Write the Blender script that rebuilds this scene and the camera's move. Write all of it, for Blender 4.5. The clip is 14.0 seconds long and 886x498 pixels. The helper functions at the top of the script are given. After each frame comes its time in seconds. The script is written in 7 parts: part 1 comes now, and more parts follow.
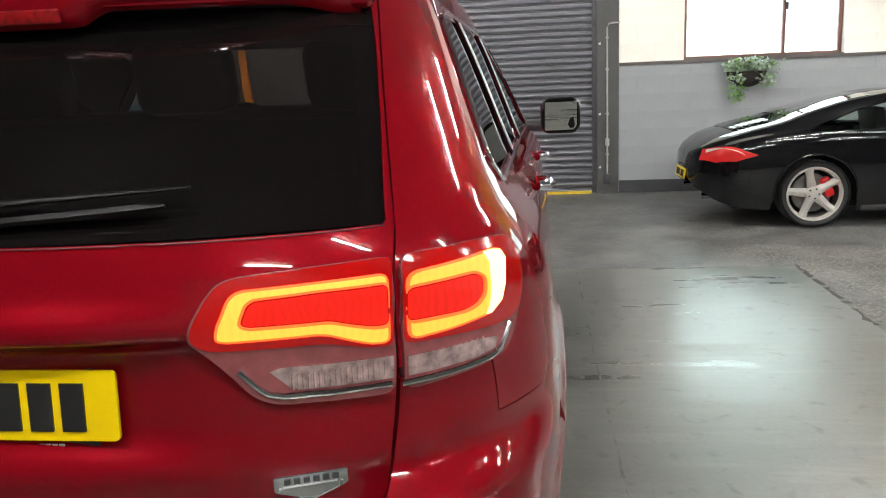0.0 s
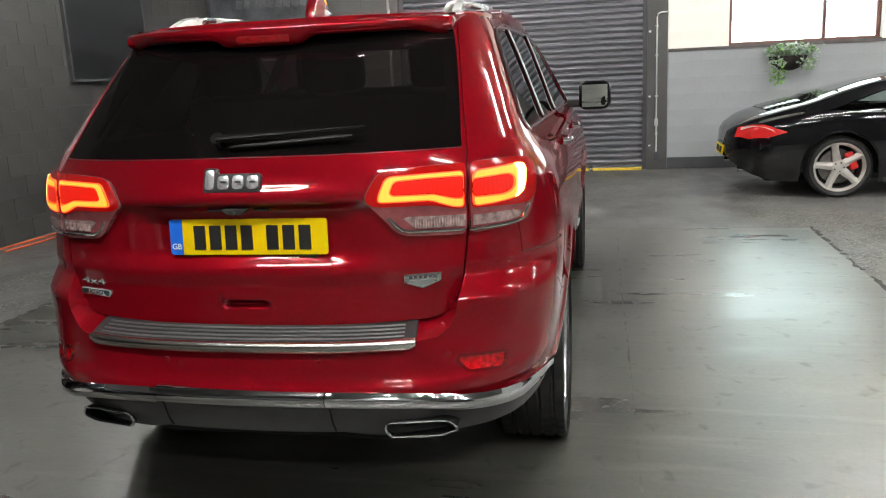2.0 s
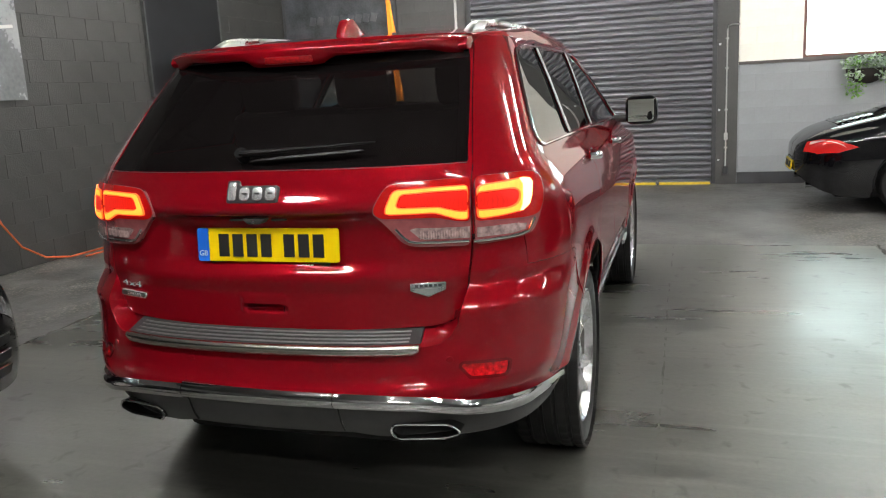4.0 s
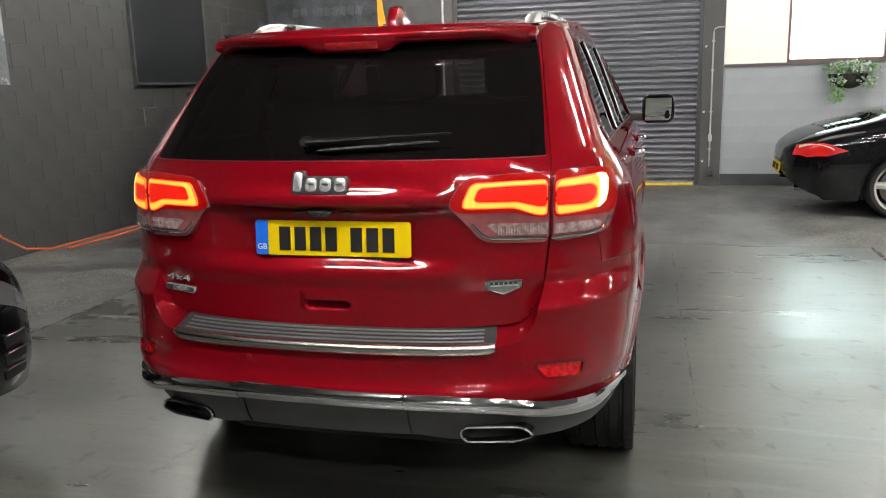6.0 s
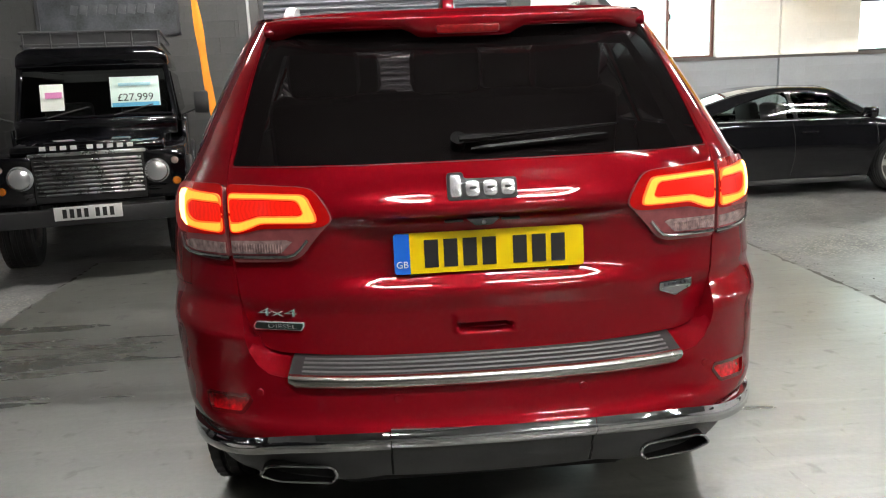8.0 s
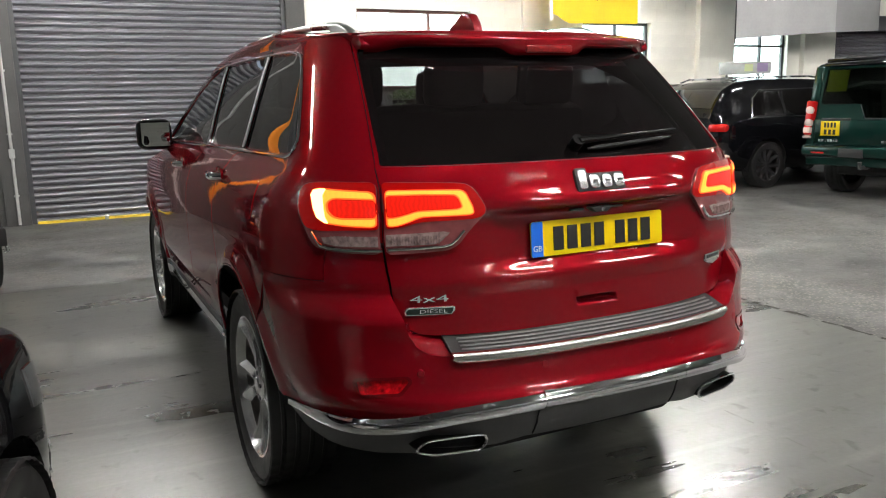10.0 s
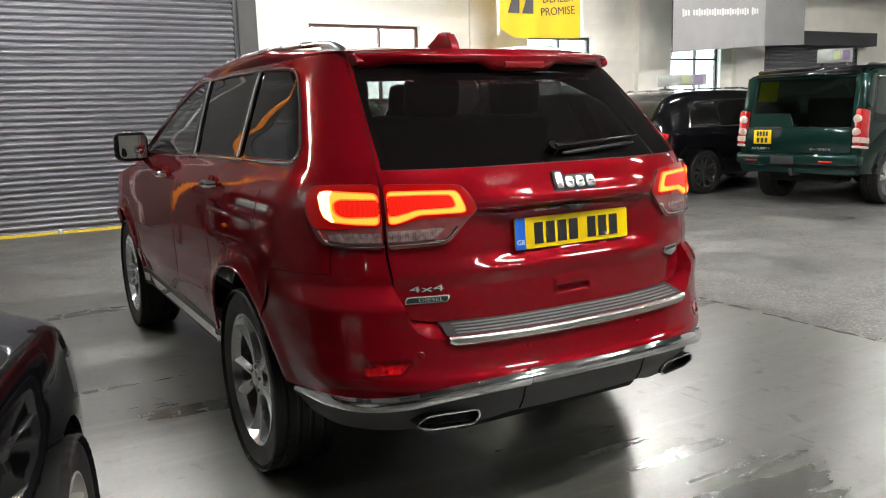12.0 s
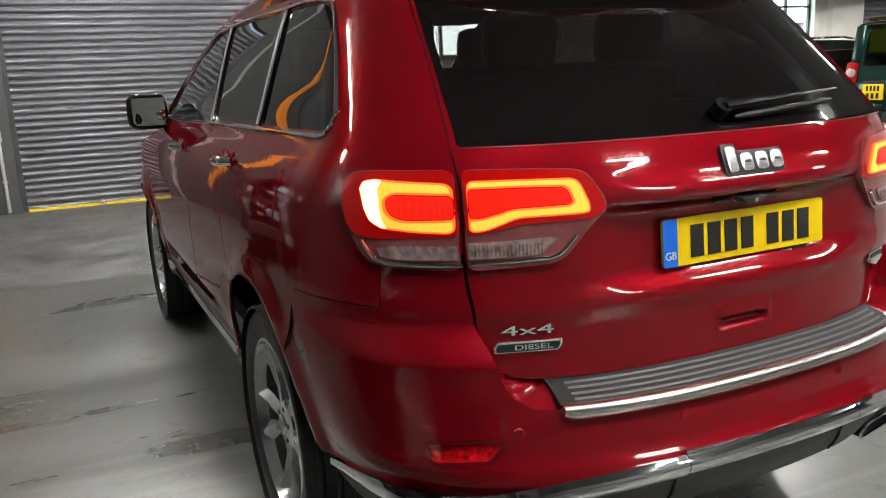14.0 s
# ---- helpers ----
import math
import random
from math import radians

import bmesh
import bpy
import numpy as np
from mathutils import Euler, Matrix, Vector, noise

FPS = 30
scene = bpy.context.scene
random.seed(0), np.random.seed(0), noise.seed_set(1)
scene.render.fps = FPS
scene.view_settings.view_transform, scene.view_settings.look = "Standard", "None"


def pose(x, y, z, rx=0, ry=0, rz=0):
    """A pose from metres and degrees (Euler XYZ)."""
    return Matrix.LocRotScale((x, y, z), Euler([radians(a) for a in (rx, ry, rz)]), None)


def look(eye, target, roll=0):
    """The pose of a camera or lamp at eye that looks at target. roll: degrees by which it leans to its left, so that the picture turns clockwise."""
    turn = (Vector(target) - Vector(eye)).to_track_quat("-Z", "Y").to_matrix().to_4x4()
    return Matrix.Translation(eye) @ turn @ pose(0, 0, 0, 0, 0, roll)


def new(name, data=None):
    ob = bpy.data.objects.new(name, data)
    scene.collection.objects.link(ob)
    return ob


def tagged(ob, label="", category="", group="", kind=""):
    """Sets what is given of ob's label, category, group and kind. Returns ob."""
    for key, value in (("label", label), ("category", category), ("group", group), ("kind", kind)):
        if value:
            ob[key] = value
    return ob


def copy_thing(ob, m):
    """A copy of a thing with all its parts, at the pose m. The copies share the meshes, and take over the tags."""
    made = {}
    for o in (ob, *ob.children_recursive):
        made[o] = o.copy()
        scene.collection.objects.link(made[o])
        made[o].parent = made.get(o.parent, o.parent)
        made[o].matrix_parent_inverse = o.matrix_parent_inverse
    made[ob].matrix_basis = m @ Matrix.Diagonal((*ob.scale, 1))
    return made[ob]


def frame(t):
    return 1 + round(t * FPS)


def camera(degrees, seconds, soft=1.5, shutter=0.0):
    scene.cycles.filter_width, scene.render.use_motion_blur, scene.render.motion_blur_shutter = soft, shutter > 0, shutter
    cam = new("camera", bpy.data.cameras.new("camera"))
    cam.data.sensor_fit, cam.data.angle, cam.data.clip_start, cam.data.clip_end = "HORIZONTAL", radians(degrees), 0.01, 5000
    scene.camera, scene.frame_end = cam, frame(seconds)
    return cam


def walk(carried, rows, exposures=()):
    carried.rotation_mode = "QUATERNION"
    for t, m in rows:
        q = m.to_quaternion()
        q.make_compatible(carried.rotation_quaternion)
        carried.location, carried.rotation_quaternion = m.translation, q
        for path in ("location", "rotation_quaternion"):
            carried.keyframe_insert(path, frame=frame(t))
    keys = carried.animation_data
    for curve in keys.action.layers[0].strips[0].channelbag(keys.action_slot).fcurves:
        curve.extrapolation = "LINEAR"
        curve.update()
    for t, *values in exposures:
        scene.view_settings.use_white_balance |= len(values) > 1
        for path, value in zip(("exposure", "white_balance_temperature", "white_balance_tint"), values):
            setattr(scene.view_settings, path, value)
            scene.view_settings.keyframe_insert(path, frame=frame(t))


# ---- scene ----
cam = camera(58.0, 14.0, soft=1.1)
PATH = [
    (0, (0.897, -0.968, 1.525), (0.661, 0.977, 1.12), -2.4),
    (0.5, (0.868, -1.332, 1.545), (0.639, 0.611, 1.132), -2.1),
    (1, (0.947, -1.694, 1.532), (0.664, 0.241, 1.113), -2.5),
    (1.5, (0.988, -2.006, 1.531), (0.66, -0.08, 1.103), -2.7),
    (2, (1.08, -2.151, 1.536), (0.686, -0.238, 1.103), -2.8),
    (2.5, (1.252, -2.173, 1.536), (0.78, -0.277, 1.113), -3.0),
    (3, (1.326, -2.182, 1.547), (0.783, -0.3, 1.142), -3.2),
    (3.2, (1.334, -2.187, 1.542), (0.762, -0.311, 1.148), -3.4),
    (5.5, (1.187, -2.203, 1.546), (0.613, -0.328, 1.15), -2.3),
    (6, (0.955, -2.206, 1.534), (0.468, -0.309, 1.13), -1.6),
    (6.5, (0.691, -2.148, 1.508), (0.32, -0.225, 1.101), -1.2),
    (7, (0.366, -2.029, 1.513), (0.143, -0.083, 1.107), -1.4),
    (7.2, (0.246, -2.018, 1.507), (0.1, -0.066, 1.099), -1.4),
    (7.5, (0.058, -2.026, 1.512), (0.017, -0.068, 1.105), -1.8),
    (8, (-0.277, -2.007, 1.52), (-0.138, -0.055, 1.109), -2.4),
    (8.2, (-0.441, -1.951, 1.491), (-0.221, -0.004, 1.088), -2.3),
    (10.3, (-1.704, -2.0, 1.508), (-0.781, -0.263, 1.144), -1.3),
    (10.5, (-1.776, -2.053, 1.511), (-0.819, -0.335, 1.148), -1.3),
    (11, (-1.853, -2.13, 1.491), (-0.853, -0.435, 1.133), -1.3),
    (11.5, (-1.868, -2.171, 1.5), (-0.863, -0.477, 1.154), -1.5),
    (12, (-1.859, -2.16, 1.5), (-0.875, -0.453, 1.161), -1.7),
    (12.5, (-1.804, -2.106, 1.486), (-0.854, -0.379, 1.145), -1.7),
    (13, (-1.648, -1.926, 1.477), (-0.735, -0.182, 1.124), -1.7),
    (13.5, (-1.536, -1.676, 1.449), (-0.657, 0.079, 1.068), -1.7),
    (14, (-1.475, -1.273, 1.468), (-0.629, 0.488, 1.039), -2.5),
]
walk(cam, [(t, look(eye, target, roll)) for t, eye, target, roll in PATH],
     exposures=((0, 0.16), (3, 0.18), (7, 0.25), (8.5, 0.25), (12, 0.32), (14, 0.38)))

# ---------------------------------------------------------------- light
world = bpy.data.worlds.new("sky")
world.use_nodes = True
scene.world = world
wn = world.node_tree.nodes
sky = wn.new("ShaderNodeTexSky")
sky.sky_type, sky.sun_disc = "NISHITA", False
sky.sun_elevation, sky.sun_rotation = radians(40), radians(20)
world.node_tree.links.new(sky.outputs[0], wn["Background"].inputs[0])
wn["Background"].inputs[1].default_value = 0.12

TUBE = 345.0         # fluorescent tubes
PANE = 10.0          # overcast daylight behind the windows


# ---------------------------------------------------------------- materials
def mat(name, color, rough=0.5, metal=0.0, coat=0.0, emit=None, power=0.0, spec=0.5):
    m = bpy.data.materials.new(name)
    m.use_nodes = True
    b = m.node_tree.nodes["Principled BSDF"]
    b.inputs["Base Color"].default_value = (*color, 1)
    b.inputs["Roughness"].default_value = rough
    b.inputs["Metallic"].default_value = metal
    b.inputs["Coat Weight"].default_value = coat
    b.inputs["Coat Roughness"].default_value = 0.03
    b.inputs["Specular IOR Level"].default_value = spec
    if emit:
        b.inputs["Emission Color"].default_value = (*emit, 1)
        b.inputs["Emission Strength"].default_value = power
    return m


def vary(m, scale, dark, light, rough=None, bump=0.0, bump_scale=None, detail=6.0, stretch=(1, 1, 1)):
    """Two scales of noise over the base colour, the roughness and the relief."""
    t = m.node_tree
    n, k = t.nodes, t.links.new
    b = n["Principled BSDF"]
    base = tuple(b.inputs["Base Color"].default_value)
    co = n.new("ShaderNodeTexCoord")
    mp = n.new("ShaderNodeMapping")
    mp.inputs["Scale"].default_value = stretch
    k(co.outputs["Object"], mp.inputs["Vector"])
    big, fine = n.new("ShaderNodeTexNoise"), n.new("ShaderNodeTexNoise")
    big.inputs["Scale"].default_value, big.inputs["Detail"].default_value = scale, detail
    fine.inputs["Scale"].default_value, fine.inputs["Detail"].default_value = scale * 14, 4
    for x in (big, fine):
        k(mp.outputs[0], x.inputs["Vector"])
    mix = n.new("ShaderNodeMath")
    mix.operation = "MULTIPLY_ADD"
    k(fine.outputs["Fac"], mix.inputs[0])
    mix.inputs[1].default_value = 0.35
    k(big.outputs["Fac"], mix.inputs[2])
    ramp = n.new("ShaderNodeValToRGB")
    ramp.color_ramp.elements[0].position, ramp.color_ramp.elements[1].position = 0.45, 0.9
    ramp.color_ramp.elements[0].color = (*[c * dark for c in base[:3]], 1)
    ramp.color_ramp.elements[1].color = (*[min(1, c * light) for c in base[:3]], 1)
    k(mix.outputs[0], ramp.inputs[0])
    k(ramp.outputs[0], b.inputs["Base Color"])
    if rough:
        rr = n.new("ShaderNodeMapRange")
        rr.inputs["From Min"].default_value, rr.inputs["From Max"].default_value = 0.4, 0.95
        rr.inputs["To Min"].default_value, rr.inputs["To Max"].default_value = rough
        k(mix.outputs[0], rr.inputs[0])
        k(rr.outputs[0], b.inputs["Roughness"])
    if bump:
        bp, bn = n.new("ShaderNodeBump"), n.new("ShaderNodeTexNoise")
        bn.inputs["Scale"].default_value, bn.inputs["Detail"].default_value = bump_scale or scale * 20, 5
        k(mp.outputs[0], bn.inputs["Vector"])
        bp.inputs["Strength"].default_value, bp.inputs["Distance"].default_value = bump, 0.01
        k(bn.outputs["Fac"], bp.inputs["Height"])
        k(bp.outputs[0], b.inputs["Normal"])
    return m


def flake_paint(name, color, metal=0.55, rough=0.32, flake=0.25):
    """Pearl car paint: metallic base with fine flakes under a clear coat."""
    m = mat(name, color, rough, metal, 1.0, spec=0.0)
    t = m.node_tree
    n, k = t.nodes, t.links.new
    b = n["Principled BSDF"]
    b.inputs["Specular Tint"].default_value = (*[min(1, c * 1.6) for c in color], 1)
    b.inputs["Coat IOR"].default_value = 1.52
    co, no = n.new("ShaderNodeTexCoord"), n.new("ShaderNodeTexNoise")
    no.inputs["Scale"].default_value, no.inputs["Detail"].default_value = 900, 2
    k(co.outputs["Object"], no.inputs["Vector"])
    mx = n.new("ShaderNodeMix")
    mx.data_type = "RGBA"
    mx.inputs["A"].default_value = (*[c * (1 - flake) for c in color], 1)
    mx.inputs["B"].default_value = (*[min(1, c * (1 + flake)) for c in color], 1)
    k(no.outputs["Fac"], mx.inputs["Factor"])
    k(mx.outputs["Result"], b.inputs["Base Color"])
    # faint waviness of the lacquer
    w, bp = n.new("ShaderNodeTexNoise"), n.new("ShaderNodeBump")
    w.inputs["Scale"].default_value = 14
    k(co.outputs["Object"], w.inputs["Vector"])
    bp.inputs["Strength"].default_value, bp.inputs["Distance"].default_value = 0.02, 0.01
    k(w.outputs["Fac"], bp.inputs["Height"])
    k(bp.outputs[0], b.inputs["Coat Normal"])
    return m


def tinted(name, color, rough=0.0, veil=0.0):
    """Window glass: tinted see-through with a mirror gloss by Fresnel, and a little pale diffuse that imitates veiling
    glare.
    """
    m = bpy.data.materials.new(name)
    m.use_nodes = True
    n, k = m.node_tree.nodes, m.node_tree.links.new
    n.remove(n["Principled BSDF"])
    tr, gl, lw, pw, fr, mx = (n.new("ShaderNode" + x) for x in ("BsdfTransparent", "BsdfGlossy", "LayerWeight", "Math", "Math", "MixShader"))
    tr.inputs[0].default_value = (*color, 1)
    gl.inputs["Roughness"].default_value = rough
    pw.operation, fr.operation = "POWER", "MULTIPLY_ADD"
    k(lw.outputs["Facing"], pw.inputs[0])
    pw.inputs[1].default_value = 5.0
    k(pw.outputs[0], fr.inputs[0])
    fr.inputs[1].default_value, fr.inputs[2].default_value = 0.95, 0.045
    k(fr.outputs[0], mx.inputs[0])
    # glare haze put into the glass colour as a small diffuse share
    df, md = n.new("ShaderNodeBsdfDiffuse"), n.new("ShaderNodeMixShader")
    df.inputs[0].default_value = (0.32, 0.26, 0.27, 1)
    md.inputs[0].default_value = veil
    k(tr.outputs[0], md.inputs[1])
    k(df.outputs[0], md.inputs[2])
    k(md.outputs[0], mx.inputs[1])
    k(gl.outputs[0], mx.inputs[2])
    k(mx.outputs[0], n["Material Output"].inputs[0])
    return m


RED = flake_paint("cherry_red_paint", (0.200, 0.0026, 0.0078), 0.26, 0.34)
BLACK_PAINT = flake_paint("black_paint", (0.004, 0.004, 0.005), 0.0, 0.4)
GREEN_PAINT = flake_paint("dark_green_paint", (0.005, 0.026, 0.021), 0.4, 0.3)
CHROME = mat("chrome", (0.75, 0.76, 0.78), 0.07, 1.0)
SATIN = vary(mat("satin_metal", (0.55, 0.56, 0.57), 0.28, 1.0), 6, 0.85, 1.1, (0.2, 0.36))
ALLOY = vary(mat("polished_alloy", (0.80, 0.81, 0.82), 0.18, 0.85), 8, 0.9, 1.1, (0.12, 0.22))
SILVER = vary(mat("silver_wheel_paint", (0.50, 0.485, 0.45), 0.35, 0.35), 8, 0.85, 1.1)
BLACK_PLASTIC = vary(mat("black_plastic", (0.022, 0.022, 0.023), 0.55), 9, 0.8, 1.3, (0.45, 0.65), 0.15, 500)
GREY_PLASTIC = vary(mat("grey_valance_plastic", (0.062, 0.062, 0.063), 0.5), 9, 0.8, 1.3, (0.4, 0.6), 0.12, 500)
RUBBER = vary(mat("tyre_rubber", (0.010, 0.010, 0.010), 0.5), 12, 0.7, 1.5, (0.38, 0.6), 0.1, 300)
DARK = mat("shadow_gap", (0.006, 0.006, 0.006), 0.8)
TRIM = vary(mat("dark_cabin_trim", (0.02, 0.019, 0.018), 0.7), 8, 0.7, 1.3)
LEATHER = vary(mat("black_leather", (0.018, 0.017, 0.016), 0.45), 10, 0.7, 1.4, (0.35, 0.55), 0.2, 250)
PRIVACY = tinted("privacy_glass", (0.20, 0.17, 0.17), 0.0, 0.013)
SIDE_GLASS = tinted("side_glass", (0.045, 0.045, 0.045), 0.0, 0.008)
FRONT_GLASS = tinted("front_side_glass", (0.30, 0.32, 0.31))
GLASS = tinted("clear_glass", (0.75, 0.82, 0.78))
MIRROR = mat("mirror_silver", (0.85, 0.87, 0.86), 0.01, 1.0)
BLOCK_DARK = vary(mat("charcoal_masonry_paint", (0.056, 0.056, 0.054), 0.5), 2.2, 0.75, 1.25, (0.5, 0.75), 0.35, 60)
BLOCK_GREY = vary(mat("grey_masonry_paint", (0.27, 0.285, 0.30), 0.55), 2.2, 0.9, 1.08, (0.45, 0.7), 0.3, 60)
BLOCK_CREAM = vary(mat("cream_masonry_paint", (0.82, 0.80, 0.73), 0.6), 2.2, 0.93, 1.05, (0.5, 0.7), 0.3, 60)
BLOCK_WHITE = vary(mat("white_masonry_paint", (0.78, 0.78, 0.76), 0.6), 2.2, 0.93, 1.04, (0.5, 0.7), 0.3, 60)
# unseen ceiling, coloured dark to keep grey haze out of the cars' reflections
CEIL = vary(mat("dark_ceiling_sheet", (0.13, 0.134, 0.13), 0.6), 1.5, 0.85, 1.05)
STEEL_SHUTTER = vary(mat("grey_shutter_steel", (0.17, 0.17, 0.19), 0.3, 0.4), 1.2, 0.93, 1.07, (0.26, 0.36))
STEEL_DARK = vary(mat("dark_painted_steel", (0.035, 0.036, 0.04), 0.45), 5, 0.7, 1.4, (0.35, 0.6))
BROWN = vary(mat("brown_window_paint", (0.13, 0.045, 0.03), 0.5), 8, 0.7, 1.3)
SILL = vary(mat("dark_sill_paint", (0.07, 0.06, 0.055), 0.5), 6, 0.7, 1.3)
YELLOW_PAINT = vary(mat("yellow_safety_paint", (0.70, 0.50, 0.03), 0.5), 20, 0.7, 1.1)
YELLOW_PLATE = mat("yellow_plate", (0.80, 0.56, 0.0), 0.35)
WHITE_PLATE = mat("white_plate", (0.75, 0.75, 0.73), 0.35)
BLUE_PLATE = mat("blue_plate_band", (0.01, 0.13, 0.62), 0.35)
INK = mat("black_ink", (0.012, 0.012, 0.012), 0.5)
ORANGE = vary(mat("orange_cloth", (0.85, 0.26, 0.012), 0.75), 6, 0.85, 1.1, None, 0.3, 40)
TUBE_GLOW = mat("fluorescent_tube", (0.9, 0.9, 0.9), 0.4, 0, 0, (1.0, 0.972, 0.930), TUBE)
DAYLIGHT = mat("overcast_daylight", (0, 0, 0), 1, 0, 0, (0.86, 0.92, 1.0), PANE)


def floor_material(name, color, rough, mark, scale=0.8, deep=0.62, pale=1.35, stretch=(0.55, 1.6, 1), grit=0.07, grain=0.5, pebble=0.0, wax=0.5):
    """Sealed concrete: sweeping streaks, pale scuffs, damp glossy patches."""
    m = mat(name, color, 0.3, coat=wax, spec=0.5 + wax)
    n, k = m.node_tree.nodes, m.node_tree.links.new
    b = n["Principled BSDF"]
    co = n.new("ShaderNodeTexCoord")
    mp = n.new("ShaderNodeMapping")
    mp.inputs["Scale"].default_value = stretch
    mp.inputs["Location"].default_value = (3.3, 1.7, 0.43)
    mp.inputs["Rotation"].default_value = (0, 0, radians(4))
    k(co.outputs["Object"], mp.inputs[0])
    streak, blot, fine, scuff = (n.new("ShaderNodeTexNoise") for _ in range(4))
    for x, s, d in ((streak, 1.7 * scale, 8), (blot, 0.7 * scale, 4), (fine, 40, 4), (scuff, 5.5 * scale, 9)):
        x.inputs["Scale"].default_value, x.inputs["Detail"].default_value = s, d
    streak.inputs["Distortion"].default_value = 0.15
    k(mp.outputs[0], streak.inputs["Vector"])
    k(mp.outputs[0], scuff.inputs["Vector"])
    m2_ = n.new("ShaderNodeMapping")
    m2_.inputs["Location"].default_value = (0.7, 5.2, 0.37)
    k(co.outputs["Object"], m2_.inputs[0])
    k(m2_.outputs[0], blot.inputs["Vector"])
    k(m2_.outputs[0], fine.inputs["Vector"])
    r1 = n.new("ShaderNodeValToRGB")
    r1.color_ramp.elements[0].position, r1.color_ramp.elements[1].position = 0.35, 0.68
    r1.color_ramp.elements[0].color = (*[c * deep for c in color], 1)
    r1.color_ramp.elements[1].color = (*[c * pale for c in color], 1)
    k(streak.outputs["Fac"], r1.inputs[0])
    r2 = n.new("ShaderNodeValToRGB")
    r2.color_ramp.elements[0].position, r2.color_ramp.elements[1].position = 0.54, 0.78
    r2.color_ramp.elements[0].color, r2.color_ramp.elements[1].color = (0, 0, 0, 1), (1, 1, 1, 1)
    k(scuff.outputs["Fac"], r2.inputs[0])
    f = n.new("ShaderNodeMath")
    f.operation = "MULTIPLY"
    k(r2.outputs[0], f.inputs[0])
    f.inputs[1].default_value = mark
    mx = n.new("ShaderNodeMix")
    mx.data_type = "RGBA"
    k(f.outputs[0], mx.inputs["Factor"])
    k(r1.outputs[0], mx.inputs["A"])
    mx.inputs["B"].default_value = (*[min(1, c * 2.4) for c in color], 1)
    m2 = n.new("ShaderNodeMix")
    m2.data_type, m2.blend_type = "RGBA", "MULTIPLY"
    m2.inputs["Factor"].default_value = grain
    k(mx.outputs["Result"], m2.inputs["A"])
    r3 = n.new("ShaderNodeMapRange")
    r3.inputs["To Min"].default_value, r3.inputs["To Max"].default_value = 0.5, 1.5
    k(fine.outputs["Fac"], r3.inputs[0])
    k(r3.outputs[0], m2.inputs["B"])
    # sparse dull marks of boots and tyres
    print_noise = n.new("ShaderNodeTexNoise")
    print_noise.inputs["Scale"].default_value, print_noise.inputs["Detail"].default_value = 9.0, 7.0
    print_noise.inputs["Distortion"].default_value = 0.6
    place = n.new("ShaderNodeTexCoord")
    k(place.outputs["Object"], print_noise.inputs["Vector"])
    dull = n.new("ShaderNodeMapRange")
    dull.inputs["From Min"].default_value, dull.inputs["From Max"].default_value = 0.60, 0.74
    k(print_noise.outputs["Fac"], dull.inputs[0])
    m3 = n.new("ShaderNodeMix")
    m3.data_type, m3.blend_type = "RGBA", "MULTIPLY"
    m3.inputs["B"].default_value = (0.66, 0.65, 0.64, 1)
    k(dull.outputs[0], m3.inputs["Factor"])
    k(m2.outputs["Result"], m3.inputs["A"])
    last = m3.outputs["Result"]
    if pebble:
        # worn patches where pale stones show in the screed
        vo, vr, wm, fx, m4 = (n.new("ShaderNode" + q) for q in ("TexVoronoi", "MapRange", "MapRange", "Math", "Mix"))
        vo.inputs["Scale"].default_value = 34
        k(place.outputs["Object"], vo.inputs["Vector"])
        vr.inputs["From Min"].default_value, vr.inputs["From Max"].default_value = 0.42, 0.22
        k(vo.outputs["Distance"], vr.inputs[0])
        wm.inputs["From Min"].default_value, wm.inputs["From Max"].default_value = 0.44, 0.60
        k(blot.outputs["Fac"], wm.inputs[0])
        # the worst of the wear, beside the slab's long joint
        far_, fm, mxm = n.new("ShaderNodeVectorMath"), n.new("ShaderNodeMapRange"), n.new("ShaderNodeMath")
        far_.operation = "DISTANCE"
        far_.inputs[1].default_value = (3.5, 1.0, 0.0)
        k(place.outputs["Object"], far_.inputs[0])
        fm.inputs["From Min"].default_value, fm.inputs["From Max"].default_value = 1.9, 0.7
        k(far_.outputs["Value"], fm.inputs[0])
        mxm.operation = "MAXIMUM"
        k(wm.outputs[0], mxm.inputs[0])
        k(fm.outputs[0], mxm.inputs[1])
        fx.operation = "MULTIPLY"
        k(vr.outputs[0], fx.inputs[0])
        k(mxm.outputs[0], fx.inputs[1])
        fy_ = n.new("ShaderNodeMath")
        fy_.operation = "MULTIPLY"
        k(fx.outputs[0], fy_.inputs[0])
        fy_.inputs[1].default_value = pebble
        m4.data_type = "RGBA"
        k(fy_.outputs[0], m4.inputs["Factor"])
        k(last, m4.inputs["A"])
        m4.inputs["B"].default_value = (color[0] * 2.9, color[1] * 2.8, color[2] * 2.3, 1)
        last = m4.outputs["Result"]
    k(last, b.inputs["Base Color"])
    rr = n.new("ShaderNodeMapRange")
    rr.inputs["From Min"].default_value, rr.inputs["From Max"].default_value = 0.35, 0.65
    rr.inputs["To Min"].default_value, rr.inputs["To Max"].default_value = rough
    k(blot.outputs["Fac"], rr.inputs[0])
    ra = n.new("ShaderNodeMath")
    ra.operation = "MULTIPLY_ADD"
    k(streak.outputs["Fac"], ra.inputs[0])
    ra.inputs[1].default_value = 0.30
    k(rr.outputs[0], ra.inputs[2])
    rb = n.new("ShaderNodeMath")
    rb.operation = "MULTIPLY_ADD"
    k(scuff.outputs["Fac"], rb.inputs[0])
    rb.inputs[1].default_value = 0.18
    rc = n.new("ShaderNodeMath")
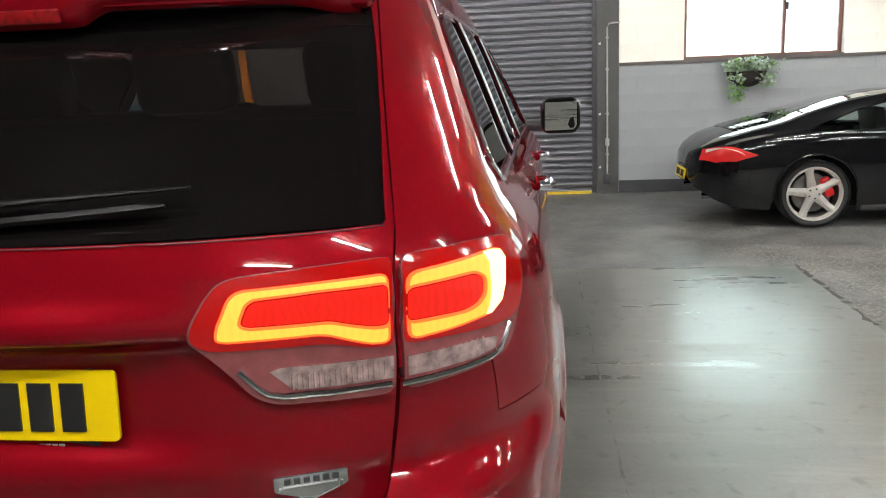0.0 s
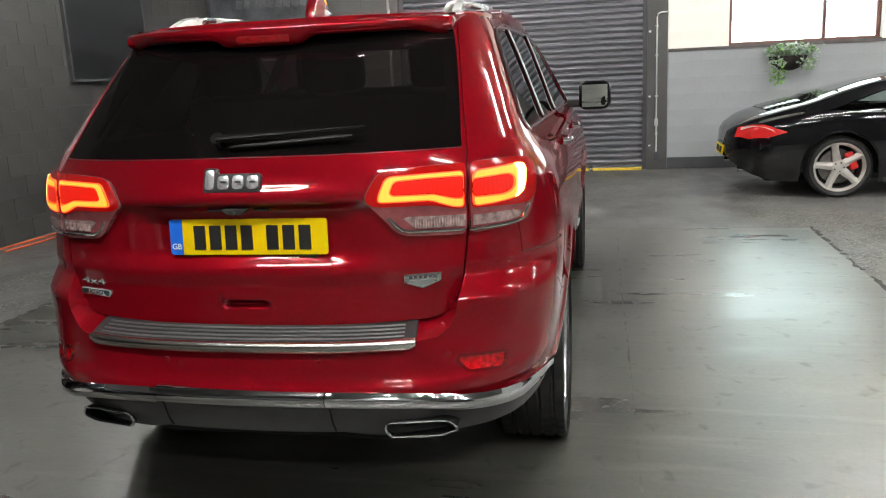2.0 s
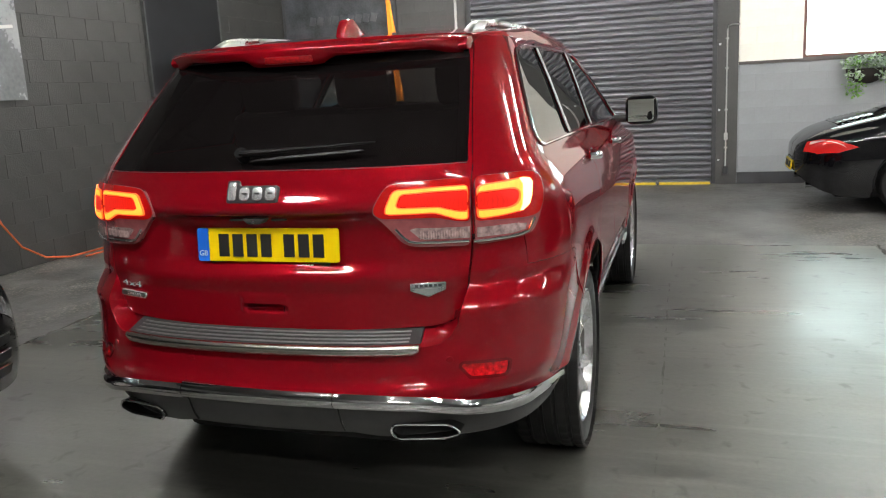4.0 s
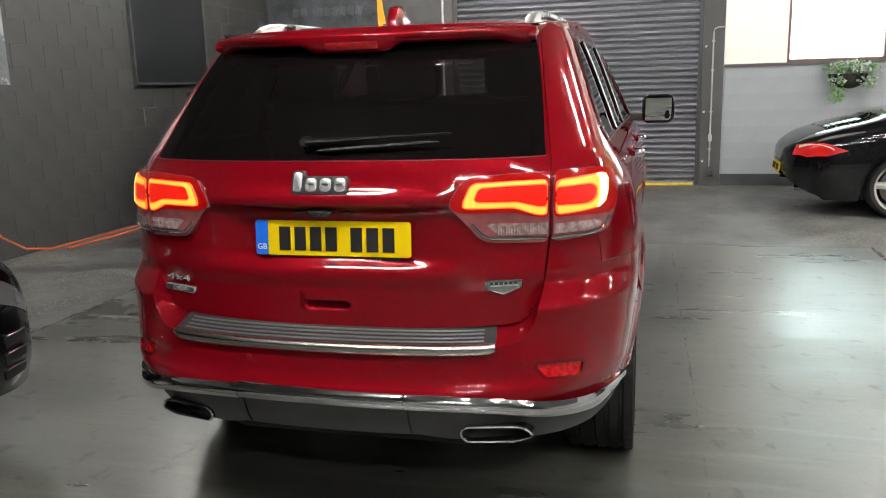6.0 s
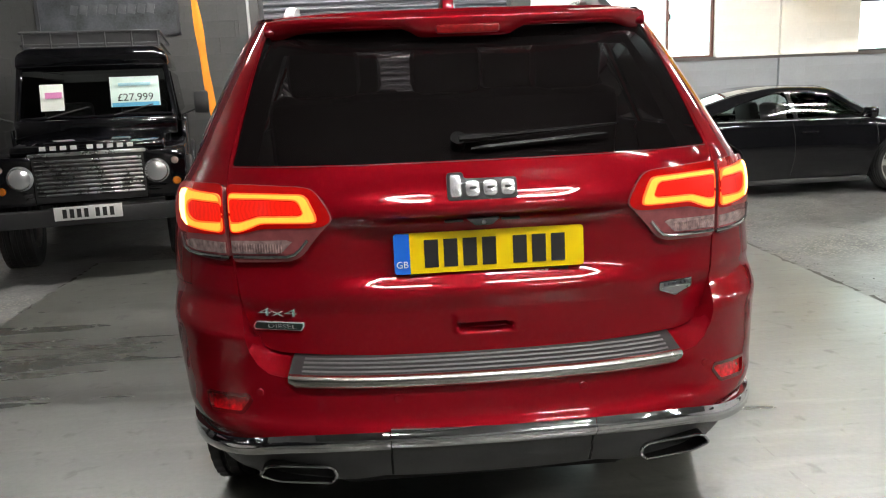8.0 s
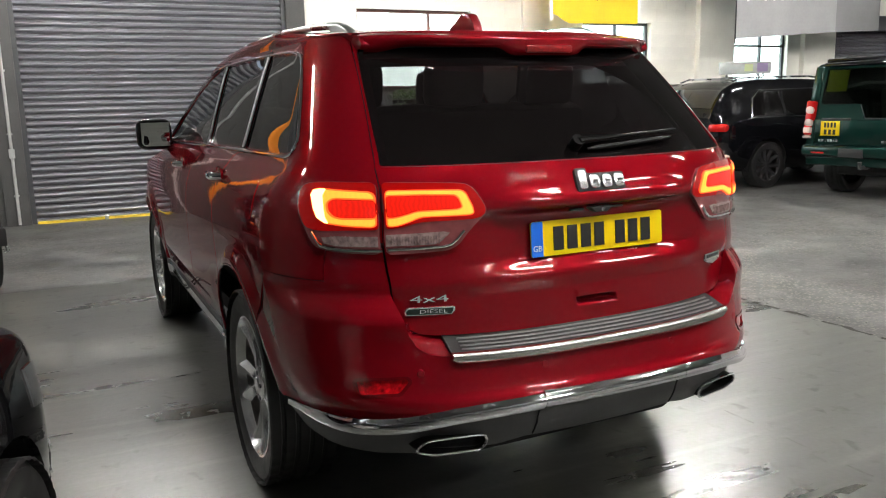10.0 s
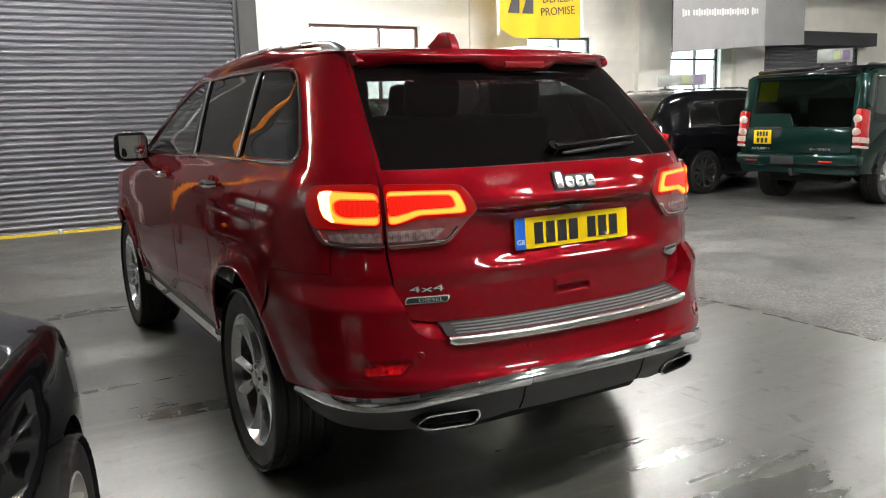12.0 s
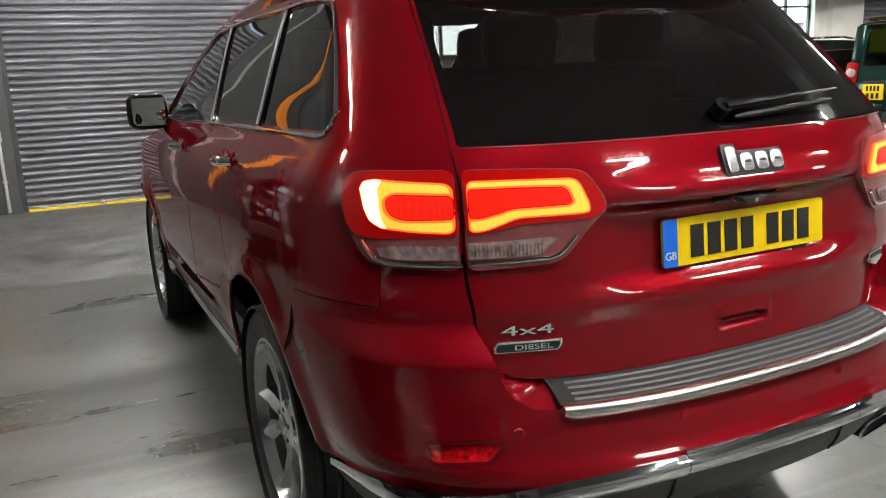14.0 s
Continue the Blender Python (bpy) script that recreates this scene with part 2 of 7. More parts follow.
    rc.operation = "SUBTRACT"
    k(ra.outputs[0], rc.inputs[0])
    rc.inputs[1].default_value = 0.13
    k(rc.outputs[0], rb.inputs[2])
    rd = n.new("ShaderNodeMath")
    rd.operation = "MULTIPLY_ADD"
    k(dull.outputs[0], rd.inputs[0])
    rd.inputs[1].default_value = 0.11
    k(rb.outputs[0], rd.inputs[2])
    least = n.new("ShaderNodeMath")
    least.operation = "MAXIMUM"
    least.inputs[1].default_value = 0.22
    k(rd.outputs[0], least.inputs[0])
    k(least.outputs[0], b.inputs["Roughness"])
    bp = n.new("ShaderNodeBump")
    bp.inputs["Strength"].default_value, bp.inputs["Distance"].default_value = grit, 0.01
    rs = n.new("ShaderNodeMath")
    rs.operation = "MULTIPLY_ADD"
    k(scuff.outputs["Fac"], rs.inputs[0])
    rs.inputs[1].default_value = 0.5
    k(fine.outputs["Fac"], rs.inputs[2])
    k(rs.outputs[0], bp.inputs["Height"])
    k(bp.outputs[0], b.inputs["Normal"])
    k(least.outputs[0], b.inputs["Coat Roughness"])
    return m


FLOOR_SLAB = floor_material("sealed_grey_slab", (0.090, 0.091, 0.079), (0.17, 0.29), 0.55, 0.8, 0.66, 1.32, (0.28, 2.4, 1))
FLOOR_OLD = floor_material("worn_concrete", (0.104, 0.103, 0.100), (0.24, 0.44), 0.8, 2.0, 0.40, 1.45, (1.0, 1.15, 1), 0.25, 0.85, 0.8, 0.2)


# ---------------------------------------------------------------- building helpers
def thing(name, label, category, group="", at=(0, 0, 0), turn=0.0):
    e = new(name)
    e.empty_display_size = 0.2
    e.matrix_basis = pose(*at, 0, 0, turn)
    return tagged(e, label, category, group)


def link(name, me, material, parent=None, label=""):
    me.materials.clear()
    me.materials.append(material)
    ob = new(name, me)
    if parent:
        ob.parent = parent
    if label:
        ob["label"] = label
    return ob


def part(name, bm, material, parent=None, label="", smooth=35):
    me = bpy.data.meshes.new(name)
    bm.normal_update()
    if smooth:
        for f in bm.faces:
            f.smooth = True
        for e in bm.edges:
            if len(e.link_faces) == 2 and e.calc_face_angle(0) > radians(smooth):
                e.smooth = False
    bm.to_mesh(me)
    bm.free()
    return link(name, me, material, parent, label)


def box(bm, size, at=(0, 0, 0), rot=(0, 0, 0), bevel=0.0, seg=2):
    m = pose(*at, *rot) @ Matrix.Diagonal((*size, 1))
    r = bmesh.ops.create_cube(bm, size=1, matrix=m)
    if bevel:
        vs = set(r["verts"])
        es = [e for e in bm.edges if e.verts[0] in vs and e.verts[1] in vs]
        bmesh.ops.bevel(bm, geom=es, offset=bevel, segments=seg, affect="EDGES", profile=0.5)
    return bm


def boxes(*specs):
    bm = bmesh.new()
    for s in specs:
        box(bm, *s)
    return bm


def tube(points, radius, sides=10, closed=False, bm=None, flat=1.0):
    """A round bar through points; radius may be a list."""
    bm = bm or bmesh.new()
    pts = [Vector(p) for p in points]
    rings = []
    n = len(pts)
    up = Vector((0, 0, 1))
    for i, p in enumerate(pts):
        a = pts[(i - 1) % n] if closed or i else p
        b = pts[(i + 1) % n] if closed or i < n - 1 else p
        d = (b - a).normalized()
        s = d.cross(up if abs(d.z) < 0.95 else Vector((1, 0, 0))).normalized()
        t = s.cross(d)
        r = radius[i] if isinstance(radius, (list, tuple)) else radius
        rings.append([bm.verts.new(p + r * (math.cos(q) * s + flat * math.sin(q) * t)) for q in [2 * math.pi * j / sides for j in range(sides)]])
    for i in range(n if closed else n - 1):
        a, b = rings[i], rings[(i + 1) % n]
        for j in range(sides):
            bm.faces.new((a[j], a[(j + 1) % sides], b[(j + 1) % sides], b[j]))
    if not closed:
        bm.faces.new(rings[0][::-1])
        bm.faces.new(rings[-1])
    bmesh.ops.recalc_face_normals(bm, faces=bm.faces)
    return bm


def lathe(profile, axis="x", sides=48, bm=None, closed=False):
    """Turns (radius, offset) pairs round an axis through the origin."""
    bm = bm or bmesh.new()
    rings = []
    for r, o in profile:
        ring = []
        for j in range(sides):
            q = 2 * math.pi * j / sides
            c, s = r * math.cos(q), r * math.sin(q)
            ring.append(bm.verts.new({"x": (o, c, s), "y": (c, o, s), "z": (c, s, o)}[axis]))
        rings.append(ring)
    m = len(rings)
    for i in range(m if closed else m - 1):
        a, b = rings[i], rings[(i + 1) % m]
        for j in range(sides):
            bm.faces.new((a[j], a[(j + 1) % sides], b[(j + 1) % sides], b[j]))
    bmesh.ops.remove_doubles(bm, verts=bm.verts, dist=1e-5)
    bmesh.ops.recalc_face_normals(bm, faces=bm.faces)
    return bm


def prism(outline, axis, lo, hi, bevel=0.0, bm=None):
    """Extrudes a 2D outline along an axis."""
    bm = bm or bmesh.new()
    f = {"x": lambda a, b, c: (c, a, b), "y": lambda a, b, c: (a, c, b), "z": lambda a, b, c: (a, b, c)}[axis]
    va = [bm.verts.new(f(a, b, lo)) for a, b in outline]
    vb = [bm.verts.new(f(a, b, hi)) for a, b in outline]
    fs = [bm.faces.new(va), bm.faces.new(vb[::-1])]
    n = len(outline)
    for i in range(n):
        fs.append(bm.faces.new((va[i], vb[i], vb[(i + 1) % n], va[(i + 1) % n])))
    bmesh.ops.recalc_face_normals(bm, faces=fs)
    if bevel:
        es = [e for e in {e for q in fs for e in q.edges} if e.calc_face_angle(0) > 0.3]
        bmesh.ops.bevel(bm, geom=es, offset=bevel, segments=2, affect="EDGES", profile=0.5)
    return bm


def smoothstep(a, b, x):
    t = min(1, max(0, (x - a) / (b - a)))
    return t * t * (3 - 2 * t)


def table(rows):
    """A smooth curve (monotone cubic) through (x, value) rows."""
    xs, ys = np.array([r[0] for r in rows], float), np.array([r[1] for r in rows], float)
    h = np.diff(xs)
    d = np.diff(ys) / h
    m = np.zeros(len(xs))
    m[0], m[-1] = d[0], d[-1]
    for i in range(1, len(xs) - 1):
        if d[i - 1] * d[i] > 0:
            w1, w2 = 2 * h[i] + h[i - 1], h[i] + 2 * h[i - 1]
            m[i] = (w1 + w2) / (w1 / d[i - 1] + w2 / d[i])
    xl, yl, ml = xs.tolist(), ys.tolist(), m.tolist()

    def value(x):
        if x <= xl[0]:
            return yl[0] + ml[0] * (x - xl[0])
        if x >= xl[-1]:
            return yl[-1] + ml[-1] * (x - xl[-1])
        i = 0
        while x > xl[i + 1]:
            i += 1
        hh = xl[i + 1] - xl[i]
        t = (x - xl[i]) / hh
        return ((1 + 2 * t) * (1 - t) ** 2 * yl[i] + t * (1 - t) ** 2 * hh * ml[i]
                + t * t * (3 - 2 * t) * yl[i + 1] + t * t * (t - 1) * hh * ml[i + 1])
    return value


def inside(px, py, poly):
    """Which of the points lie in a polygon (arrays)."""
    r = np.zeros(len(px), bool)
    n = len(poly)
    for i in range(n):
        (x1, y1), (x2, y2) = poly[i], poly[(i + 1) % n]
        if y1 == y2:
            continue
        c = (y1 > py) != (y2 > py)
        r ^= c & (px < (x2 - x1) * (py - y1) / (y2 - y1) + x1)
    return r


def densify(poly, step):
    out = []
    n = len(poly)
    for i in range(n):
        (x1, y1), (x2, y2) = poly[i], poly[(i + 1) % n]
        k = max(1, int(math.hypot(x2 - x1, y2 - y1) / step))
        out += [(x1 + (x2 - x1) * j / k, y1 + (y2 - y1) * j / k) for j in range(k)]
    return out


def inset(poly, d):
    """A polygon (counter-clockwise) drawn in by d."""
    n, out = len(poly), []
    for i in range(n):
        a, p, b = Vector(poly[i - 1]), Vector(poly[i]), Vector(poly[(i + 1) % n])
        u, v = (p - a).normalized(), (b - p).normalized()
        nu, nv = Vector((-u.y, u.x)), Vector((-v.y, v.x))
        m = nu + nv
        m = m / max(0.5, m.length_squared) * 2
        q = p + m * d
        out.append((q.x, q.y))
    return out


def ccw(poly):
    a = sum(poly[i - 1][0] * p[1] - p[0] * poly[i - 1][1] for i, p in enumerate(poly))
    return poly if a > 0 else poly[::-1]


def rounded(poly, radii, seg=5):
    """A polygon with rounded corners; radii: one number or one per corner."""
    n, out = len(poly), []
    for i in range(n):
        r = radii[i] if isinstance(radii, (list, tuple)) else radii
        a, p, b = Vector(poly[i - 1]), Vector(poly[i]), Vector(poly[(i + 1) % n])
        r = min(r, (a - p).length * 0.49, (b - p).length * 0.49)
        if r < 1e-4:
            out.append((p.x, p.y))
            continue
        s, e = p + (a - p).normalized() * r, p + (b - p).normalized() * r
        for j in range(seg + 1):
            t = j / seg
            q = s * (1 - t) ** 2 + p * 2 * t * (1 - t) + e * t * t
            out.append((q.x, q.y))
    return out


def skin(surface, poly, holes=(), off=0.0, rim=0.0, step=0.03, both=False, edge=0.012, rise=None):
    """A panel over a surface: surface(a, b) gives a place; the panel covers a polygon of (a, b),
    lies off metres proud (rise: a step of its own in height), turns in by rim metres at its border. both: with its mirror image in x."""
    from mathutils import geometry
    poly = ccw(densify(ccw(poly), edge))
    holes = [ccw(densify(ccw(h), edge)) for h in holes]
    loops = [poly, *holes]
    pts, edges = [], []
    for lp in loops:
        b0 = len(pts)
        pts += lp
        edges += [(b0 + i, b0 + (i + 1) % len(lp)) for i in range(len(lp))]
    A = np.array(poly)
    gx, gy = np.meshgrid(np.arange(A[:, 0].min() + step / 2, A[:, 0].max(), step), np.arange(A[:, 1].min() + step / 2, A[:, 1].max(), rise or step))
    gx, gy = gx.ravel(), gy.ravel()
    ok = inside(gx, gy, inset(poly, step * 0.45)) if len(gx) else np.zeros(0, bool)
    for h in holes:
        ok &= ~inside(gx, gy, inset(h, -step * 0.45))
    pts += list(zip(gx[ok].tolist(), gy[ok].tolist()))
    vs, _, tris, *_ = geometry.delaunay_2d_cdt([Vector(p) for p in pts], edges, [], 0, 1e-6)
    vs = [(v.x, v.y) for v in vs]
    T = np.array([t for t in tris if len(t) == 3])
    V = np.array(vs)
    C = V[T].mean(1)
    keep = inside(C[:, 0], C[:, 1], poly)
    for h in holes:
        keep &= ~inside(C[:, 0], C[:, 1], h)
    T = T[keep]
    e = 0.004

    def frame_at(a, b):
        p = Vector(surface(a, b))
        da = Vector(surface(a + e, b)) - Vector(surface(a - e, b))
        db = Vector(surface(a, b + e)) - Vector(surface(a, b - e))
        return p, da.cross(db).normalized()
    co, no = [], []
    for a, b in vs:
        p, nn = frame_at(a, b)
        co.append(p + nn * off)
        no.append(nn)
    faces = [tuple(t) for t in T.tolist()]
    if rim:
        # border edges: used by one triangle
        count = {}
        for t in faces:
            for i in range(3):
                q = (t[i], t[(i + 1) % 3])
                count[tuple(sorted(q))] = q if tuple(sorted(q)) not in count else None
        border = [q for q in count.values() if q]
        for a, b in border:
            k = len(co)
            dirn = (co[b] - co[a]).normalized()
            side = dirn.cross(no[a] + no[b]).normalized()
            for v, d in ((a, 0), (b, 0), (b, rim), (a, rim)):
                co.append(co[v] - no[v] * d)
                no.append(side)
            faces.append((k + 1, k, k + 3, k + 2))
    if both:
        k = len(co)
        co += [Vector((-p.x, p.y, p.z)) for p in co]
        no += [Vector((-p.x, p.y, p.z)) for p in no[:k]]
        faces += [tuple(k + i for i in f[::-1]) for f in faces]
    me = bpy.data.meshes.new("skin")
    me.from_pydata([tuple(p) for p in co], [], faces)
    me.polygons.foreach_set("use_smooth", [True] * len(faces))
    me.update()
    me.normals_split_custom_set_from_vertices([tuple(x) for x in no])
    return me


def mirrored(me):
    """The same panel on the other side of x = 0."""
    flip = Vector((-1, 1, 1))
    normal = {}
    for lp, cn in zip(me.loops, me.corner_normals):
        normal[lp.vertex_index] = tuple(cn.vector * flip)
    m2 = bpy.data.meshes.new("skin")
    m2.from_pydata([tuple(v.co * flip) for v in me.vertices], [], [tuple(p.vertices)[::-1] for p in me.polygons])
    m2.polygons.foreach_set("use_smooth", [True] * len(m2.polygons))
    m2.update()
    m2.normals_split_custom_set_from_vertices([normal.get(i, (0, 0, 1)) for i in range(len(m2.vertices))])
    return m2


def bars(n, width, height, parent, material, at, depth=0.003, axis="x", groups=(1,), turn=(0, 0, 0), fill=0.6):
    """Plain bars in place of characters, in words of the sizes in groups, each a part of its own."""
    total = sum(groups) + 0.6 * (len(groups) - 1)
    cell = width / total
    bm = bmesh.new()
    box(bm, (cell * fill, depth, height))
    me = bpy.data.meshes.new("character_bar")
    bm.to_mesh(me)
    bm.free()
    me.materials.append(material)
    x = -width / 2
    for g in groups:
        for _ in range(g):
            o = new("character_bar", me)
            o.parent = parent
            o.matrix_basis = pose(*at, *turn) @ pose(x + cell / 2, 0, 0)
            x += cell
        x += 0.6 * cell


def text_mesh(body, size, depth, material, name, parent, m, label="", align="CENTER"):
    c = bpy.data.curves.new(name, "FONT")
    c.body, c.size, c.extrude, c.align_x, c.align_y = body, size, depth, align, "CENTER"
    c.resolution_u = 3
    o = bpy.data.objects.new("tmp", c)
    scene.collection.objects.link(o)
    bpy.context.view_layer.update()
    me = bpy.data.meshes.new_from_object(o.evaluated_get(bpy.context.evaluated_depsgraph_get()))
    bpy.data.objects.remove(o)
    me.transform(m)
    return link(name, me, material, parent, label)


# ---------------------------------------------------------------- the hall
LEFT, FRONT, RIGHT, BACK, TOP = -4.95, 9.87, 18.0, -7.5, 4.4


def structure(name, bm, material, label, smooth=0):
    ob = part(name, bm, material, None, "", smooth)
    return tagged(ob, label, name.split("_")[0], "", "structure")


def slab(x0, x1, y0, y1, z0, z1):
    return ((x1 - x0, y1 - y0, z1 - z0), ((x0 + x1) / 2, (y0 + y1) / 2, (z0 + z1) / 2))


floor = structure("floor", boxes(slab(LEFT - 0.3, RIGHT + 0.3, BACK - 0.3, FRONT + 0.4, -0.25, -0.004)), FLOOR_OLD,
                  "worn grey concrete workshop floor with scuffs")
pavement = structure("pavement", boxes(slab(-2.95, 2.9, BACK, 5.45, -0.1, 0.0)), FLOOR_SLAB,
                     "smooth sealed dark grey concrete floor slab")
ceiling = structure("ceiling", boxes(slab(LEFT - 0.3, RIGHT + 0.3, BACK - 0.3, FRONT + 0.4, TOP, TOP + 0.2)), CEIL, "dark grey sheeted workshop ceiling")
wall_west = structure("wall_west", boxes(slab(LEFT - 0.25, LEFT, BACK, FRONT, 0, TOP)), BLOCK_DARK, "charcoal painted blockwork wall")
wall_south = structure("wall_south", boxes(slab(LEFT - 0.25, RIGHT + 0.25, BACK - 0.25, BACK, 0, TOP)), BLOCK_DARK, "charcoal painted rear wall")
wall_east = structure("wall_east", boxes(slab(RIGHT, RIGHT + 0.25, BACK, FRONT, 0, TOP)), BLOCK_WHITE, "white painted side wall")

# front wall, split by its openings
SH0, SH1 = -1.89, 1.70
W = [(2.80, 4.76, 1.69, 2.91), (6.97, 8.48, 1.69, 2.80), (10.55, 12.0, 1.45, 2.72)]
S3 = (13.4, 16.8, 0.0, 2.95)
y0, y1 = FRONT, FRONT + 0.25
dark = boxes(slab(LEFT - 0.25, SH0, y0, y1, 0, TOP), slab(SH0, SH1, y0, y1, 3.5, TOP), slab(SH1, 1.98, y0 - 0.02, y1, 0, TOP), slab(SH0 - 0.29, SH0, y0 - 0.06, y0, 0, TOP))
wall_north_dark = structure("wall_north_1", dark, BLOCK_DARK, "charcoal painted block wall around the roller shutter")
low = boxes(slab(1.98, 10.55, y0, y1, 0.0, 1.66), slab(10.55, 12.0, y0, y1, 0, 1.45), slab(12.0, 13.4, y0, y1, 0, 1.66), slab(16.8, RIGHT, y0, y1, 0, 1.66))
wall_north_low = structure("wall_north_2", low, BLOCK_GREY, "grey painted lower block wall below the windows")
up = bmesh.new()
for a, b in ((1.98, W[0][0]), (W[0][1], W[1][0]), (W[1][1], 10.55)):
    box(up, *slab(a, b, y0, y1, 1.66, TOP))
for a, b, c, d in W[:2]:
    box(up, *slab(a, b, y0, y1, d, TOP))
box(up, *slab(10.55, 12.0, y0, y1, 2.72, TOP))
box(up, *slab(12.0, 13.4, y0, y1, 1.66, TOP))
box(up, *slab(13.4, 16.8, y0, y1, 2.95, TOP))
box(up, *slab(16.8, RIGHT, y0, y1, 1.66, TOP))
box(up, *slab(5.72, 6.12, y0 - 0.06, y0, 1.70, TOP))
box(up, *slab(9.55, 9.97, y0 - 0.12, y0, 1.70, TOP))
box(up, *slab(12.35, 12.8, y0 - 0.12, y0, 1.70, TOP))
wall_north_up = structure("wall_north_3", up, BLOCK_CREAM, "cream painted upper block wall with piers")
piers = boxes(slab(5.72, 6.12, y0 - 0.06, y0, 0.17, 1.655), slab(9.55, 9.97, y0 - 0.12, y0, 0.17, 1.655))
structure("trim_1", piers, BLOCK_GREY, "grey painted wall pier")
structure("baseboard", boxes(slab(1.985, 10.5, y0 - 0.012, y0 - 0.0, 0.0, 0.165)), STEEL_DARK, "black painted strip along the wall foot")
structure("trim_2", boxes(slab(1.985, 9.54, y0 - 0.02, y0 + 0.03, 1.655, 1.695)), SILL, "dark painted ledge line on the wall")


def window(i, x0, x1, z0, z1, mullions, transom=None, material=BROWN):
    w = tagged(new("window_%d" % i), "metal framed workshop window with bright daylight behind", "window", "", "structure")
    f = bmesh.new()
    t, yy = 0.05, FRONT + 0.10
    for a, b, c, d in ((x0, x1, z0, z0 + t), (x0, x1, z1 - t, z1), (x0, x0 + t, z0 + t, z1 - t), (x1 - t, x1, z0 + t, z1 - t)):
        box(f, *slab(a, b, yy, yy + 0.05, c, d))
    part("window_frame", f, material, w, "", 0)
    edges = [x0 + t, *mullions, x1 - t]
    for m in mullions:
        part("mullion", boxes(slab(m - 0.02, m + 0.02, yy - 0.005, yy + 0.055, z0 + t, z1 - t)), material, w, "", 0)
    if transom:
        part("transom", boxes(slab(x0 + t, x1 - t, yy - 0.003, yy + 0.053, transom - 0.02, transom + 0.02)), material, w, "", 0)
    for a, b in zip(edges, edges[1:]):
        p = part("pane", boxes(slab(a, b, yy + 0.02, yy + 0.026, z0 + t, z1 - t)), GLASS, w, "", 0)
        p.visible_shadow = False
    s = part("window_sill", boxes(slab(x0, x1, FRONT + 0.005, yy, z0 - 0.001, z0 + 0.02)), SILL if i < 3 else BLOCK_CREAM, w, "", 0)
    if mullions:
        part("window_catch", boxes(((0.02, 0.03, 0.09), (mullions[0] + 0.03, yy - 0.02, z0 + 0.62))), STEEL_DARK, w, "", 0)
    return w


bk = part("backdrop", boxes(slab(1.0, 26.0, FRONT + 1.1, FRONT + 1.15, 0.2, 6.0)), DAYLIGHT, None, "", 0)
tagged(bk, "bright overcast sky outside the windows", "backdrop", "", "structure")
window(1, *W[0], [4.05], None)
window(2, *W[1], [7.75], 2.45, STEEL_DARK)
window(3, *W[2], [11.35], 2.42, STEEL_DARK)


def shutter(i, x0, x1, z1, y, pitch, label, material):
    """Roller shutter of round-nosed laths, each a piece of its own."""
    s = tagged(new("door_%d" % i), label, "roller shutter", "", "structure")
    prof = []
    for j in range(9):
        q = j / 8
        prof.append((y - 0.036 * math.sin(math.pi * q) ** 0.6, pitch * 0.78 * q))
    prof += [(y + 0.026, pitch * 0.80), (y + 0.026, pitch * 0.98), (y, pitch), (y + 0.038, pitch), (y + 0.038, 0)]
    bm = prism([(a, b) for a, b in prof], "x", x0, x1)
    lath = None
    n = int(z1 / pitch)
    for k in range(n):
        if lath is None:
            lath = part("lath", bm, material, s, "", 50)
        else:
            o = new("lath", lath.data)
            o.parent = s
            o.location = (0, 0, k * pitch)
    part("bottom_rail", boxes(slab(x0, x1, y - 0.02, y + 0.02, -0.004, 0.015)), STEEL_DARK, s, "", 0)
    for a in (x0 - 0.06, x1):
        part("guide_rail", boxes(slab(a, a + 0.06, y - 0.05, y + 0.05, 0, z1)), STEEL_DARK, s, "", 0)
    return s


shutter(1, SH0 + 0.06, SH1 - 0.06, 3.5, FRONT + 0.08, 0.0856, "closed grey steel roller shutter door with ribbed laths", STEEL_SHUTTER)
s3 = shutter(2, S3[0] + 0.06, S3[1] - 0.06, 2.95, FRONT + 0.08, 0.0856, "closed grey steel roller shutter in the far corner", STEEL_SHUTTER)
hood = boxes(slab(13.5, 16.9, FRONT - 0.38, FRONT - 0.01, 2.72, 3.02))
part("shutter_box", hood, STEEL_DARK, s3, "", 0)
# yellow strip and bolts along the shutter's foot
y_strip = part("threshold_strip", boxes(slab(SH0 + 0.07, SH1 - 0.07, FRONT + 0.0, FRONT + 0.045, -0.004, 0.03)), YELLOW_PAINT, None, "", 0)
tagged(y_strip, "yellow painted steel strip along the shutter foot", "threshold", "", "structure")
for x in (-0.97, 0.9):
    b = part("floor_bolt", boxes(((0.05, 0.04, 0.07), (x, FRONT - 0.025, 0.031), (0, 0, 0), 0.01)), SATIN)
    tagged(b, "small steel floor bolt on the shutter foot", "bolt", "shutter bolts")


# strip lights
def strip_light(x, y, along="x", length=1.5):
    e = thing("strip_light", "white fluorescent batten light on the ceiling, lit", "ceiling light", "ceiling strip lights", (x, y, TOP - 0.02), 0 if along == "x" else 90)
    part("housing", boxes(((length, 0.07, 0.06), (0, 0, -0.012), (0, 0, 0), 0.008)), BLOCK_WHITE, e)
    part("tube", tube([(-length / 2 + 0.02, 0, -0.075), (length / 2 - 0.02, 0, -0.075)], 0.022, 10), TUBE_GLOW, e)
    for q in (-1, 1):
        part("end_cap", boxes(((0.02, 0.06, 0.06), (q * length / 2, 0, -0.06))), BLOCK_WHITE, e, "", 0)
    return e


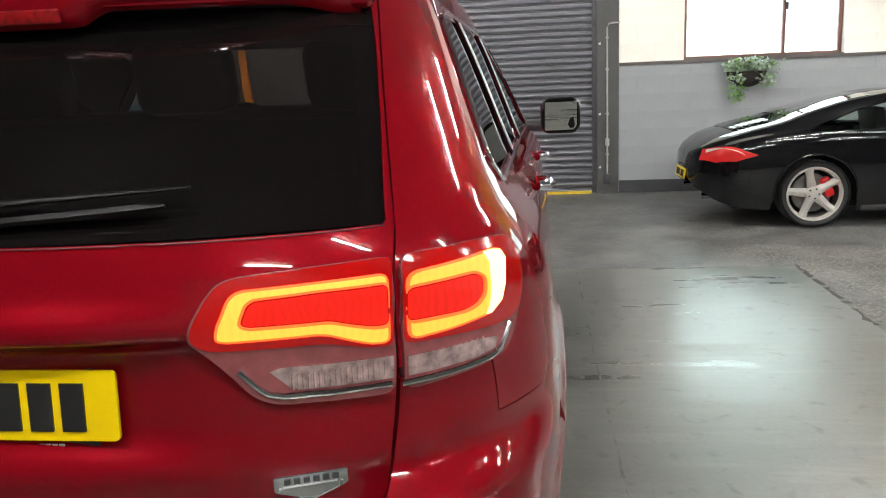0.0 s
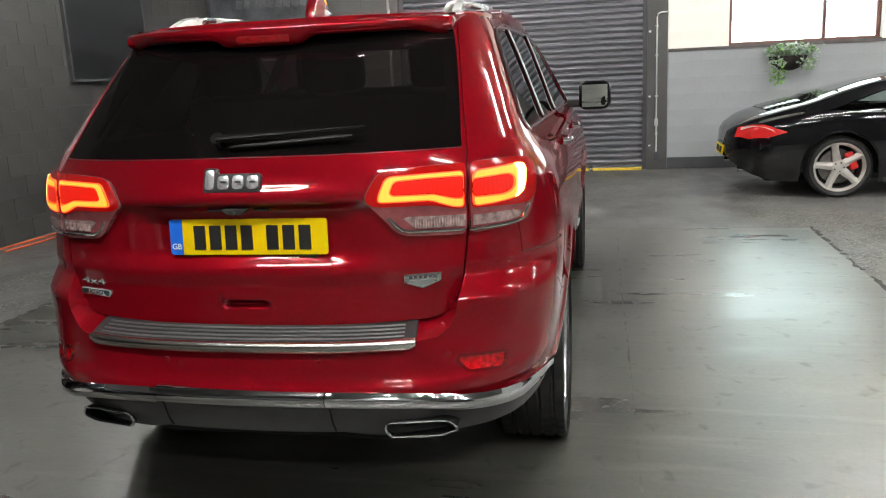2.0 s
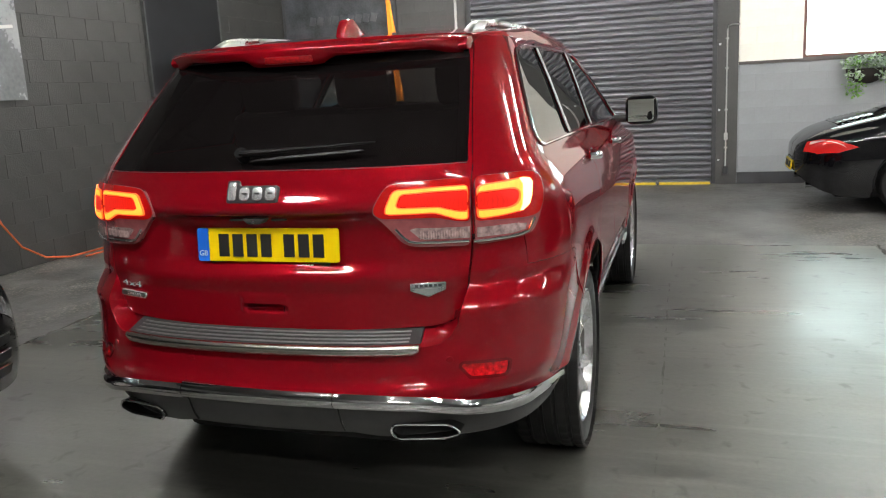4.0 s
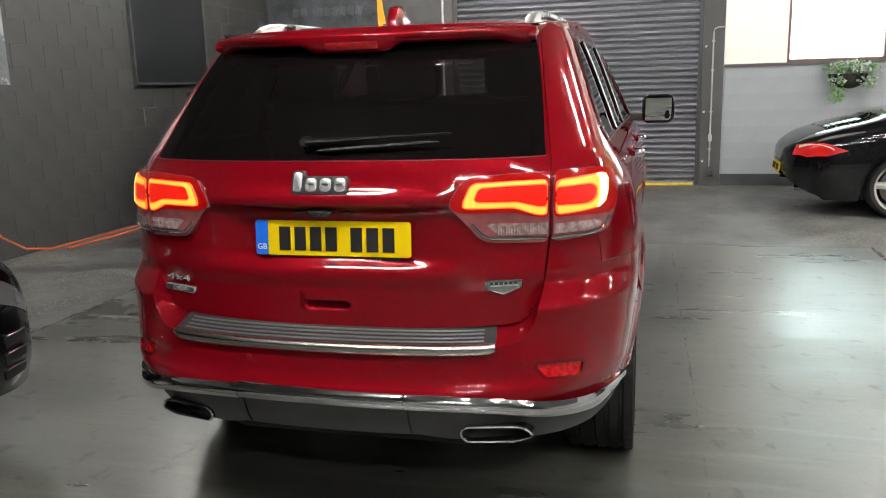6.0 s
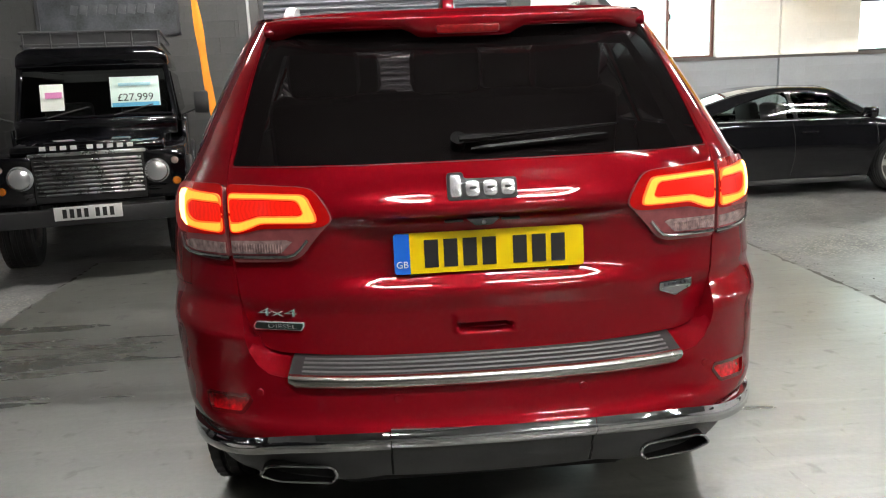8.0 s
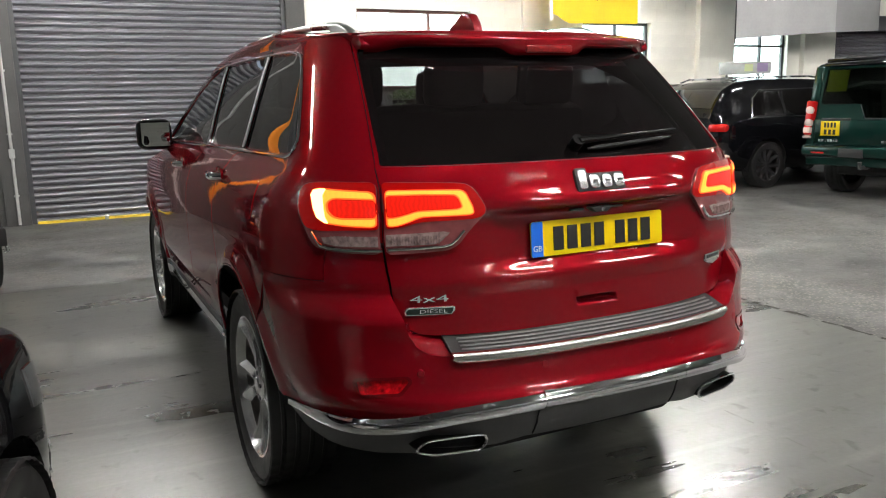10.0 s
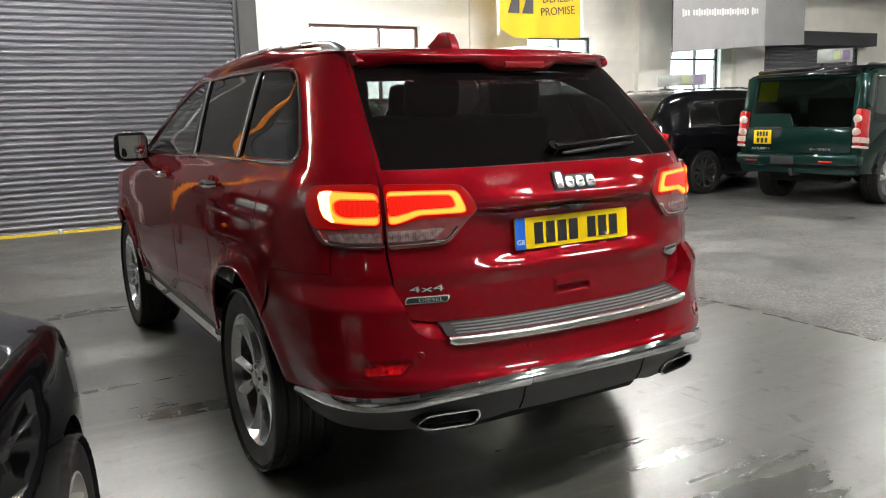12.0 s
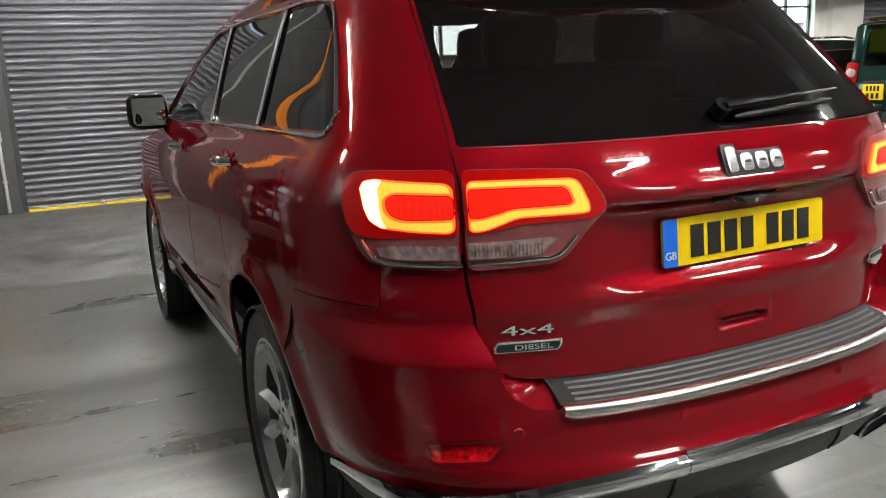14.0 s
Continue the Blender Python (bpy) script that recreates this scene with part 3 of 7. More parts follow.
sl = strip_light(-0.9, -1.9)
for x, y in ((1.2, -1.9), (3.8, -2.4), (-0.6, 6.8), (4.1, 4.0), (6.8, 0.6), (-1.3, 6.0), (-3.6, 5.8), (2.3, -5.4), (4.3, 6.4), (6.8, 6.6), (10.8, 5.0), (10.8, 1.6), (14.2, 3.4), (7.4, -2.7)):
    copy_thing(sl, pose(x, y, TOP - 0.02))


# ---------------------------------------------------------------- the red car
CX = -0.018                                   # its centre line
car = thing("sports_utility_car", "cherry red metallic sports utility car with lit tail lamps", "car", "", (CX, 0, 0))
HUB_R, HUB_F, HUB_Z, TYRE_R = 1.11, 4.02, 0.392, 0.392
S_REAR, S_SIDE, S_FRONT = 1.35, 4.05, 5.40

# rear profiles along the height: body, bumper; half width; corner depth
R_BODY = table([(0.42, 0.10), (0.60, 0.075), (0.78, 0.085), (0.90, 0.088), (0.955, 0.078), (1.02, 0.085), (1.10, 0.085), (1.165, 0.082), (1.21, 0.084), (1.31, 0.112), (1.40, 0.185), (1.60, 0.375), (1.68, 0.455), (1.76, 0.54)])
R_BUMP = table([(0.42, 0.06), (0.45, 0.035), (0.50, 0.004), (0.55, -0.012), (0.58, -0.032), (0.60, -0.032), (0.612, -0.029), (0.624, -0.020), (0.642, -0.009), (0.66, -0.004), (0.70, 0.003), (0.74, 0.012), (0.80, 0.018), (0.842, 0.016), (0.853, 0.018), (0.88, 0.040), (0.915, 0.074), (0.930, 0.082), (0.955, 0.078), (1.02, 0.085), (1.10, 0.085)])
WIDE = table([(0.30, 0.875), (0.42, 0.898), (0.55, 0.920), (0.70, 0.944), (0.85, 0.957), (0.97, 0.957), (1.08, 0.948), (1.18, 0.925), (1.26, 0.884), (1.31, 0.852), (1.45, 0.795), (1.62, 0.727), (1.68, 0.700), (1.735, 0.674), (1.78, 0.64)])
DEEP = table([(0.45, 0.80), (0.57, 0.80), (0.65, 0.76), (0.90, 0.74), (1.10, 0.75), (1.31, 0.62), (1.70, 0.60)])
NN, BOW, NOSE = 3.5, 0.12, 4.80


def arc_table():
    th = np.linspace(0, math.pi / 2, 4001)
    x, y = 0.95 * np.sin(th) ** (2 / NN), 0.8 * (1 - np.cos(th) ** (2 / NN))
    s = np.concatenate(([0], np.cumsum(np.hypot(np.diff(x), np.diff(y)))))
    return (s / s[-1]).tolist(), np.sin(th) ** (2 / NN), 1 - np.cos(th) ** (2 / NN)


ARC_S, ARC_X, ARC_Y = arc_table()
ARC_S = np.array(ARC_S)


def arc(u):
    return float(np.interp(u, ARC_S, ARC_X)), float(np.interp(u, ARC_S, ARC_Y))


def outline(s, z, rear):
    """Place on the body's skin: s runs from the rear's middle round the corner along the side, z is the height."""
    w, d, r = WIDE(z), DEEP(z), rear(z)
    sg = 1
    if s < 0:
        sg, s = -1, -s
    if s <= S_REAR:
        a, b = arc(s / S_REAR)
        x, y = w * a, r + d * b + BOW * (w * a) ** 2 * (1 - b ** 2)
    elif s <= S_SIDE:
        t = (s - S_REAR) / (S_SIDE - S_REAR)
        y0 = r + d
        x, y = w, y0 + (NOSE - 0.95 - y0) * t
    else:
        a, b = arc(min(1, (S_FRONT - s) / (S_FRONT - S_SIDE)))
        x, y = w * a, NOSE - 0.95 * b
    if x > 0.5 and z < 1.0:
        for hub in (HUB_R, HUB_F):
            q = math.hypot(y - hub, z - HUB_Z)
            x += 0.020 * math.exp(-((q - 0.500) / 0.055) ** 2)
        if HUB_R < y < HUB_F:
            x += 0.012 * math.exp(-((z - 0.66) / 0.085) ** 2) * smoothstep(HUB_R + 0.45, HUB_R + 0.65, y) * smoothstep(HUB_F - 0.45, HUB_F - 0.65, y)
    return sg * x, y, z


def body(s, z):
    return outline(s, z, R_BODY)


def bumper(s, z):
    return outline(s, z, R_BUMP)


def at_x(x, z, f=body):
    lo, hi = 0.0, S_REAR
    sg = 1 if x >= 0 else -1
    for _ in range(40):
        m = (lo + hi) / 2
        if f(m, z)[0] < abs(x):
            lo = m
        else:
            hi = m
    return (sg * (lo + hi) / 2, z)


def at_y(y, z, f=body):
    lo, hi = 0.0, S_FRONT
    for _ in range(40):
        m = (lo + hi) / 2
        if f(m, z)[1] < y:
            lo = m
        else:
            hi = m
    return ((lo + hi) / 2, z)


def line(points, f=body, n=6):
    """Points ('x' or 'y', value, z) turned into (s, z), with points between."""
    out = []
    for (k0, v0, z0), (k1, v1, z1) in zip(points, points[1:] + points[:1]):
        for j in range(n if k0 == k1 else 1):
            t = j / n
            g = at_x if k0 == "x" else at_y
            out.append(g(v0 + (v1 - v0) * t, z0 + (z1 - z0) * t, f))
    return out


def arch(hub, r, a0, a1, n=14):
    """A wheel arch from angle a0 to a1: squarer towards the front, closer to the tyre behind."""
    out = []
    for i in range(n + 1):
        a = radians(a0 + (a1 - a0) * i / n)
        q = r + (0.020 * math.sin(2 * a) ** 2 if math.cos(a) > 0 else -0.020 * math.cos(a) ** 2)
        out.append(("y", hub + q * math.cos(a), HUB_Z + 0.02 + q * math.sin(a)))
    return out


def two(name, poly, material, holes=(), label="", **kw):
    """A panel and its twin on the other side."""
    f = kw.pop("f", body)
    me = skin(f, poly, holes, **kw)
    a = link(name, me, material, car, label)
    b = link(name, mirrored(me), material, car, label)
    return a, b


GAP = 0.0014


def seam(z):
    """Half width of the tailgate along the height."""
    return float(np.interp(z, [0.79, 0.84, 0.90, 1.07, 1.31, 1.68, 1.75], [0.57, 0.645, 0.672, 0.690, 0.690, 0.612, 0.59]))


# tailgate, with the opening for its window
GL = [(-0.678, 1.312), (0.678, 1.312), (0.598, 1.69), (-0.598, 1.69)]
zs = np.linspace(0.84, 1.735, 20)
gate = [("x", seam(z) - GAP, z) for z in zs]
gate = [at_x(v, z) for _, v, z in gate]
low_edge = [at_x(x, 0.782 + 0.012 * abs(x) / 0.57) for x in np.linspace(-0.56, 0.56, 24)]
cor = [at_x(0.60, 0.800), at_x(0.628, 0.815)]
gate_poly = [(-s, z) for s, z in gate[::-1]] + [(-s, z) for s, z in cor[::-1]] + low_edge + cor + gate
glass_poly = rounded([at_x(x, z) for x, z in GL], [0.012, 0.012, 0.03, 0.03])


def gate_surface(s, z):
    """The tailgate's skin, sunk in where the number plate sits."""
    x, y, zz = body(s, z)
    k = smoothstep(0.50, 0.26, abs(x)) * smoothstep(0.955, 1.02, z) * smoothstep(1.178, 1.150, z)
    y += 0.030 * k
    q = smoothstep(0.078, 0.066, abs(x - 0.0)) * smoothstep(0.842, 0.848, z) * smoothstep(0.866, 0.858, z)
    y += 0.030 * q
    lip = smoothstep(0.088, 0.078, abs(x)) * smoothstep(0.835, 0.842, z) * smoothstep(0.90, 0.893, z)
    y -= 0.025 * math.exp(-((z - 1.190) / 0.036) ** 2) * smoothstep(0.56, 0.18, abs(x))
    return x, y - 0.007 * lip, zz


tailgate = link("tailgate", skin(gate_surface, gate_poly, [glass_poly], rim=0.006, step=0.014), RED, car, "red tailgate with a sunken plate recess")
def glass_surface(s, z):
    """The rear screen: an even bow across, meeting the tailgate at its edges."""
    x, y, zz = body(s, z)
    e = 0.66 - 0.07 * (z - 1.31) / 0.38
    k = (z - 1.312) / 0.378
    flat = R_BODY(1.312) * (1 - k) + R_BODY(1.69) * k - 0.004 * math.sin(math.pi * max(0, min(1, k)))
    mid, side = flat, flat + body(*at_x(e, z))[1] - R_BODY(z)
    return x, mid + (side - mid) * (abs(x) / e) ** 2.2, zz


link("rear_window", skin(glass_surface, [(a, b) for a, b in inset(ccw(glass_poly), 0.002)], off=-0.002, rim=0.004), PRIVACY, car, "dark tinted rear window")
part("window_strip", tube([Vector(body(s, 1.310)) + Vector((0, -0.004, 0)) for s in np.linspace(-at_x(0.675, 1.31)[0], at_x(0.675, 1.31)[0], 40)], 0.0010, 6), STEEL_DARK, car, "thin dark strip under the rear window")
# dark shell behind the panel gaps
gap_zs = [0.50, 0.7, 0.9, 1.1, 1.3, 1.5, 1.70]
link("inner_shell", skin(body, [at_x(-0.80, z) for z in gap_zs[::-1]] + [at_x(0.80 if z < 1.4 else 0.70, z) for z in gap_zs], [inset(ccw(glass_poly), 0.02)], off=-0.075, step=0.05), DARK, car)

# rear quarter, doors and wings: outer panels
QW = [at_y(*p) for p in ((0.645, 1.37), (0.66, 1.347), (0.70, 1.338), (1.0, 1.335), (1.345, 1.333), (1.375, 1.50), (1.415, 1.690), (1.2, 1.688), (1.05, 1.682), (0.96, 1.668), (0.90, 1.64), (0.79, 1.54), (0.70, 1.44))]
RW = [at_y(*p) for p in ((1.395, 1.332), (1.8, 1.328), (2.12, 1.322), (2.20, 1.50), (2.28, 1.692), (1.9, 1.696), (1.465, 1.692), (1.43, 1.50))]
FW = [at_y(*p) for p in ((2.19, 1.320), (2.8, 1.308), (3.46, 1.30), (3.20, 1.43), (2.9, 1.57), (2.65, 1.65), (2.5, 1.68), (2.35, 1.690), (2.27, 1.5))]
rear_edge = [at_x(seam(z) + GAP, z) for z in np.linspace(1.73, 1.085, 16)]
quarter = rear_edge + [at_x(0.78, 1.085), at_y(0.347, 1.085), at_y(0.347, 0.9635), at_y(0.50, 0.9600), at_y(0.658, 0.9550)] \
    + [at_y(y, z) for _, y, z in arch(HUB_R, 0.478, 136.7, 42, 14)] + [at_y(1.505, 0.78), at_y(1.56, 0.95), at_y(1.56, 1.20), at_y(1.47, 1.29), at_y(1.37, 1.323), at_y(1.40, 1.50), at_y(1.438, 1.70), at_y(1.445, 1.735)]
two("rear_quarter_panel", quarter, RED, [QW], rim=0.005, step=0.016, rise=0.007)
rear_door = [at_y(y + 0.004, z) for _, y, z in arch(HUB_R, 0.478, 40, 13, 6)] + [at_y(2.30, 0.52), at_y(2.31, 0.9), at_y(2.28, 1.2), at_y(2.152, 1.312), at_y(2.235, 1.5), at_y(2.32, 1.735), at_y(1.452, 1.735), at_y(1.445, 1.70), at_y(1.407, 1.50), at_y(1.377, 1.321), at_y(1.477, 1.294), at_y(1.567, 1.20), at_y(1.568, 0.95), at_y(1.512, 0.78)]
two("rear_door", rear_door, RED, [RW], rim=0.005, step=0.018, rise=0.006)
front_door = [at_y(2.307, 0.52), at_y(3.50, 0.52), at_y(3.52, 1.0), at_y(3.55, 1.29), at_y(3.22, 1.46), at_y(2.92, 1.61), at_y(2.66, 1.705), at_y(2.55, 1.735), at_y(2.327, 1.735), at_y(2.242, 1.5), at_y(2.159, 1.312), at_y(2.287, 1.2), at_y(2.317, 0.9)]
two("front_door", front_door, RED, [FW], rim=0.005, step=0.020, rise=0.006)
for pw, hole in ((quarter, QW), (rear_door, RW), (front_door, FW)):
    two("door_lining", inset(ccw(densify(pw, 0.06)), 0.004), DARK, [inset(ccw(densify(hole, 0.06)), -0.004)], off=-0.014, step=0.08)
wing = [at_y(3.508, 0.52)] + [at_y(y, z) for _, y, z in arch(HUB_F, 0.47, 170, 8, 14)] + [at_y(4.55, 0.5)] + [(5.38, 0.5), (5.38, 0.98)] + [at_y(4.6, 1.03), at_y(4.3, 1.10), at_y(3.9, 1.16), at_y(3.55, 1.22), at_y(3.528, 1.0)]
two("front_wing", wing, RED, rim=0.02, step=0.04)
for nm, pw, m in (("rear_quarter_window", QW, SIDE_GLASS), ("rear_door_window", RW, SIDE_GLASS), ("front_door_window", FW, FRONT_GLASS)):
    two(nm, inset(ccw(densify(pw, 0.05)), -0.004), m, off=-0.003, step=0.02)
# bright window surround
PILLAR = mat("gloss_black_pillar", (0.006, 0.006, 0.007), 0.05)
PALE_LINE = mat("pale_trim_line", (0.55, 0.55, 0.56), 0.3, 0.2)
for sg in (1, -1):
    ring_at = ((0.628, 1.385), (0.632, 1.357), (0.648, 1.335), (0.70, 1.326), (1.0, 1.323), (1.4, 1.320), (2.15, 1.310), (2.8, 1.297), (3.47, 1.289), (3.48, 1.297), (3.21, 1.442), (2.91, 1.583), (2.66, 1.664), (2.51, 1.692), (2.35, 1.702), (1.9, 1.707), (1.45, 1.703), (1.2, 1.700), (1.045, 1.694), (0.945, 1.679), (0.882, 1.648), (0.773, 1.548), (0.683, 1.45))
    ring = [Vector(body(*at_y(*p))) for p in rounded(ring_at, [0.012 if i in (0, 1, 2) else 0.06 if i in (18, 19, 20, 21) else 0.01 for i in range(len(ring_at))], 4)]
    part("bright_surround", tube([(sg * (p.x + 0.003), p.y, p.z) for p in ring], 0.0062, 8, True), CHROME, car, "polished trim round the side windows")
    for line_at, r in ((((1.352, 1.333), (1.382, 1.50), (1.421, 1.695)), 0.0030), (((2.130, 1.322), (2.208, 1.50), (2.288, 1.695)), 0.003)):
        q = [Vector(body(*at_y(line_at[0][0] + (line_at[2][0] - line_at[0][0]) * t, line_at[0][1] + (line_at[2][1] - line_at[0][1]) * t))) for t in np.linspace(0, 1, 6)]
        part("bright_divider", tube([(sg * (p.x + 0.007), p.y, p.z) for p in q], r, 6), PALE_LINE, car)
for tr_ in (((1.345, 1.325), (1.398, 1.325), (1.432, 1.50), (1.468, 1.700), (1.413, 1.700), (1.374, 1.50)), ((2.118, 1.315), (2.192, 1.313), (2.272, 1.50), (2.352, 1.699), (2.278, 1.700), (2.198, 1.50))):
    two("pillar_trim", inset(ccw([at_y(*p) for p in tr_]), -0.014), PILLAR, off=0.005, rim=0.004, step=0.02, label="gloss black pillar trim")
# sills with a bright strip
sill = [at_y(1.49, 0.40), at_y(3.52, 0.40), at_y(3.52, 0.513), at_y(1.50, 0.513)]
two("sill", sill, GREY_PLASTIC, rim=0.03, off=0.004)
strip = [at_y(1.50, 0.430), at_y(3.50, 0.430), at_y(3.50, 0.485), at_y(1.50, 0.485)]
two("sill_strip", strip, CHROME, rim=0.012, off=0.012, step=0.05)
# wheel arch lips and liners
for hub in (HUB_R, HUB_F):
    for sg in (1, -1):
        pts = []
        for _, y, z in arch(hub, 0.476 if hub == HUB_R else 0.469, 12, 158 if hub == HUB_R else 172, 26):
            z = max(z, 0.43)
            p = body(*at_y(y, z))
            pts.append((sg * (p[0] - 0.004), y, z))
        part("wheel_arch_lip", tube(pts, 0.006, 8), RED, car)
        bm = bmesh.new()
        lathe([(0.505, 0.0), (0.505, -0.30)], "x", 40, bm)
        bmesh.ops.delete(bm, geom=[f for f in bm.faces if len(f.verts) > 4], context="FACES")
        bm.transform(pose(sg * 0.872, hub, HUB_Z + 0.02) if sg > 0 else pose(-0.872 + 0.30, hub, HUB_Z + 0.02))
        bmesh.ops.delete(bm, geom=[v for v in bm.verts if v.co.z < 0.34], context="VERTS")
        part("arch_liner", bm, DARK, car)

# rear bumper: painted cover, bright strip, grey valance
def top_line():
    p = [at_x(x, 0.742 + 0.004 * (x / 0.55) ** 2, bumper) for x in np.linspace(0, 0.56, 8)]
    p += [at_x(0.60, 0.752, bumper), at_x(0.633, 0.775, bumper), at_x(0.655, 0.81, bumper), at_x(0.664, 0.85, bumper), at_x(0.677, 0.92, bumper), at_x(0.693, 1.066, bumper), at_x(0.78, 1.068, bumper)]
    p += [at_y(0.3445, 1.07, bumper), at_y(0.3445, 0.961, bumper), at_y(0.50, 0.958, bumper), at_y(0.6575, 0.9535, bumper)] + [at_y(y, z, bumper) for _, y, z in arch(HUB_R, 0.478, 136.9, 160, 6)]
    return p


tl = top_line()
base = [at_y(0.60, 0.525, bumper), at_y(0.46, 0.530, bumper)] + [at_x(x, z, bumper) for x, z in ((0.83, 0.535), (0.76, 0.54), (0.69, 0.55), (0.55, 0.577), (0.4, 0.592), (0.2, 0.598), (0.0, 0.60))]
half = [p for p in tl] + base
cover_poly = half + [(-s, z) for s, z in half[::-1] if s > 1e-3]
REFL = [at_x(0.655, 0.674, bumper), at_x(0.686, 0.634, bumper), at_x(0.785, 0.622, bumper), at_x(0.795, 0.632, bumper), at_x(0.800, 0.668, bumper), at_x(0.79, 0.674, bumper), at_x(0.665, 0.688, bumper)]
REFL = rounded(REFL, 0.008, 3)
cover = link("bumper_cover", skin(bumper, cover_poly, [REFL, [(-s, z) for s, z in REFL]], rim=0.085, step=0.018), RED, car, "red painted rear bumper cover")
LENS_RED = vary(mat("red_reflector", (0.60, 0.005, 0.010), 0.10, 0, 1.0), 60, 0.25, 1.5)
two("fog_lamp_lens", inset(ccw(REFL), 0.004), LENS_RED, f=bumper, off=-0.006, label="red rear fog lamp lens")
two("fog_lamp_bezel", inset(ccw(REFL), -0.003), mat("red_lens_edge", (0.13, 0.002, 0.004), 0.1, 0, 1.0), [inset(ccw(REFL), 0.006)], f=bumper, off=0.003, rim=0.01)
two("fog_lamp_bowl", inset(ccw(REFL), 0.012), DARK, f=bumper, off=-0.02)
# red shelf that joins the bumper's upper edge to the tailgate's foot
A_ = [Vector(bumper(*p)) for p in tl[:13]]
gl_ = [at_x(x, 0.782 + 0.012 * x / 0.57) for x in (0, 0.15, 0.3, 0.45, 0.56)] + cor + [p for p in gate if p[1] < 0.925]
B_ = [Vector(gate_surface(*p)) + Vector((0, 0.028, -0.004)) for p in gl_]


def along(pts, n):
    d = [0.0]
    for a, b in zip(pts, pts[1:]):
        d.append(d[-1] + (b - a).length)
    out = []
    for i in range(n + 1):
        t = d[-1] * i / n
        k = max(j for j in range(len(d)) if d[j] <= t + 1e-9)
        k = min(k, len(pts) - 2)
        out.append(pts[k].lerp(pts[k + 1], (t - d[k]) / (d[k + 1] - d[k])))
    return out


bm = bmesh.new()
for sg in (1, -1):
    prev = None
    for a, b in zip(along(A_, 40), along(B_, 40)):
        c = a.lerp(b, 0.3) + Vector((0, 0, 0.004))
        row_ = [bm.verts.new((sg * q.x, q.y, q.z)) for q in (a + Vector((0, 0.002, -0.002)), c, b)]
        if prev:
            for j in (0, 1):
                bm.faces.new((prev[j], row_[j], row_[j + 1], prev[j + 1]))
        prev = row_
bmesh.ops.recalc_face_normals(bm, faces=bm.faces)
part("bumper_shelf", bm, RED, car, "", 60)
# bright strip
ss = [at_x(x, 0.6, bumper)[0] for x in np.linspace(0, 0.80, 14)] + [at_y(y, 0.6, bumper)[0] for y in (0.36, 0.42, 0.48, 0.53)]
end = ss[-1]


STRIP_Z = table([(at_x(x, 0.58, bumper)[0], z) for x, z in ((0.0, 0.593), (0.28, 0.589), (0.41, 0.583), (0.55, 0.570), (0.69, 0.541), (0.76, 0.530), (0.83, 0.522))] + [(end, 0.512)])


def strip_z(s):
    return STRIP_Z(s)


top_e = [(s, strip_z(s) + 0.026 * (1 - 0.55 * max(0, s - 0.9) / (end - 0.9))) for s in ss]
bot_e = [(s, strip_z(s) - 0.024 * (1 - 0.7 * max(0, s - 0.9) / (end - 0.9))) for s in ss]
j0 = at_x(0.277, 0.6, bumper)[0]
mid_t, mid_b = [(s, strip_z(s) + 0.026) for s in np.linspace(-j0 + 0.001, j0 - 0.001, 12)], [(s, strip_z(s) - 0.024) for s in np.linspace(-j0 + 0.001, j0 - 0.001, 12)]


def strip_surface(s, z):
    low = smoothstep(0.72, 1.10, abs(s))
    x, y, zz = bumper(s, 0.595 + (z - 0.595) * low)
    zz = z
    k = max(-1, min(1, (z - strip_z(abs(s))) / 0.027))
    g = 0.003 + 0.017 * (1 - k * k)
    t = min(1, abs(s) / S_REAR)
    return x + math.copysign(g * t ** 3, s), y - g * (1 - t ** 3), zz


link("bumper_strip", skin(strip_surface, mid_b + mid_t[::-1], rim=0.02, step=0.01), CHROME, car, "chrome strip along the bumper")
side_t, side_b = [(s, z) for s, z in top_e if s > j0], [(s, z) for s, z in bot_e if s > j0]
side_poly = [(j0 + 0.001, strip_z(j0) - 0.024)] + side_b + side_t[::-1] + [(j0 + 0.001, strip_z(j0) + 0.026)]
two("bumper_strip", side_poly, CHROME, f=strip_surface, rim=0.02, step=0.01, label="chrome strip round the bumper corner")
# valance with cut-outs for the exhausts
vb = [at_x(x, 0.446, bumper) for x in (0, 0.15, 0.3)] + [at_x(0.38, 0.425, bumper), at_x(0.62, 0.405, bumper), at_x(0.72, 0.395, bumper), at_x(0.80, 0.395, bumper)] + [at_y(0.42, 0.40, bumper), at_y(0.52, 0.43, bumper), at_y(0.59, 0.50, bumper)]
vt = [at_y(0.55, 0.515, bumper), at_y(0.46, 0.52, bumper)] + [at_x(x, z - 0.004, bumper) for x, z in ((0.83, 0.522), (0.76, 0.53), (0.69, 0.541), (0.55, 0.57), (0.4, 0.583), (0.2, 0.59), (0, 0.592))]
hv = vb + vt
EXH = rounded([(0.445, 0.430), (0.600, 0.432), (0.655, 0.450), (0.628, 0.484), (0.600, 0.490), (0.445, 0.488), (0.430, 0.462)], 0.016)
EX = [at_x(x, z, bumper) for x, z in EXH]
valance = link("bumper_valance", skin(bumper, hv + [(-s, z) for s, z in hv[::-1] if s > 1e-3], [EX, [(-s, z) for s, z in EX]], off=-0.006, rim=0.06, step=0.022), GREY_PLASTIC, car, "dark grey lower bumper valance")
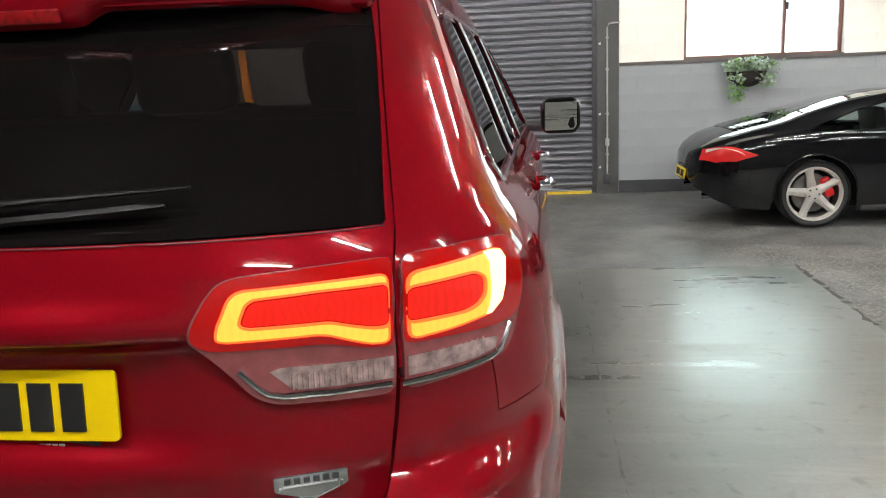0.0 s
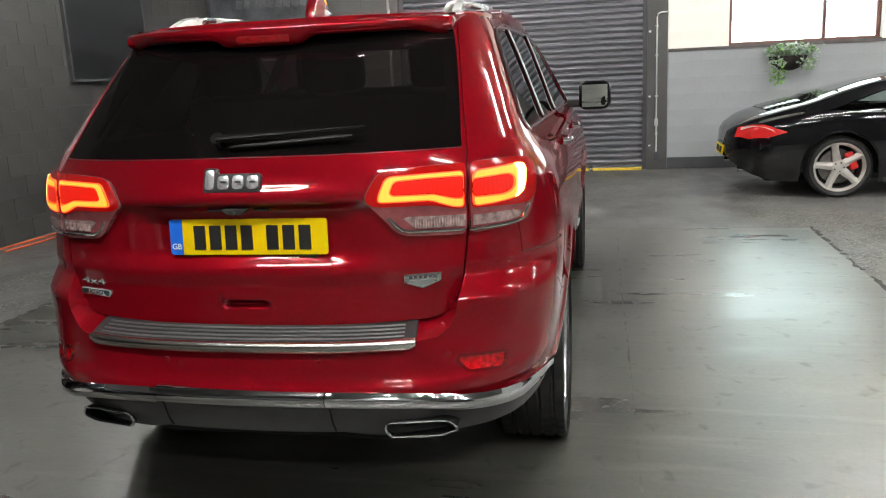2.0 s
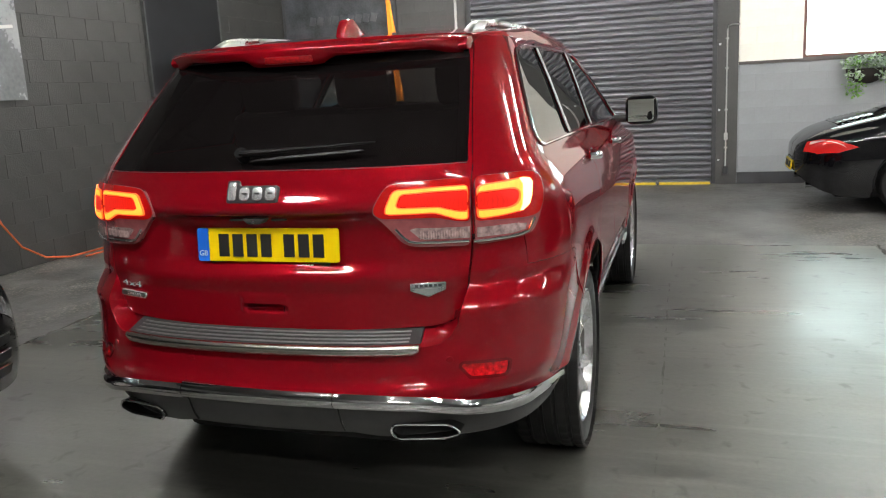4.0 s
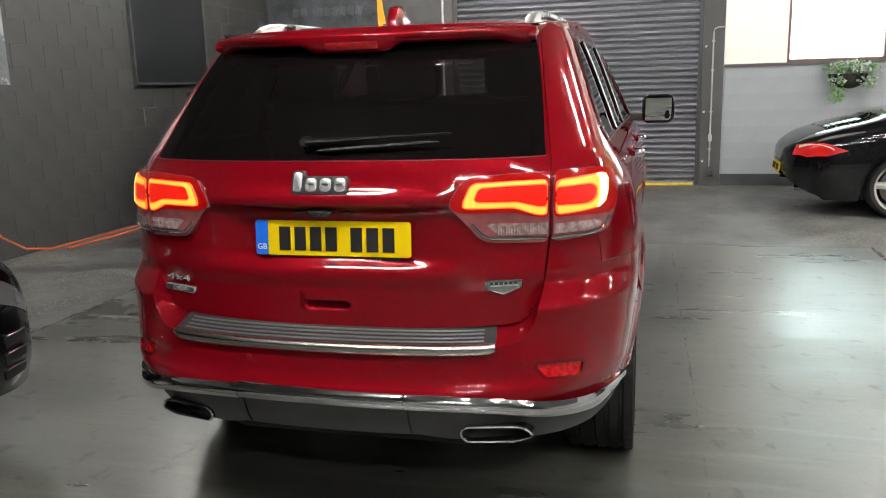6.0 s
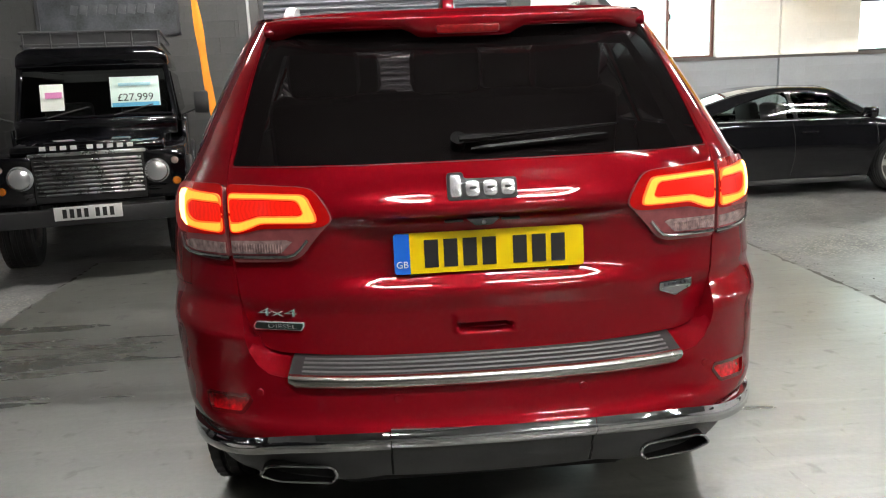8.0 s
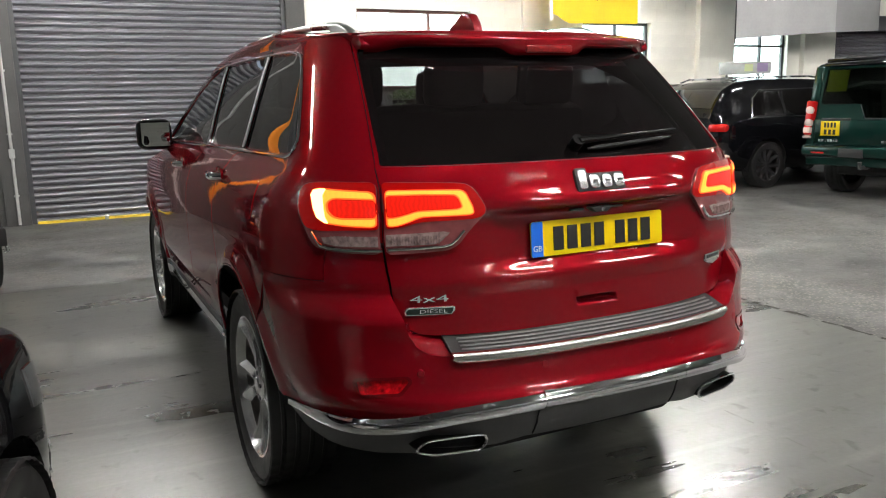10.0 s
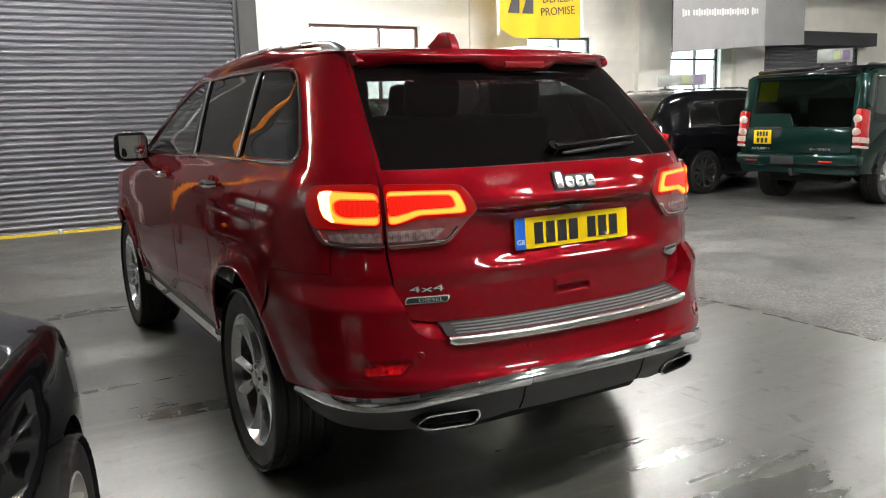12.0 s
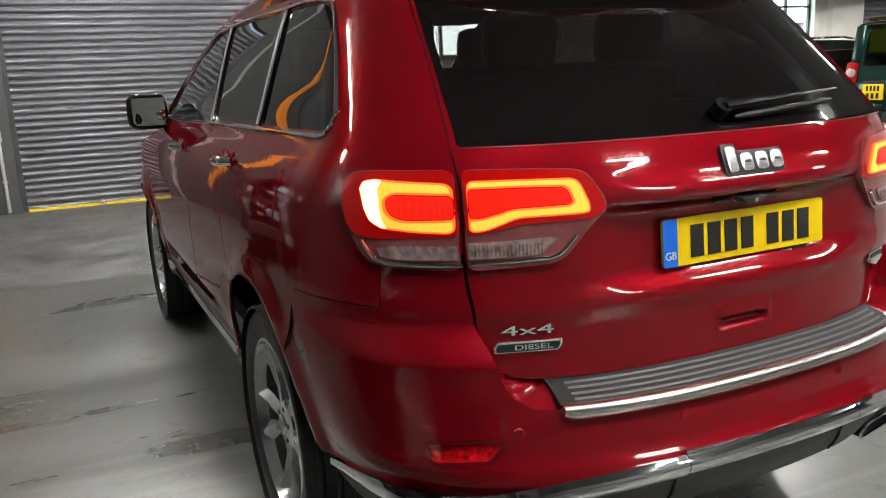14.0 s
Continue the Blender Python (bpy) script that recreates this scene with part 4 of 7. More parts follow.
for sg in (1, -1):
    y_in = bumper(*at_x(0.45, 0.46, bumper))[1]
    ring = [Vector((sg * bumper(*p)[0], y_in + 0.5 * (bumper(*p)[1] - y_in) - 0.008, p[1])) for p in EX]
    ex = part("exhaust_tip", tube(ring, 0.0046, 8, True), CHROME, car, "chrome exhaust trim")
    bm = bmesh.new()
    a = [bm.verts.new(p) for p in ring]
    b = [bm.verts.new(p + Vector((0, 0.14, 0))) for p in ring]
    for i in range(len(a)):
        bm.faces.new((a[i], a[i - 1], b[i - 1], b[i]))
    bm.faces.new(b)
    part("exhaust_bore", bm, DARK, ex)
# joints of the strip carried on through the valance
for x in (-0.277, 0.277):
    pts = [Vector(bumper(*at_x(x, z, bumper))) + Vector((0, 0.004, 0)) for z in np.linspace(0.46, 0.57, 6)]
    part("valance_joint", tube(pts, 0.0035, 5), DARK, car)
# ribbed loading pad on the bumper: dark plate with slanted ends, raised ribs, bright front edge
PAD_END = 0.545
pad_front = lambda x: bumper(*at_x(abs(x), 0.742, bumper))[1]
PAD_RISE = table([(-0.006, 0.757), (0.000, 0.762), (0.02, 0.768), (0.04, 0.776), (0.06, 0.784), (0.095, 0.794)])
bm = bmesh.new()
rows = []
for i in range(41):
    u = -1 + 2 * i / 40
    rows.append([])
    for a in (-0.006, 0.000, 0.02, 0.04, 0.06, 0.08, 0.095):
        x = u * (PAD_END - 0.12 * max(0, a))
        rows[-1].append(bm.verts.new((x, pad_front(x) - 0.012 + a, PAD_RISE(a) - 0.003)))
    rows[-1].append(bm.verts.new(rows[-1][-1].co + Vector((0, 0, -0.03))))
for p, q in zip(rows, rows[1:]):
    for j in range(len(p) - 1):
        bm.faces.new((p[j], q[j], q[j + 1], p[j + 1]))
bm.faces.new(rows[0]), bm.faces.new(rows[-1])
bmesh.ops.recalc_face_normals(bm, faces=bm.faces)
pad = part("loading_pad", bm, BLACK_PLASTIC, car, "black ribbed loading pad with a bright edge", 30)
bm = bmesh.new()
prev = None
for x in np.linspace(-PAD_END, PAD_END, 61):
    f = pad_front(x)
    close = smoothstep(PAD_END - 0.02, PAD_END, abs(x))
    row_ = [bm.verts.new((x, f + a - 0.006, z + (0.010 * close if z < 0.745 else 0))) for a, z in ((0.004, 0.726), (-0.010, 0.724), (-0.016, 0.729), (-0.021, 0.740), (-0.021, 0.750), (-0.016, 0.758), (-0.006, 0.761), (0.004, 0.760))]
    if prev:
        for j in range(len(row_) - 1):
            bm.faces.new((prev[j], row_[j], row_[j + 1], prev[j + 1]))
    else:
        bm.faces.new(row_)
    prev = row_
bm.faces.new(prev)
bmesh.ops.recalc_face_normals(bm, faces=bm.faces)
part("pad_edge", bm, mat("brushed_pad_edge", (0.60, 0.58, 0.55), 0.25, 1.0), pad, "bright metal pad edge", 50)
PAD_RIB = mat("worn_rib_metal", (0.16, 0.16, 0.16), 0.42, 0.4)
for k in range(4):
    a = 0.016 + 0.017 * k
    w = PAD_END - 0.12 * a - 0.035
    pts = [Vector((x, pad_front(x) - 0.012 + a, PAD_RISE(a) - 0.002)) for x in np.linspace(-w, w, 24)]
    part("pad_rib", tube(pts, 0.0032, 6), PAD_RIB, pad)

# roof, spoiler, rails, fin
def roof_surface(a, b):
    """a across (-1 to 1), b along: from the spoiler's lip to the windscreen."""
    y = b
    wid = float(np.interp(y, [0.3, 0.46, 0.62, 0.9, 1.4, 2.3, 2.85], [0.545, 0.560, 0.600, 0.650, 0.675, 0.665, 0.60]))
    top = float(np.interp(y, [0.35, 0.44, 0.6, 0.9, 1.4, 1.9, 2.4, 2.9], [1.704, 1.716, 1.742, 1.772, 1.803, 1.805, 1.783, 1.72]))
    z = top - 0.014 * abs(a) ** 7 - 0.009 * a * a
    return wid * a, y, z


rp = [(a, 0.385 + 0.21 * abs(a) ** 3) for a in np.linspace(-1, 1, 21)] + [(1, y) for y in (0.9, 1.4, 2.0, 2.5)] + [(a, 2.78 - 0.22 * a * a) for a in np.linspace(1, -1, 11)] + [(-1, y) for y in (2.5, 2.0, 1.4, 0.9)]
link("roof", skin(roof_surface, rp, rim=0.03, step=0.035), RED, car, "red roof with a rear spoiler")
# cant rail between roof and windows
def cant(t, y):
    p = Vector(body(*at_y(y, 1.728)))
    q = Vector(roof_surface(1, y))
    return p.lerp(q, t) + Vector((0.006, 0, 0.008)) * math.sin(math.pi * t)


bm = bmesh.new()
ys = np.linspace(0.66, 2.56, 30)
g = [[bm.verts.new(cant(t, y)) for t in (-0.25, 0, 0.25, 0.5, 0.75, 1.0, 1.1)] for y in ys]
for i in range(len(g) - 1):
    for j in range(6):
        bm.faces.new((g[i][j], g[i + 1][j], g[i + 1][j + 1], g[i][j + 1]))
bmesh.ops.recalc_face_normals(bm, faces=bm.faces)
cr = part("cant_rail", bm, RED, car, "", 60)
c2 = mirrored(cr.data)
link("cant_rail", c2, RED, car)
# spoiler: a deep rear face that dips round the brake lamp, and a black underside
bm, un = bmesh.new(), bmesh.new()
N = 48
g, h = [], []
for i in range(N + 1):
    a = -1 + 2 * i / N
    lip = Vector(roof_surface(a, 0.385 + 0.21 * abs(a) ** 3))
    x = lip.x
    fall = 0.036 + 0.026 * smoothstep(0.185, 0.125, abs(x)) + 0.022 * smoothstep(0.80, 1.0, abs(a))
    foot = lip + Vector((-0.010 * a, 0.012, -fall))
    back = Vector((x * 0.97, glass_surface(*at_x(x * 0.97, 1.672))[1] + 0.012, 1.676))
    g.append([bm.verts.new(p) for p in (lip + Vector((0, 0.004, 0.001)), lip + Vector((0, -0.006, -0.003)), lip + Vector((0, -0.009, -0.012)), lip.lerp(foot, 0.7) + Vector((0, -0.006, 0)), foot + Vector((0, -0.001, 0.003)), foot + Vector((0, 0.006, 0)))])
    h.append([un.verts.new(p) for p in (foot + Vector((0, 0.005, 0.0005)), foot.lerp(back, 0.5) + Vector((0, 0, 0.006)), back)])
for i in range(N):
    for j in range(5):
        bm.faces.new((g[i][j], g[i + 1][j], g[i + 1][j + 1], g[i][j + 1]))
    for j in range(2):
        un.faces.new((h[i][j], h[i + 1][j], h[i + 1][j + 1], h[i][j + 1]))
bmesh.ops.recalc_face_normals(bm, faces=bm.faces)
bmesh.ops.recalc_face_normals(un, faces=un.faces)
part("spoiler_lip", bm, RED, car, "", 60)
part("spoiler_underside", un, BLACK_PLASTIC, car, "black underside of the spoiler", 60)
for sg in (1, -1):
    part("spoiler_end", prism([(0.59, 1.672), (0.575, 1.690), (0.60, 1.720), (0.74, 1.737), (0.74, 1.672)], "x", sg * 0.552, sg * 0.604, 0.010), RED, car)
BRAKE = vary(mat("brake_lamp_red", (0.20, 0.003, 0.005), 0.3, 0, 0.3), 90, 0.6, 1.5)
part("high_brake_lamp", boxes(((0.185, 0.014, 0.025), (0.01, 0.386, 1.667), (12, 0, 0), 0.006)), BRAKE, car, "unlit red high brake lamp")
for sg in (1, -1):
    yy = [0.90, 0.96, 1.04, 1.2, 1.6, 2.0, 2.26, 2.36]
    zz = [1.775, 1.783, 1.790, 1.798, 1.808, 1.806, 1.796, 1.786]
    xx = [0.545, 0.548, 0.552, 0.565, 0.578, 0.578, 0.574, 0.572]
    part("roof_rail", tube([(sg * x, y, z) for x, y, z in zip(xx, yy, zz)], [0.016, 0.017, 0.017, 0.016, 0.016, 0.016, 0.017, 0.014], 10, flat=0.85), SATIN, car, "satin silver roof rail")
    part("rail_foot", prism([(0.78, 1.740), (0.86, 1.772), (0.92, 1.790), (1.08, 1.800), (1.04, 1.782), (0.98, 1.74)], "x", sg * 0.526, sg * 0.566, 0.010), SATIN, car)
    part("rail_foot", prism([(2.26, 1.745), (2.24, 1.79), (2.30, 1.810), (2.44, 1.785), (2.54, 1.725)], "x", sg * 0.560, sg * 0.600, 0.010), SATIN, car)
part("aerial_fin", prism([(0.86, 1.752), (0.88, 1.80), (0.915, 1.838), (0.985, 1.845), (1.03, 1.82), (1.12, 1.785), (1.17, 1.762)], "x", -0.022, 0.022, 0.014), RED, car, "red shark-fin aerial")

# tail lamps
def uneven_glow(m, low, high):
    """Moulded optics inside a lit lens: bright and dull facets."""
    t = m.node_tree
    n, k = t.nodes, t.links.new
    co, mp, vo, rg_ = n.new("ShaderNodeTexCoord"), n.new("ShaderNodeMapping"), n.new("ShaderNodeTexWave"), n.new("ShaderNodeMapRange")
    mp.inputs["Scale"].default_value = (1.0, 0.0, 1.3)
    vo.inputs["Scale"].default_value, vo.inputs["Distortion"].default_value, vo.inputs["Detail"].default_value = 26, 7.0, 3
    k(co.outputs["Object"], mp.inputs[0])
    k(mp.outputs[0], vo.inputs["Vector"])
    k(vo.outputs["Fac"], rg_.inputs[0])
    rg_.inputs["From Min"].default_value, rg_.inputs["From Max"].default_value = 0.1, 0.9
    rg_.inputs["To Min"].default_value, rg_.inputs["To Max"].default_value = high, low
    k(rg_.outputs[0], n["Principled BSDF"].inputs["Emission Strength"])
    return m


TAIL_RED = mat("tail_lamp_red", (0.30, 0.003, 0.003), 0.12, 0, 1.0, (1.0, 0.004, 0.004), 0.10)
TAIL_GLOW = uneven_glow(mat("tail_lamp_lit_red", (0.3, 0.004, 0.003), 0.3, 0, 0.5, (1.0, 0.016, 0.004), 0.6), 0.58, 0.70)
TAIL_RING = mat("tail_lamp_light_guide", (0.6, 0.1, 0.03), 0.4, 0, 0, (1.0, 0.075, 0.006), 1.7)
TAIL_CORE = uneven_glow(mat("tail_lamp_light_guide_core", (0.6, 0.3, 0.05), 0.4, 0, 0, (1.0, 0.175, 0.016), 2.4), 2.2, 2.4)
TAIL_HOT = mat("tail_lamp_light_guide_hot", (0.6, 0.3, 0.1), 0.4, 0, 0, (1.0, 0.55, 0.20), 3.6)
SMOKE = vary(mat("smoked_lamp_lens", (0.27, 0.075, 0.08), 0.2, 0.25, 0.8), 30, 0.8, 1.2)
CLEAR = vary(mat("ribbed_clear_lens", (0.58, 0.42, 0.41), 0.15, 0.6, 1.0), 60, 0.45, 1.4)
LIT = lambda pts, n=5: line(pts, n=n)


def px(*pts):
    return [("x", a, b) for a, b in pts]


inner = px(*rounded([(0.683, 1.050), (0.514, 1.059), (0.484, 1.073), (0.454, 1.112), (0.425, 1.145), (0.398, 1.168), (0.402, 1.190), (0.425, 1.228), (0.444, 1.250), (0.472, 1.257), (0.577, 1.262), (0.683, 1.264)], 0.02, 3))
lampA, lampB = two("tail_lamp_inner", LIT(inner, 2), SMOKE, label="lit tail lamp section on the tailgate", off=0.012, rim=0.02, step=0.012)
outer = px(*rounded([(0.695, 1.050), (0.81, 1.056), (0.846, 1.064), (0.858, 1.085), (0.868, 1.123), (0.876, 1.159), (0.876, 1.195), (0.866, 1.235), (0.846, 1.258), (0.80, 1.263), (0.695, 1.264)], 0.02, 3))
lampC, lampD = two("tail_lamp_outer", LIT(outer, 2), SMOKE, label="lit tail lamp section on the rear quarter", off=0.012, rim=0.02, step=0.012)


def pair(name, poly, material, parents, holes=(), label="", **kw):
    me = skin(kw.pop("f", body), poly, holes, **kw)
    link(name, me, material, parents[0], label)
    link(name, mirrored(me), material, parents[1], label)


# red upper lens
ri = px(*rounded([(0.682, 1.129), (0.651, 1.131), (0.615, 1.142), (0.587, 1.149), (0.44, 1.152), (0.420, 1.156), (0.402, 1.169), (0.406, 1.190), (0.428, 1.227), (0.446, 1.248), (0.473, 1.255), (0.577, 1.260), (0.682, 1.262)], 0.014, 3))
pair("red_lens", LIT(ri, 2), TAIL_RED, (lampA, lampB), off=0.0145, rim=0.003, step=0.012)
ro = px(*rounded([(0.697, 1.127), (0.768, 1.124), (0.835, 1.118), (0.864, 1.124), (0.873, 1.159), (0.873, 1.195), (0.863, 1.234), (0.844, 1.256), (0.80, 1.261), (0.697, 1.262)], 0.014, 3))
pair("red_lens", LIT(ro, 2), TAIL_RED, (lampC, lampD), off=0.0145, rim=0.003, step=0.012)
# light guides
gi_out = px(*rounded([(0.677, 1.136), (0.652, 1.137), (0.618, 1.150), (0.588, 1.163), (0.452, 1.164), (0.438, 1.168), (0.440, 1.186), (0.458, 1.226), (0.468, 1.235), (0.480, 1.238), (0.581, 1.240), (0.677, 1.240)], 0.016, 4))
gi_in = px(*rounded([(0.677, 1.163), (0.654, 1.164), (0.620, 1.174), (0.596, 1.182), (0.485, 1.184), (0.474, 1.189), (0.484, 1.215), (0.494, 1.222), (0.582, 1.225), (0.677, 1.224)], 0.010, 4))
gpoly, gi = LIT(gi_out, 2), LIT(gi_in, 2)
pair("light_guide", gpoly, TAIL_RING, (lampA, lampB), [gi], "glowing amber-red light guide", off=0.018, rim=0.004, step=0.008)
pair("guide_core", inset(ccw(gpoly), 0.0035), TAIL_CORE, (lampA, lampB), [inset(ccw(gi), -0.0035)], "bright amber core of the light guide", off=0.0195, step=0.008)
pair("lamp_cell", inset(ccw(gi), 0.002), TAIL_GLOW, (lampA, lampB), (), "lit red lamp cell", off=0.0165, step=0.012)
go_out = px(*rounded([(0.701, 1.133), (0.77, 1.136), (0.820, 1.142), (0.838, 1.158), (0.844, 1.185), (0.844, 1.222), (0.836, 1.238), (0.820, 1.243), (0.786, 1.240), (0.701, 1.236)], 0.018, 4))
go_in = px(*rounded([(0.701, 1.163), (0.785, 1.160), (0.803, 1.166), (0.812, 1.180), (0.812, 1.203), (0.800, 1.213), (0.786, 1.214), (0.701, 1.213)], 0.012, 4))
gop, goi = LIT(go_out, 2), LIT(go_in, 2)
hot = LIT(px((0.812, 1.144), (0.820, 1.144), (0.836, 1.159), (0.842, 1.185), (0.842, 1.222), (0.834, 1.236), (0.818, 1.241), (0.808, 1.240), (0.818, 1.222), (0.820, 1.185), (0.818, 1.160)))
pair("light_guide", gop, TAIL_RING, (lampC, lampD), [goi], "glowing amber-red light guide", off=0.018, rim=0.004, step=0.008)
pair("guide_core", inset(ccw(gop), 0.004), TAIL_CORE, (lampC, lampD), [inset(ccw(goi), -0.004)], "bright amber core of the light guide", off=0.0195, step=0.008)
pair("light_guide_end", hot, TAIL_HOT, (lampC, lampD), (), "brightest end of the light guide", off=0.0205, step=0.01)
pair("lamp_cell", inset(ccw(goi), 0.002), TAIL_GLOW, (lampC, lampD), (), "lit red lamp cell", off=0.0165, step=0.012)
# clear lower lenses and bright edge
ci = px((0.680, 1.076), (0.552, 1.080), (0.535, 1.086), (0.508, 1.114), (0.525, 1.119), (0.680, 1.112))
pair("clear_lens", LIT(ci), CLEAR, (lampA, lampB), (), "clear ribbed reversing lamp lens", off=0.0155, rim=0.003, step=0.012)
co = px((0.700, 1.074), (0.80, 1.074), (0.828, 1.080), (0.832, 1.098), (0.80, 1.104), (0.700, 1.106))
pair("clear_lens", LIT(co), CLEAR, (lampC, lampD), (), "clear ribbed lower lens", off=0.0155, rim=0.003, step=0.012)
for pr, xs in (((lampA, lampB), np.linspace(0.545, 0.675, 18)), ((lampC, lampD), np.linspace(0.71, 0.82, 14))):
    for sg, pa in zip((1, -1), pr):
        bm = bmesh.new()
        for x in xs:
            p = [Vector(body(*at_x(x, z))) + Vector((0, -0.0175, 0)) for z in (1.082, 1.093, 1.106)]
            tube([(sg * q.x, q.y, q.z) for q in p], 0.0022, 4, bm=bm)
        part("lens_ribs", bm, CLEAR, pa)
for sg, pa, pb in ((1, lampA, lampC), (-1, lampB, lampD)):
    def bright(pts, parent):
        q = [Vector(body(*p)) for p in pts]
        n = [Vector((0.35 * (1 if p.x > 0.7 else 0), -1, 0)).normalized() * 0.014 for p in q]
        q = [a + b for a, b in zip(q, n)]
        part("bright_edge", tube([(sg * p.x, p.y, p.z) for p in q], 0.0052, 8), CHROME, parent)
    bright([at_x(x, z) for x, z in ((0.683, 1.066), (0.60, 1.069), (0.53, 1.072), (0.508, 1.078), (0.492, 1.092), (0.470, 1.118))], pa)
    bright([at_x(x, z) for x, z in ((0.697, 1.063), (0.74, 1.063), (0.79, 1.064), (0.825, 1.067), (0.842, 1.074), (0.852, 1.095), (0.858, 1.112))], pb)

# tailgate details: plate, badges, handle, wiper, camera
plate = part("number_plate", prism(rounded([(-0.26, -0.0555), (0.26, -0.0555), (0.26, 0.0555), (-0.26, 0.0555)], 0.01), "y", -0.003, 0.003), YELLOW_PLATE, car, "yellow number plate with plain dark bars")
plate.location = (0.018, 0.108, 1.0665)
plate.rotation_euler = (radians(-4), 0, 0)
part("blue_band", prism(rounded([(-0.26, -0.0555), (-0.217, -0.0555), (-0.217, 0.0555), (-0.26, 0.0555)], [0.01, 0.001, 0.001, 0.01]), "y", -0.0045, -0.002), BLUE_PLATE, plate, "blue band")
text_mesh("GB", 0.026, 0.0006, WHITE_PLATE, "country_mark", plate, pose(-0.2385, -0.0052, -0.030, 90, 0, 0))
bars(7, 0.40, 0.076, plate, INK, (0.015, -0.0045, -0.002), 0.003, groups=(4, 3), fill=0.72)
part("plate_backing", boxes(((0.44, 0.008, 0.135), (0.018, 0.121, 1.058), (-4, 0, 0), 0.004)), BLACK_PLASTIC, car)
bm = bmesh.new()
for i in range(26):
    if i not in (3, 4, 12, 20, 21):
        box(bm, (0.009, 0.002, 0.008), (-0.13 + 0.0115 * i + 0.0, 0, 0))
bm.transform(pose(0.018, 0.1105, 0.9975, -4))
tagged(part("dealer_line", bm, WHITE_PLATE, car, "tiny pale bars", 0), kind="stuff")


def badge_plate(outline_pts, x, z, depth, material, name, label, parent=car, tilt=0.0, off=0.0):
    p = Vector(gate_surface(*at_x(x, z))) + Vector((0, -off, 0))
    q = Vector(gate_surface(*at_x(x + 0.03, z)))
    yaw = math.degrees(math.atan2(q.y - p.y, q.x - p.x)) if abs(x) > 0.2 else 0
    bm = prism(outline_pts, "y", -depth, 0.004, min(0.002, depth / 3))
    ob = part(name, bm, material, parent, label)
    ob.location, ob.rotation_euler = p, (radians(tilt), 0, radians(yaw))
    return ob


BADGE = mat("bright_badge_metal", (0.86, 0.86, 0.88), 0.16, 0.75)
# maker's badge drawn as plain bright blocks
mb = badge_plate(rounded([(-0.093, -0.031), (0.093, -0.031), (0.093, 0.027), (-0.048, 0.027), (-0.048, 0.045), (-0.093, 0.045)], 0.010), 0.0, 1.238, 0.009, BLACK_PLASTIC, "maker_badge", "maker's badge as plain bright blocks", tilt=-22)
part("badge_block", prism(rounded([(-0.086, -0.024), (-0.056, -0.024), (-0.056, 0.038), (-0.086, 0.038)], 0.010), "y", -0.0145, -0.0085, 0.003), BADGE, mb)
for a in (-0.026, 0.021, 0.068):
    part("badge_block", prism(rounded([(a - 0.019, -0.024), (a + 0.019, -0.024), (a + 0.019, 0.020), (a - 0.019, 0.020)], 0.015), "y", -0.0145, -0.0085, 0.003), BADGE, mb)
    part("badge_slot", boxes(((0.018, 0.003, 0.006), (a + 0.001, -0.0148, -0.001), (0, 0, 0), 0.001)), BLACK_PLASTIC, mb, "", 0)
tr = badge_plate(rounded([(-0.058, 0.018), (-0.058, -0.008), (0.0, -0.030), (0.058, -0.008), (0.058, 0.018)], 0.004), 0.555, 0.922, 0.006, CHROME, "trim_badge", "small bright shield badge")
part("badge_infill", prism([(-0.050, -0.009), (0.0, -0.023), (0.050, -0.009), (0.050, -0.002), (-0.050, -0.002)], "y", -0.0085, -0.0055), SATIN, tr)
bm = bmesh.new()
for i in range(6):
    box(bm, (0.010, 0.003, 0.009), (-0.037 + 0.015 * i, -0.0075, 0.008))
tagged(part("badge_bars", bm, STEEL_DARK, tr, "", 0), kind="stuff")
p = Vector(body(*at_x(-0.575, 0.91)))
nn = Vector(body(*at_x(-0.545, 0.91))) - p
yaw = math.degrees(math.atan2(nn.y, nn.x))
text_mesh("4x4", 0.031, 0.002, BADGE, "drive_badge", car, pose(-0.572, p.y - 0.006, 0.910, 90, 0, yaw) @ Matrix.Diagonal((2.6, 1, 1, 1)), "bright lettered badge")
db = badge_plate(rounded([(-0.075, -0.0125), (0.068, -0.0125), (0.078, 0.0), (0.078, 0.0125), (-0.068, 0.0125), (-0.078, 0.0)], 0.003), -0.570, 0.872, 0.006, BADGE, "fuel_badge", "bright framed badge reading diesel")
part("badge_field", prism(rounded([(-0.069, -0.009), (0.066, -0.009), (0.072, 0.0), (0.072, 0.009), (-0.066, 0.009), (-0.072, 0.0)], 0.002), "y", -0.0075, -0.0055), mat("badge_black", (0.008, 0.018, 0.014), 0.4), db)
text_mesh("DIESEL", 0.017, 0.001, BADGE, "badge_lettering", db, pose(0.012, -0.0085, 0, 90, 0, 0) @ Matrix.Diagonal((1.75, 1, 1, 1)))
cam_x = part("reversing_camera", prism([(-0.045, 0.0), (-0.022, -0.018), (0.022, -0.018), (0.045, 0.0)], "y", 0.066, 0.105, 0.003), BLACK_PLASTIC, car, "small black reversing camera housing")
cam_x.location = (0.0, 0.0, 1.160)
ln = part("camera_lens", lathe([(0.0, -0.004), (0.006, -0.004), (0.007, 0.0), (0.007, 0.008)], "y", 14), CHROME, cam_x)
ln.location = (0, 0.066, -0.009)
for x in (-0.077, 0.077):
    part("plate_lamp", boxes(((0.05, 0.02, 0.006), (x, 0.10, 1.152), (0, 0, 0), 0.002)), BLACK_PLASTIC, car)
